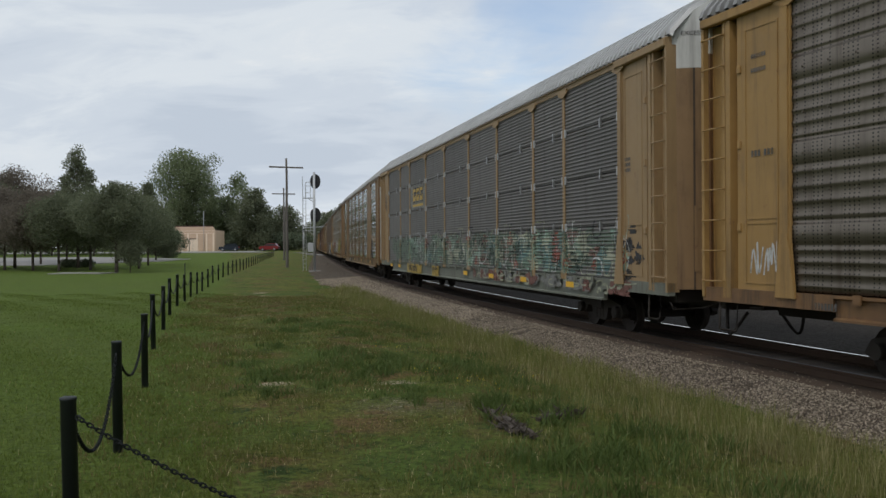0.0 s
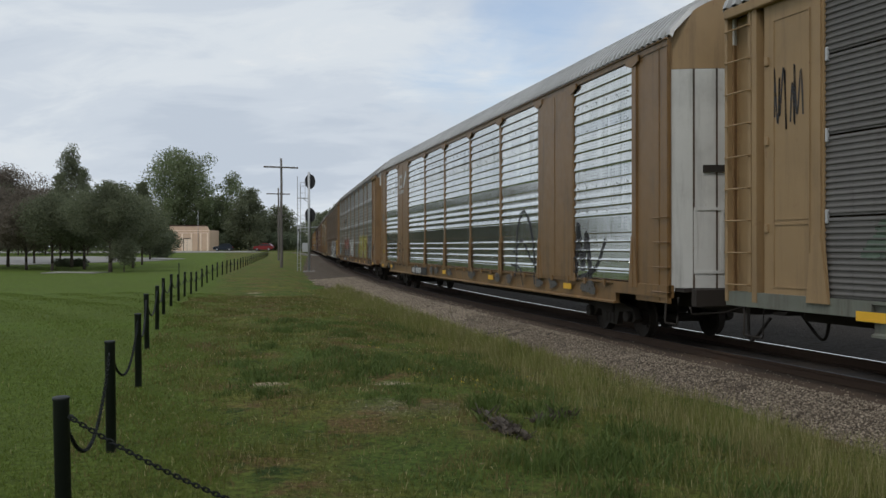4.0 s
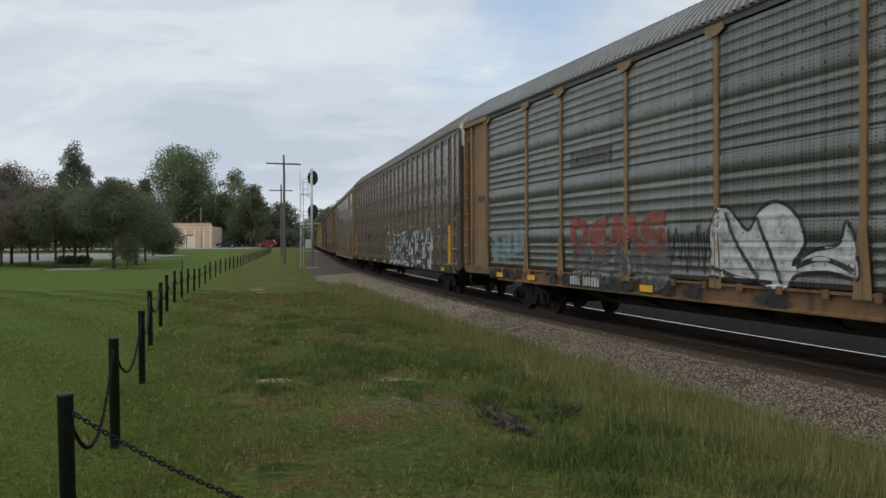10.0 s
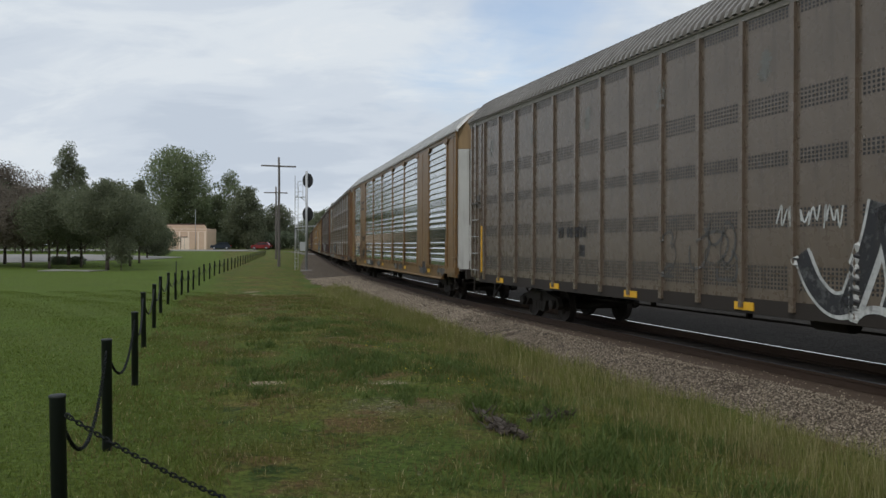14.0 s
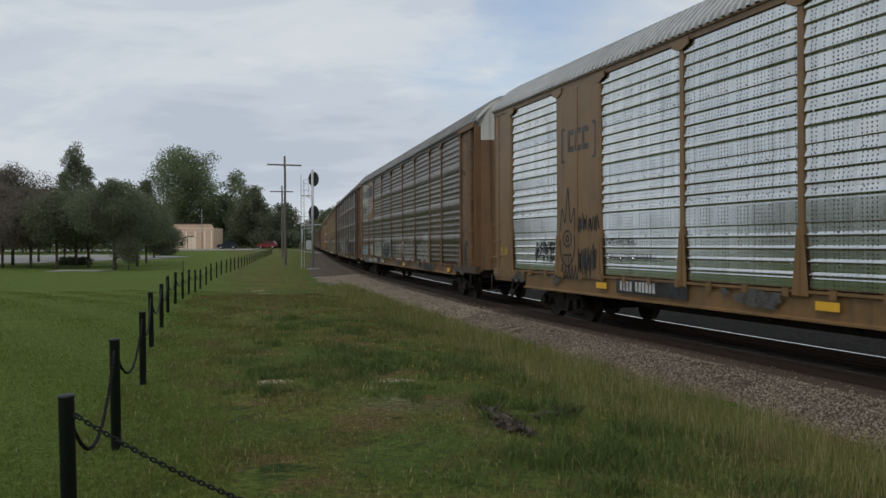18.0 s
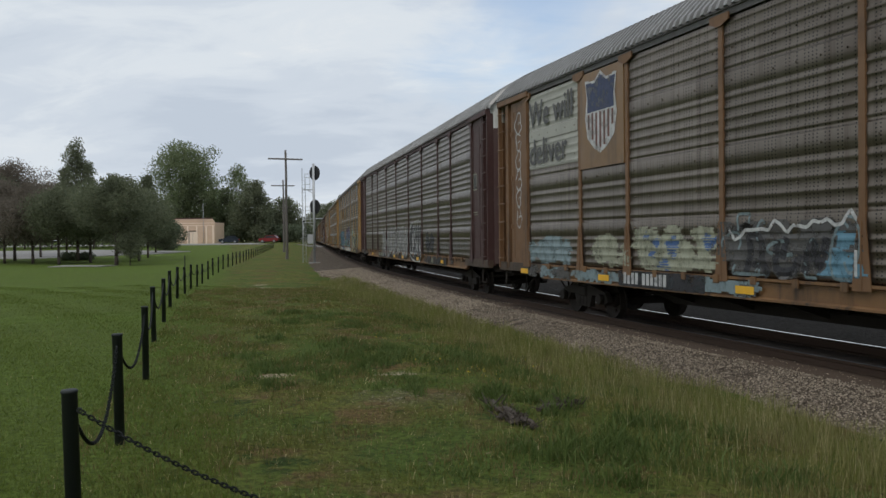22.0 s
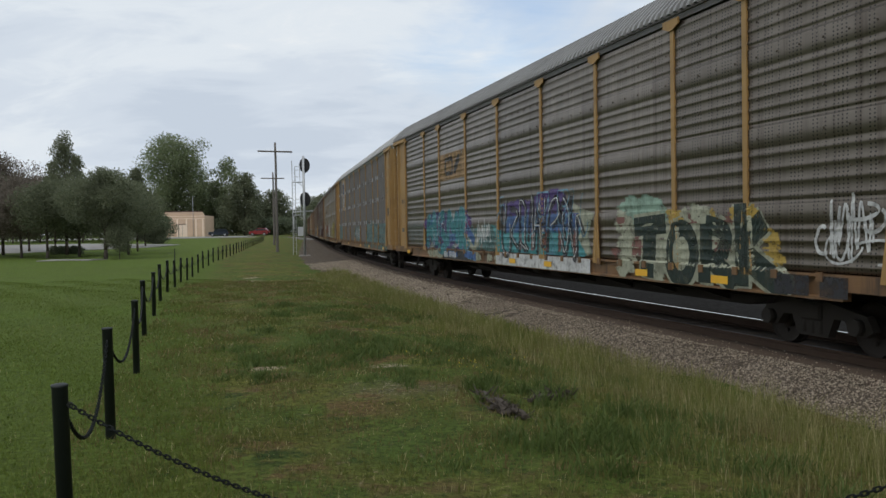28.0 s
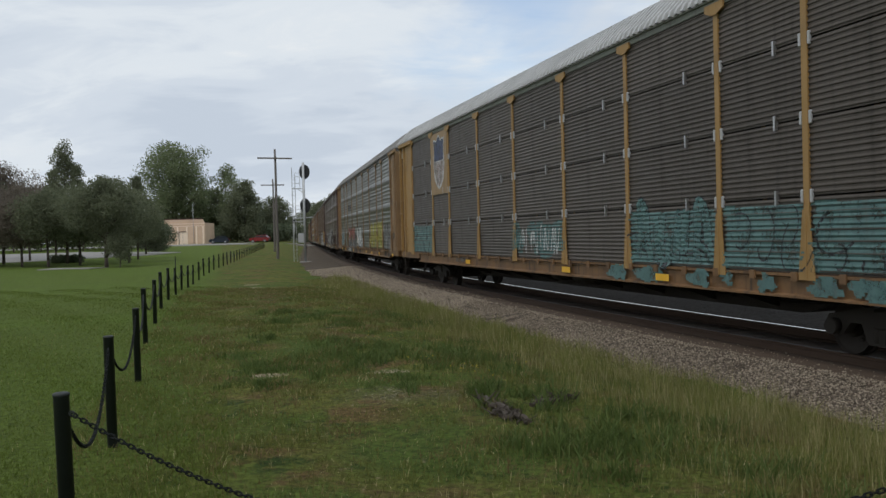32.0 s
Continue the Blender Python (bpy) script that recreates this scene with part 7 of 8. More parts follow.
# ---- road, yard and their edges ----
def slab(name, outline, up, label, kind_word, step=6.0):
    """A paved patch that lies on the land, 5 cm proud, with a real edge."""
    xs, ys = [p[0] for p in outline], [p[1] for p in outline]
    bm = bmesh.new()
    vs = [bm.verts.new((x, y, 0)) for x, y in outline]
    bm.faces.new(vs)
    x0, x1, y0, y1 = min(xs), max(xs), min(ys), max(ys)
    for k in range(1, int((y1 - y0) / step) + 1):
        bmesh.ops.bisect_plane(bm, geom=bm.verts[:] + bm.edges[:] + bm.faces[:], plane_co=(0, y0 + k * step, 0), plane_no=(0, 1, 0))
    for k in range(1, int((x1 - x0) / (step * 2)) + 1):
        bmesh.ops.bisect_plane(bm, geom=bm.verts[:] + bm.edges[:] + bm.faces[:], plane_co=(x0 + k * step * 2, 0, 0), plane_no=(1, 0, 0))
    e = bmesh.ops.extrude_face_region(bm, geom=bm.faces[:])
    low = [v for v in e["geom"] if isinstance(v, bmesh.types.BMVert)]
    hv = ground_height(np.array([v.co.x for v in bm.verts]), np.array([v.co.y for v in bm.verts]))
    lowset = set(low)
    for v, h in zip(bm.verts, hv):
        v.co.z = float(h) + (up if v not in lowset else -0.4)
    bmesh.ops.recalc_face_normals(bm, faces=bm.faces[:])
    me = bpy.data.meshes.new(name)
    bm.to_mesh(me)
    bm.free()
    me.materials.append(CONCRETE)
    tagged(new(name, me), label, kind_word, kind="structure")


slab("road", [(-150, 180), (-24, 180), (-24, 201), (-150, 201)], 0.08, "pale concrete road apron before the building", "road")
slab("pavement", [(-130, 96), (-44, 92), (-36, 108), (-37, 126), (-60, 150), (-130, 150)], 0.07, "pale concrete car park among the trees", "pavement")
slab("pavement_pad", [(-29.5, 64), (-25.6, 64), (-25.2, 66.6), (-29.5, 66.6)], 0.06, "small concrete pad in the lawn", "pavement", 2.0)


# ---- the building across the lawn ----
def build_house():
    z = ground_at(-59.7, 203) - 0.1
    h = thing("flat_roofed_building", "single-storey peach stucco building with a flat dark roof", "building", pose(-60.4, 202.5, z, 0, 0, 3))
    W, D, H = 6.6, 5.5, 6.0
    out = bmesh.new()
    box(out, -W, W - 1.2, 0.0, 0.3, 0, 0.01)
    out.free()
    # front wall with the doorway through it
    front = [(-W, 0), (0.55, 0), (0.55, 3.1), (2.3, 3.1), (2.3, 0), (W, 0), (W, H - 0.9), (W - 0.5, H), (-W, H)]
    bm = prism(bmesh.new(), front, 0.0, 0.35)
    part("front_wall", bm, PEACH_WALL, h)
    part("side_wall", boxed(W - 0.35, W, 0.36, D * 2, 0, H - 0.9), PEACH_WALL, h)
    part("side_wall", boxed(-W, -W + 0.35, 0.36, D * 2, 0, H - 0.9), PEACH_WALL, h)
    part("back_wall", boxed(-W + 0.36, W - 0.36, D * 2 - 0.35, D * 2, 0, H - 0.9), PEACH_WALL, h)
    part("roof", boxed(-W + 0.05, W - 0.05, 0.36, D * 2 - 0.36, H - 1.0, H - 0.8), ROOF_FELT, h)
    part("coping", boxed(-W - 0.1, W - 0.5, -0.1, 0.45, H + 0.005, H + 0.18), ROOF_FELT, h, "dark red parapet coping")
    for zz in (4.35, 4.9):
        part("cornice", boxed(-W - 0.02, W + 0.02, -0.09, -0.004, zz, zz + 0.12), PEACH_TRIM, h)
    for xx in (-5.6, -3.4, -1.2, 0.3, 2.4, 4.6, 6.2):
        part("pilaster", boxed(xx - 0.16, xx + 0.16, -0.07, -0.004, 0.0, 4.33), PEACH_TRIM, h)
    door = part("door", boxed(0.62, 2.23, 0.10, 0.18, 0.0, 3.0), PEACH_TRIM, h, "pale panelled double door")
    part("door_frame", box(box(boxed(0.50, 0.60, -0.05, 0.3, 0, 3.2), 2.25, 2.35, -0.05, 0.3, 0, 3.2), 0.5, 2.35, -0.05, 0.3, 3.08, 3.2), BROWN, h)
    part("door_leaf_joint", boxed(1.40, 1.44, 0.085, 0.098, 0.05, 2.95), BROWN, door)
    for xx in (-0.9, -4.5):
        w = part("window", boxed(xx - 0.45, xx + 0.45, -0.03, -0.006, 0.9, 1.7), GLASS_DARK, h)
        part("window_frame", box(box(boxed(xx - 0.5, xx + 0.5, -0.06, -0.032, 1.7, 1.78), xx - 0.5, xx + 0.5, -0.06, -0.032, 0.82, 0.9), xx - 0.5, xx - 0.45, -0.06, -0.032, 0.9, 1.7), PEACH_TRIM, w)
    mast = part("flag_mast", rodded((4.0, -0.2, 0), (4.0, -0.2, 9.6), 0.05, 8), SIGNAL_GREY, h)


build_house()


# ---- parked vehicles ----
def build_suv(x, y, turn, paint_mat, label):
    z = ground_at(x, y) + 0.08
    c = thing("parked_suv", label, "car", pose(x, y, z, 0, 0, turn))
    body = [(-2.25, 0.42), (-2.3, 0.75), (-2.15, 1.02), (-1.2, 1.10), (1.1, 1.12), (2.1, 1.05), (2.28, 0.95), (2.3, 0.45), (1.75, 0.30), (-1.75, 0.30)]
    bm = prism(bmesh.new(), body, -0.9, 0.9)
    bmesh.ops.bevel(bm, geom=bm.edges[:], offset=0.05, segments=2, affect="EDGES")
    part("body", bm, paint_mat, c)
    cab = [(-1.15, 1.10), (-0.55, 1.62), (-0.2, 1.70), (1.5, 1.70), (2.1, 1.08)]
    bm = prism(bmesh.new(), cab, -0.78, 0.78)
    bmesh.ops.bevel(bm, geom=bm.edges[:], offset=0.06, segments=2, affect="EDGES")
    part("cabin", bm, paint_mat, c)
    for s in (-1, 1):
        for o in ([(-0.95, 1.16), (-0.48, 1.56), (0.1, 1.60), (0.1, 1.16)], [(0.2, 1.16), (0.2, 1.60), (1.05, 1.60), (1.05, 1.16)], [(1.15, 1.16), (1.15, 1.60), (1.45, 1.58), (1.85, 1.16)]):
            part("side_window", prism(bmesh.new(), o, s * 0.775, s * 0.79), GLASS_DARK, c)
    part("windscreen", prism(bmesh.new(), [(-1.17, 1.13), (-0.59, 1.60), (-0.62, 1.62), (-1.20, 1.15)], -0.68, 0.68), GLASS_DARK, c)
    for wx in (-1.4, 1.4):
        for s in (-1, 1):
            tyre = part("tyre", rodded((wx, s * 0.70, 0.36), (wx, s * 0.93, 0.36), 0.36, 20), RUBBER, c)
            part("rim", rodded((wx, s * 0.92, 0.36), (wx, s * 0.945, 0.36), 0.22, 16), ALLOY, tyre)
    for s in (-1, 1):
        part("headlight", boxed(-2.31, -2.2, s * 0.62 - 0.18, s * 0.62 + 0.18, 0.78, 0.92, bevel=0.03), ALLOY, c)
        part("tail_light", boxed(2.2, 2.31, s * 0.76 - 0.09, s * 0.76 + 0.09, 0.75, 1.0, bevel=0.02), LAMP_RED, c)
        part("roof_rail", boxed(-0.2, 1.4, s * 0.62 - 0.02, s * 0.62 + 0.02, 1.70, 1.75), SIGNAL_BLACK, c)
    part("bumper", boxed(-2.36, -2.25, -0.82, 0.82, 0.4, 0.62, bevel=0.03), SIGNAL_BLACK, c)
    part("bumper", boxed(2.25, 2.36, -0.82, 0.82, 0.4, 0.62, bevel=0.03), SIGNAL_BLACK, c)


build_suv(-49.8, 200, 8, BLUE_PAINT, "dark blue station wagon parked before the building")
build_suv(-40.4, 200, -6, RED_PAINT, "red sport utility car parked on the concrete")


# ---- trees and hedges ----
def leaf_cloud(centres, radii, n, size, rng, squash=0.8):
    """Leaf cards scattered through clumps: corner points and faces."""
    centres, radii = np.asarray(centres, float), np.asarray(radii, float)
    pick = rng.choice(len(centres), n, p=radii ** 2 / (radii ** 2).sum())
    d = rng.normal(size=(n, 3))
    d /= np.linalg.norm(d, axis=1)[:, None]
    r = radii[pick] * rng.uniform(0.2, 1.08, n) ** 0.7
    p = centres[pick] + d * r[:, None] * np.array((1, 1, squash))
    u = rng.normal(size=(n, 3))
    u /= np.linalg.norm(u, axis=1)[:, None]
    w = np.cross(u, rng.normal(size=(n, 3)))
    w /= np.linalg.norm(w, axis=1)[:, None]
    s = size * rng.uniform(0.6, 1.3, n)[:, None]
    v = np.stack([p - u * s * 0.5, p + w * s * 0.32, p + u * s * 0.5, p - w * s * 0.32], 1).reshape(-1, 3)
    return v.tolist(), np.arange(4 * n).reshape(n, 4).tolist()


def build_tree(name, label, px, d, top, width, low, leaf, seed, n=5000, size=0.34, trunk=0.16, limbs=16, cone=0.0, gap=0.0):
    """px, d: bearing and distance; top: height of the crown's tip; low: height of its foot."""
    rng = np.random.default_rng(seed)
    x, y = (px - 784) / 1520 * d, d
    z = ground_at(x, y)
    t = thing(name, label, "tree", pose(x, y, z))
    h = top - z
    bm = bmesh.new()
    bend = rng.normal(scale=0.12, size=2)
    trunk_pts = [(bend[0] * k * k, bend[1] * k * k, -0.2 + (h * 0.8 + 0.2) * k) for k in np.linspace(0, 1, 7)]
    for a, b, k in zip(trunk_pts, trunk_pts[1:], range(6)):
        rod(bm, a, b, trunk * (1 - 0.14 * k), 9, trunk * (1 - 0.14 * (k + 1)))
    centres, radii = [], []
    for i in range(limbs):
        f = (i + 0.5) / limbs
        hz = low + (h - low) * f
        base_z = max(0.5, min(h * 0.75, hz - 0.25 * width * rng.uniform(0.5, 1)))
        shape = (1 - f * 0.92) if cone >= 1 else (1 - f * 0.8) * (0.7 + 0.6 * rng.random()) if cone else math.sin(math.pi * min(0.97, 0.16 + 0.80 * f)) ** 0.8
        if gap > 0.7 and not cone:
            shape = math.sin(math.pi * min(0.97, 0.18 + 0.58 * f)) ** 0.8
        reach = width * 0.5 * shape * rng.uniform(0.45, 0.95)
        a = i * 2.4 + rng.uniform(-0.5, 0.5)
        tip = (reach * math.cos(a), reach * math.sin(a), hz)
        rod(bm, (0, 0, base_z), tip, trunk * 0.35 * (1 - 0.5 * f), 5, trunk * 0.08)
        centres.append(tip)
        radii.append(width * (0.09 + 0.17 * shape) * rng.uniform(0.7, 1.2) * (1 - gap * 0.4))
        if rng.random() < 0.6:
            centres.append((tip[0] * 0.4, tip[1] * 0.4, hz + rng.uniform(-0.3, 0.5)))
            radii.append(width * (0.09 + 0.12 * shape))
    part("trunk", bm, BARK, t, "bare trunk and limbs")
    near = d < 120
    v, f = leaf_cloud(centres, radii, int(n * (2.6 if near else 1.8)), size * (0.68 if near else 0.82), rng)
    part("crown", raw_mesh("crown", v, f, leaf), None, t, "uneven leafy crown")


TREES = (
    ("tree", "dark green maple with a thick trunk on the lawn", 206, 68, 6.6, 5.6, 2.9, LEAF_A, 1, 8000, 0.24, 0.17, 24),
    ("tree", "tall loose dark green tree above its neighbours", 138, 82, 10.9, 6.8, 3.0, LEAF_A, 2, 7000, 0.24, 0.16, 40, 0.5, 0.9),
    ("tree", "broad reddish-brown leaved tree", 26, 86, 9.2, 8.4, 3.2, LEAF_C, 3, 11000, 0.26, 0.17, 28),
    ("tree", "rounded dark green lawn tree", 104, 72, 5.8, 5.4, 2.8, LEAF_A, 4, 8000, 0.24, 0.13, 22),
    ("tree", "narrow conical dark tree on the lawn", 262, 92, 8.4, 5.0, 2.8, LEAF_A, 5, 8000, 0.24, 0.12, 30, 1.0),
    ("tree", "young lawn tree with a thin trunk", 230, 67, 2.6, 2.4, 0.7, LEAF_A, 6, 2200, 0.18, 0.05),
    ("tree", "dark rounded evergreen beside the building", 292, 140, 5.4, 5.6, 0.2, LEAF_D, 7, 7000, 0.30, 0.14, 20),
    ("tree", "reddish-green tree behind the car park", 72, 97, 8.0, 7.3, 3.0, LEAF_C, 8, 8000, 0.28, 0.14, 24),
    ("tree", "dark green tree with bare upper twigs behind the car park", 210, 112, 10.0, 6.8, 3.0, LEAF_A, 9, 6500, 0.28, 0.15, 26, 0.3, 0.4),
    ("tree", "reddish-brown leaved tree behind the car park", -4, 108, 10.2, 8.5, 3.2, LEAF_C, 10, 8000, 0.32, 0.16, 22),
    ("tree", "dark green tree at the lawn's edge", -52, 80, 9.0, 7.5, 1.5, LEAF_A, 11, 6000, 0.32, 0.16),
    ("tree", "dark green tree behind the car park", 232, 165, 9.4, 9.5, 3.0, LEAF_A, 12, 7000, 0.34, 0.15, 22),
    ("tree", "dark green tree behind the car park", 166, 160, 10.8, 10.5, 3.0, LEAF_A, 13, 8000, 0.34, 0.15, 22),
    ("tree", "dark green tree behind the car park", 250, 168, 8.6, 8.0, 2.4, LEAF_A, 23, 6000, 0.36, 0.15, 20),
    ("tree", "dark green tree behind the car park", 92, 165, 11.8, 10.5, 3.0, LEAF_A, 24, 7000, 0.36, 0.15, 22),
    ("tree", "dark green tree beyond the lawn", 276, 118, 6.0, 5.6, 1.2, LEAF_A, 26, 6000, 0.32, 0.14, 20),
    ("tree", "slender dark green tree with loose boughs", 118, 86, 8.9, 4.2, 2.6, LEAF_A, 27, 4200, 0.24, 0.11, 24, 0.5, 0.5),
    ("tree", "slender dark green tree with loose boughs", 161, 86, 9.3, 4.4, 2.6, LEAF_A, 28, 4200, 0.24, 0.11, 24, 0.5, 0.5),
    ("tree", "reddish-green tree behind the car park", 44, 162, 12.4, 10.5, 3.0, LEAF_C, 25, 7000, 0.36, 0.15, 22),
    ("tree", "rounded dark green lawn tree with a low crown", 160, 76, 6.3, 6.4, 2.5, LEAF_A, 51, 8000, 0.24, 0.13, 24),
    ("tree", "reddish-green rounded lawn tree", 58, 74, 6.2, 6.6, 2.5, LEAF_C, 52, 8000, 0.24, 0.13, 24),
    ("tree", "dark reddish lawn tree with a low crown", 8, 77, 6.8, 6.8, 2.5, LEAF_C, 53, 8000, 0.24, 0.13, 24),
    ("tree", "dark green lawn tree with a low crown", 246, 80, 6.2, 6.0, 2.5, LEAF_A, 54, 7000, 0.24, 0.13, 24),
    ("tree", "tall spreading cottonwood with an open green crown", 330, 228, 25.6, 21.0, 5.0, LEAF_B, 14, 17000, 0.6, 0.45, 52, 0.0, 0.75),
    ("tree", "thin-crowned pale green tree", 420, 232, 21.0, 12.0, 5.0, LEAF_B, 15, 3200, 0.6, 0.3, 22, 0.0, 0.6),
    ("tree", "dark green tree behind the building", 452, 222, 16.0, 12.0, 1.0, LEAF_A, 16, 8000, 0.6, 0.3, 22),
    ("tree", "dark green rounded tree near the crossing", 502, 236, 12.4, 11.5, 0.3, LEAF_A, 17, 7000, 0.6, 0.3, 22),
    ("tree", "dark green tree behind the building", 392, 240, 15.0, 15.0, 1.0, LEAF_A, 18, 8000, 0.65, 0.3, 22),
    ("tree", "dark green tree behind the building", 268, 245, 14.0, 15.0, 1.0, LEAF_A, 19, 8000, 0.65, 0.3, 22),
    ("tree", "distant dark green tree beside the line", 586, 300, 14.0, 12.0, 0.5, LEAF_A, 20, 6000, 0.7, 0.3, 20),
    ("tree", "distant dark green tree beside the line", 606, 330, 17.5, 13.0, 0.5, LEAF_A, 21, 6000, 0.7, 0.3, 20),
    ("tree", "distant dark green tree beside the line", 562, 330, 11.5, 13.0, 0.5, LEAF_A, 22, 6000, 0.7, 0.3, 20),
)
for row in TREES:
    build_tree(*row)


def build_hedge(name, label, spots, leaf, n, size, seed, kind=""):
    rng = np.random.default_rng(seed)
    centres = [(x, y, ground_at(x, y) + h * 0.5) for x, y, r, h in spots]
    v, f = leaf_cloud(centres, [r for x, y, r, h in spots], n, size, rng, 0.75)
    tagged(new(name, raw_mesh(name, v, f, leaf)), label, name, kind=kind)


rng_spots = np.random.default_rng(5)
build_hedge("hedge", "low dark clipped shrubs at the car park", [((px - 784) / 1520 * 84, 84 + rng_spots.uniform(-0.5, 0.5), 0.62, 0.75) for px in range(112, 166, 7)], LEAF_D, 5000, 0.14, 31)
build_hedge("car_park_hedge", "dark green thicket closing the car park", [((px - 784) / 1520 * 172, 172 + rng_spots.uniform(-3, 3), rng_spots.uniform(2.4, 3.6), rng_spots.uniform(3.5, 6)) for px in range(-70, 262, 9)], LEAF_A, 11000, 0.45, 36, "stuff")
build_hedge("far_woods", "dark green woods closing the distance", [((px - 784) / 1520 * 258, 258 + rng_spots.uniform(-8, 8), rng_spots.uniform(4.5, 7.5), 8.5) for px in range(-260, 545, 14)], LEAF_A, 16000, 1.1, 32, "stuff")
build_hedge("roadside_hedge", "dark green hedge behind the parked cars", [((px - 784) / 1520 * 226, 226 + rng_spots.uniform(-3, 3), 3.0, 5.0) for px in range(396, 540, 10)], LEAF_D, 9000, 0.55, 33)
# this ring stays out of view, added to darken reflections in the metal sides
build_hedge("lawn_woods", "unseen woods added so the car sides reflect a dark treeline", [(-95 * math.cos(a), 10 + 95 * math.sin(a), rng_spots.uniform(5, 7.5), rng_spots.uniform(8, 12)) for a in np.linspace(-1.9, 0.62, 34)], LEAF_A, 12000, 1.3, 35, "stuff")
build_hedge("trackside_woods", "dark woods beyond the far side of the line", [(rng_spots.uniform(60, 90) + k * 3, -80 + k * 14, rng_spots.uniform(5, 8), 9) for k in range(30)], LEAF_A, 8000, 1.5, 34, "stuff")


# ---- crossing signal far down the line ----
def build_crossing_signal(px, d):
    x = (px - 784) / 1520 * d
    c = thing("crossing_signal", "grey road crossing signal with flashing lamp heads", "crossing signal", pose(x, d, ground_at(x, d)))
    part("mast", rodded((0, 0, 0), (0, 0, 6.2), 0.12, 8), SIGNAL_GREY, c)
    part("arm", rodded((0, 0, 5.8), (4.6, 0, 6.0), 0.10, 8), SIGNAL_GREY, c)
    for xx in (0.0, 2.6, 4.2):
        part("lamp_head", rodded((xx, -0.3, 5.2), (xx, 0.1, 5.2), 0.32, 12), SIGNAL_BLACK, c)
    part("control_box", boxed(0.8, 2.4, 0.4, 1.6, 0, 2.2, bevel=0.03), SIGNAL_GREY, c)


build_crossing_signal(538, 205)
sign = thing("marker_stake", "thin dark stake standing in the lawn", "stake", pose((327 - 784) / 1520 * 52, 52, ground_at((327 - 784) / 1520 * 52, 52)))
part("rod", rodded((0, 0, -0.2), (0, 0, 1.0), 0.03, 6), POST_BLACK, sign)


# ---- debris in the rough grass ----
def build_debris(x, y, length, turn, seed, label):
    rng = np.random.default_rng(seed)
    z = ground_at(x, y)
    g = thing("charred_branch", label, "branch", pose(x, y, z, 0, 0, turn))
    pts = [(-length / 2 + length * k / 6, 0.03 * math.sin(k * 1.7), 0.03 + 0.03 * math.sin(k * 1.1) ** 2) for k in range(7)]
    part("stem", tube(bmesh.new(), pts, 0.030, 7), CHAR, g)
    for i in range(26):
        a, b = rng.uniform(-length / 2, length / 2), rng.uniform(0, math.tau)
        r = rng.uniform(0.07, 0.24)
        part("twig", rodded((a, rng.uniform(-0.08, 0.08), 0.02), (a + r * math.cos(b), r * 0.6 * math.sin(b), 0.03 + r * rng.uniform(0.1, 0.6)), 0.009, 5, r2=0.004), CHAR, g)
    v, f = leaf_cloud([(q, 0, 0.04) for q in (-length * 0.3, 0.0, length * 0.3)], [0.12, 0.15, 0.12], 60, 0.04, rng, 0.5)
    part("dead_leaves", raw_mesh("dead_leaves", v, f, CHAR), None, g, "blackened dead leaves")


build_debris(0.56, 8.62, 0.85, -72, 41, "dark charred branch lying in the weeds")
build_debris(0.68, 8.05, 0.55, -58, 43, "dark charred branch with broken twigs in the weeds")
build_debris(1.2, 9.0, 0.62, 40, 42, "dark charred branch half hidden by grass")


# ---- sleepers, ballast stones, grass ----
def make_tie():
    return boxed(-0.115, 0.115, -1.3, 1.3, -0.36, -0.178, bevel=0.012)


for i in range(230):
    s = -8 + i * 0.5
    x, y, th = track(s)
    link("sleeper", shared("sleeper", make_tie, TIE_WOOD), line, pose(x, y, random.uniform(-0.008, 0.004), 0, 0, math.degrees(th) + 90 + random.uniform(-1, 1)))


def scatter_stones():
    rng = np.random.default_rng(71)
    n = 88000
    s = 4 + 52 * rng.random(n) ** 1.5
    w = bed_width(s)
    d = np.where(rng.random(n) < 0.975, 1.45 + (w - 1.2) * rng.random(n) ** 0.85, rng.uniform(0.9, 1.6, n))
    knee = 1.62 + 0.12 * np.sin(s * 1.3)
    shift = np.where(d < knee, -0.13, np.where(d < w, -0.14 - 0.18 * (d - knee) / (w - knee), -0.32 - (d - w) / 3.0))
    cx, cy, th = np.interp(s, _s, _px), np.interp(s, _s, _py), np.interp(s, _s, _th)
    x, y = cx - np.cos(th) * d, cy - np.sin(th) * d
    r = rng.uniform(0.006, 0.019, n) * np.where(s > 25, 1.5, 1.0)
    oct_ = np.array(((1, 0, 0), (0, 1, 0), (-1, 0, 0), (0, -1, 0), (0, 0, 1), (0, 0, -1)), float)
    v = oct_[None] * rng.uniform(0.6, 1.25, (n, 6, 1))
    a = rng.uniform(0, math.tau, n)
    ca, sa = np.cos(a)[:, None], np.sin(a)[:, None]
    v = np.stack([v[..., 0] * ca - v[..., 1] * sa, v[..., 0] * sa + v[..., 1] * ca, v[..., 2] * 0.75 + 0.25 * v[..., 0]], -1)
    v = v * r[:, None, None] + np.stack([x, y, shift + r * 0.35], -1)[:, None]
    f = np.array(((0, 1, 4), (1, 2, 4), (2, 3, 4), (3, 0, 4), (1, 0, 5), (2, 1, 5), (3, 2, 5), (0, 3, 5)))
    faces = (np.arange(n)[:, None, None] * 6 + f[None]).reshape(-1, 3)
    tagged(new("ballast_stones", raw_mesh("ballast_stones", v.reshape(-1, 3).tolist(), faces.tolist(), STONE)), "loose crushed grey and brown ballast stones", "ballast", kind="stuff")


scatter_stones()


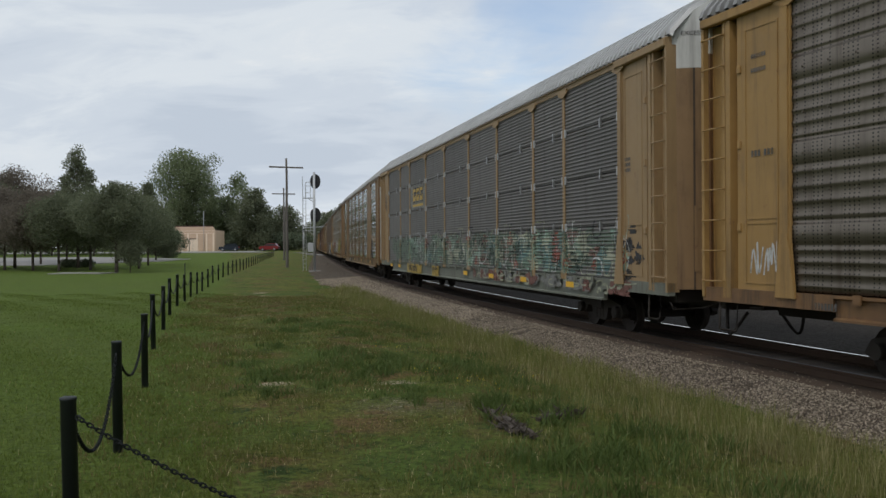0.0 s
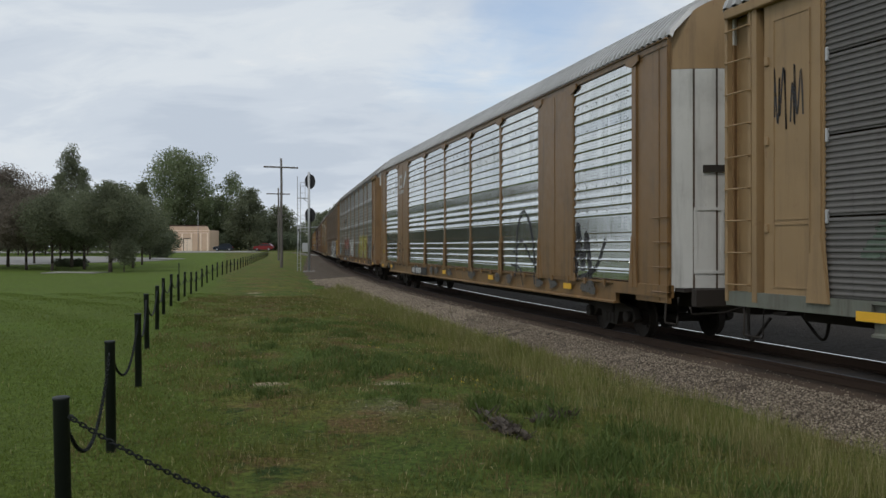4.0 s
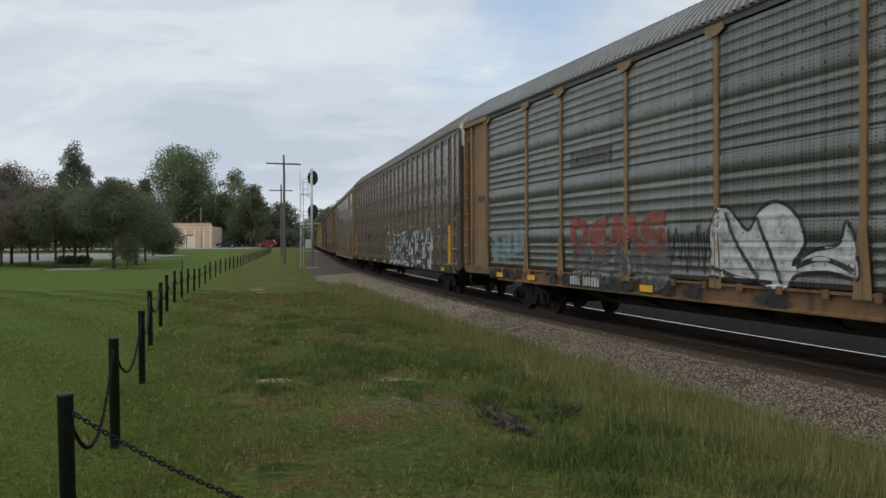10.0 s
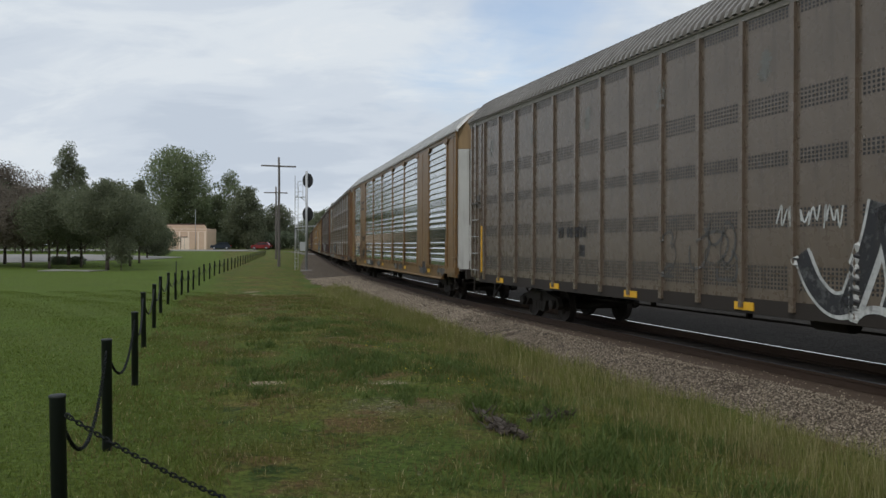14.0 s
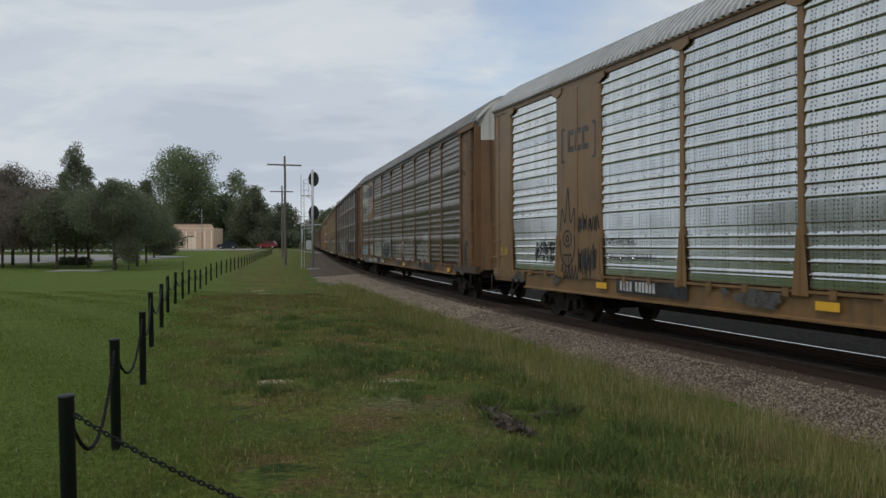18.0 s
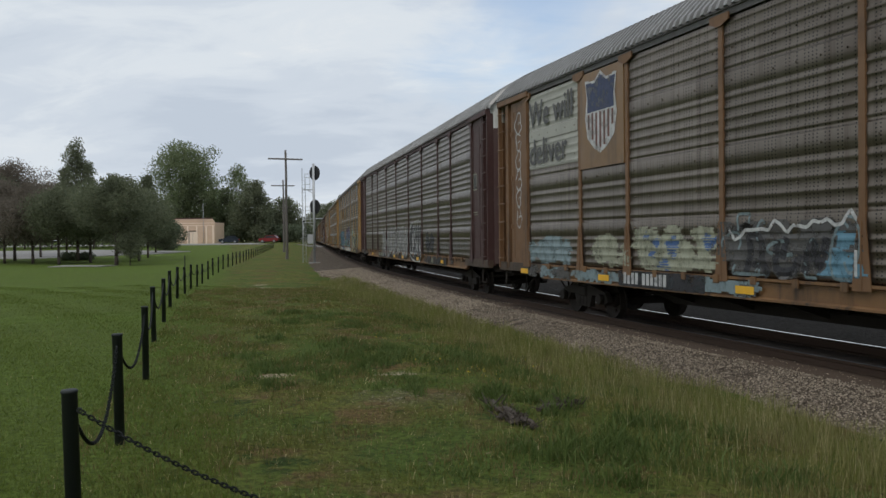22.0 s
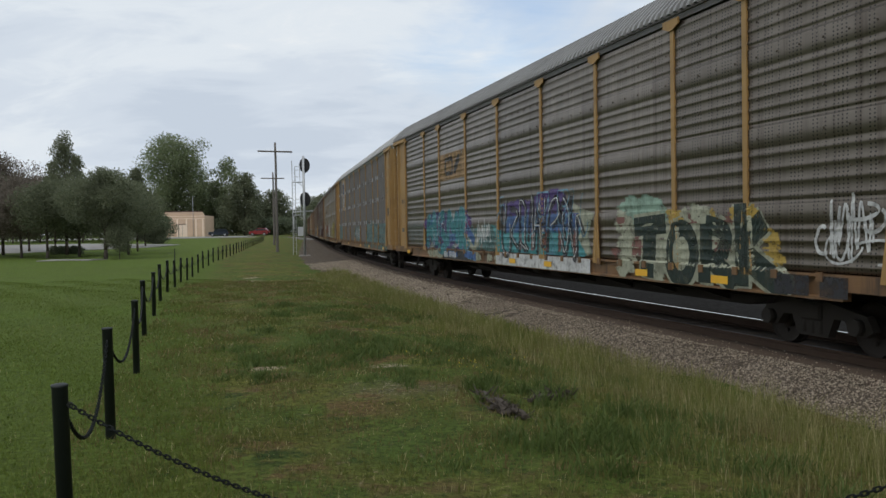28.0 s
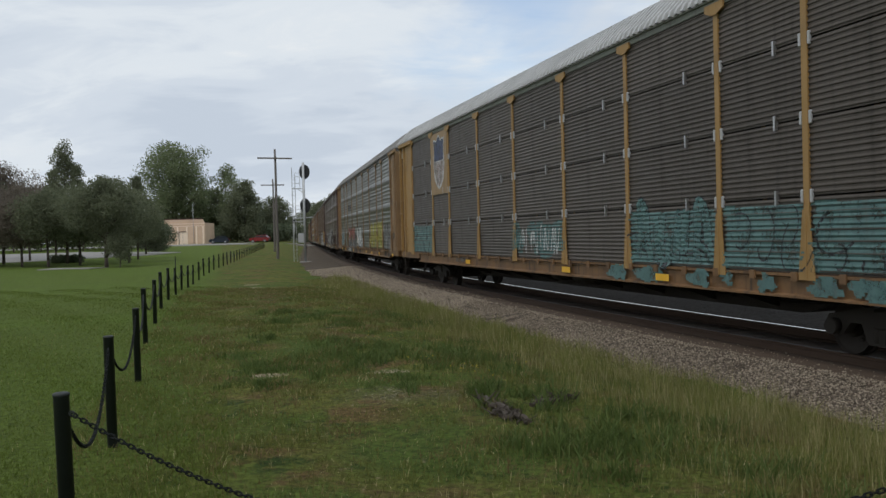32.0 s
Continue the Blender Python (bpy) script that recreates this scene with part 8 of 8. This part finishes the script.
def blades(name, x, y, height, width, material, label, seed, lean=0.5):
    """Bent blades of grass, two faces each."""
    rng = np.random.default_rng(seed)
    n = len(x)
    z = ground_height(x, y) - 0.01
    a = rng.uniform(0, math.tau, n)
    b = rng.uniform(0, math.tau, n)
    l = height * lean * rng.random(n)
    base = np.stack([x, y, z], -1)
    side = np.stack([np.cos(a), np.sin(a), np.zeros(n)], -1) * (width * rng.uniform(0.6, 1.3, n))[:, None]
    mid = base + np.stack([np.cos(b) * l * 0.35, np.sin(b) * l * 0.35, height * 0.6], -1)
    tip = base + np.stack([np.cos(b) * l, np.sin(b) * l, height], -1)
    v = np.stack([base - side, base + side, mid + side * 0.7, mid - side * 0.7, tip], 1).reshape(-1, 3)
    i = np.arange(n)[:, None] * 5
    faces = (i + np.array((0, 1, 2, 3))).tolist() + (i + np.array((3, 2, 4))).tolist()
    tagged(new(name, raw_mesh(name, v.tolist(), faces, material)), label, "grass", kind="stuff")


def clumpy(n, xs, ys, seed, scale=0.9, lo=0.42):
    """Points in a box, thicker in some places than in others."""
    rng = np.random.default_rng(seed)
    x = rng.uniform(*xs, n)
    y = ys[0] + (ys[1] - ys[0]) * rng.random(n) ** 1.6
    w = np.sin(x * 2.1 / scale + 0.6 * np.sin(y * 1.3)) * np.sin(y * 1.7 / scale + 0.8 * np.sin(x * 1.9)) * 0.5 + 0.5
    keep = rng.random(n) < lo + (1 - lo) * w
    return x[keep], y[keep], rng


def grow():
    # tall grass and weeds between the worn strip and the ballast
    x, y, rng = clumpy(430000, (-9, 6.5), (3.0, 42), 81, 0.7, 0.3)
    d = track_offset(x, y)
    edge = np.exp(-((d - 3.3) / np.where(d > 3.3, np.interp(y, (5, 12, 25), (2.3, 1.5, 1.0)), 0.75)) ** 2)
    keep = (rng.random(len(x)) < edge * 0.95 + 0.02) & (d > 2.05)
    x, y, e = x[keep], y[keep], edge[keep]
    tuft = 0.75 + 0.45 * np.sin(x * 5.3 + 2 * np.sin(y * 2.9)) * np.sin(y * 4.1 + 1.7 * np.sin(x * 3.3))
    h = 0.07 + 0.34 * e * tuft * rng.uniform(0.25, 1.2, len(x))
    k = rng.random(len(x)) > np.interp(np.hypot(x, y), (8, 12, 20), (0.34, 0.26, 0.12))
    wide = 0.0017 + 0.00018 * np.hypot(x, y)
    blades("tall_grass", x[k], y[k], h[k], wide[k], BLADE, "tall green grass beside the ballast", 82, 0.7)
    blades("dry_grass", x[~k], y[~k], h[~k] * 1.15, wide[~k] * 0.6, DRY_BLADE, "dry straw-coloured grass stems beside the ballast", 83, 0.5)
    # rough low growth on the worn strip
    x, y, rng = clumpy(300000, (-9, 4.2), (4.0, 34), 84, 0.6, 0.12)
    side = x + 0.9 + 0.245 * y
    d = track_offset(x, y)
    gap = np.hypot((x + 0.35) / 0.8, (y - 9.35) / 0.6) < 0.6 + 0.7 * rng.random(len(x))
    gap |= np.hypot((x + 0.62) / 0.4, (y - 11.0) / 0.24) < 0.5 + 0.8 * rng.random(len(x))
    gap |= np.hypot((x + 2.17) / 0.34, (y - 11.0) / 0.24) < 0.5 + 0.8 * rng.random(len(x))
    keep = (side > -0.5) & (d > 2.6) & ~(gap & (rng.random(len(x)) < 0.85))
    x, y = x[keep], y[keep]
    h = rng.uniform(0.02, 0.085, len(x)) * (0.7 + 0.6 * (np.sin(x * 3.1 + 1.3 * np.sin(y * 2.2)) > 0.2))
    k = rng.random(len(x)) < 0.9
    wide = 0.0022 + 0.00027 * np.hypot(x, y)
    blades("rough_grass", x[k], y[k], h[k], wide[k], ROUGH_BLADE, "patchy low grass and weeds on worn ground", 85, 1.0)
    blades("dry_rough_grass", x[~k], y[~k], h[~k] * 0.8, wide[~k] * 0.8, DRY_BLADE, "patchy dead grass on worn ground", 86, 1.2)
    # mown lawn
    rng = np.random.default_rng(87)
    n = 190000
    y = 4.2 + 34 * rng.random(n) ** 2.4
    x = -0.62 * y + rng.random(n) * (0.62 * y + 1.5)
    keep = x + 0.9 + 0.245 * y < 0.9
    x, y = x[keep], y[keep]
    blades("lawn_grass", x, y, rng.uniform(0.018, 0.05, len(x)), 0.0022 + 0.00026 * y, LAWN_BLADE, "short mown green lawn grass", 88, 1.0)
    # leafy weeds with a few yellow flowers
    rng = np.random.default_rng(89)
    spots = [(1.21, 6.6, 0.34, 0.24), (1.05, 6.9, 0.3, 0.2), (-1.18, 12.6, 0.5, 0.16), (-0.8, 12.2, 0.4, 0.16), (0.68, 11.7, 0.5, 0.14), (-1.8, 11.7, 0.5, 0.12), (-2.4, 12.6, 0.5, 0.12), (0.5, 9.5, 0.25, 0.2), (1.2, 9.2, 0.25, 0.24), (0.95, 6.8, 0.30, 0.16), (0.45, 9.6, 0.28, 0.16), (0.62, 8.9, 0.25, 0.12), (1.7, 7.4, 0.4, 0.2), (-0.3, 10.6, 0.3, 0.10), (2.2, 8.4, 0.4, 0.2), (-1.2, 12.2, 0.4, 0.12), (0.3, 12.6, 0.4, 0.15), (2.6, 6.2, 0.4, 0.22)]
    spots += [(rng.uniform(-5.5, 3.2), rng.uniform(6, 22), rng.uniform(0.15, 0.45), rng.uniform(0.06, 0.14)) for _ in range(56)]
    gx, gy, gh = [], [], []
    for a, b, r, h in spots:
        if a + 0.9 + 0.245 * b > 0.2 and track_offset(np.array([a]), np.array([b]))[0] > 2.8:
            for _ in range(5):
                m = int(210 * r)
                ox, oy = rng.normal(scale=r * 0.7), rng.normal(scale=r * 1.2)
                gx.append(a + ox + rng.normal(scale=r * rng.uniform(0.15, 0.5), size=m))
                gy.append(b + oy + rng.normal(scale=r * rng.uniform(0.15, 0.5), size=m))
                gh.append(h * rng.uniform(0.2, 1.1, m))
    gx, gy = np.concatenate(gx), np.concatenate(gy)
    blades("weeds", gx, gy, np.concatenate(gh), 0.004 + 0.00035 * np.hypot(gx, gy), WEED, "leafy dark green weeds in the rough grass", 90, 1.3)
    v, f = leaf_cloud([(0.35, 10.5, 0.13), (0.55, 9.9, 0.14), (-0.1, 11.2, 0.1), (0.9, 10.9, 0.14), (-0.9, 14.5, 0.08)], [0.35, 0.3, 0.4, 0.3, 0.4], 60, 0.022, rng, 0.2)
    tagged(new("wild_flowers", raw_mesh("wild_flowers", v, f, FLOWER)), "small yellow wild flowers in the grass", "flowers", kind="stuff")


grow()

motions()
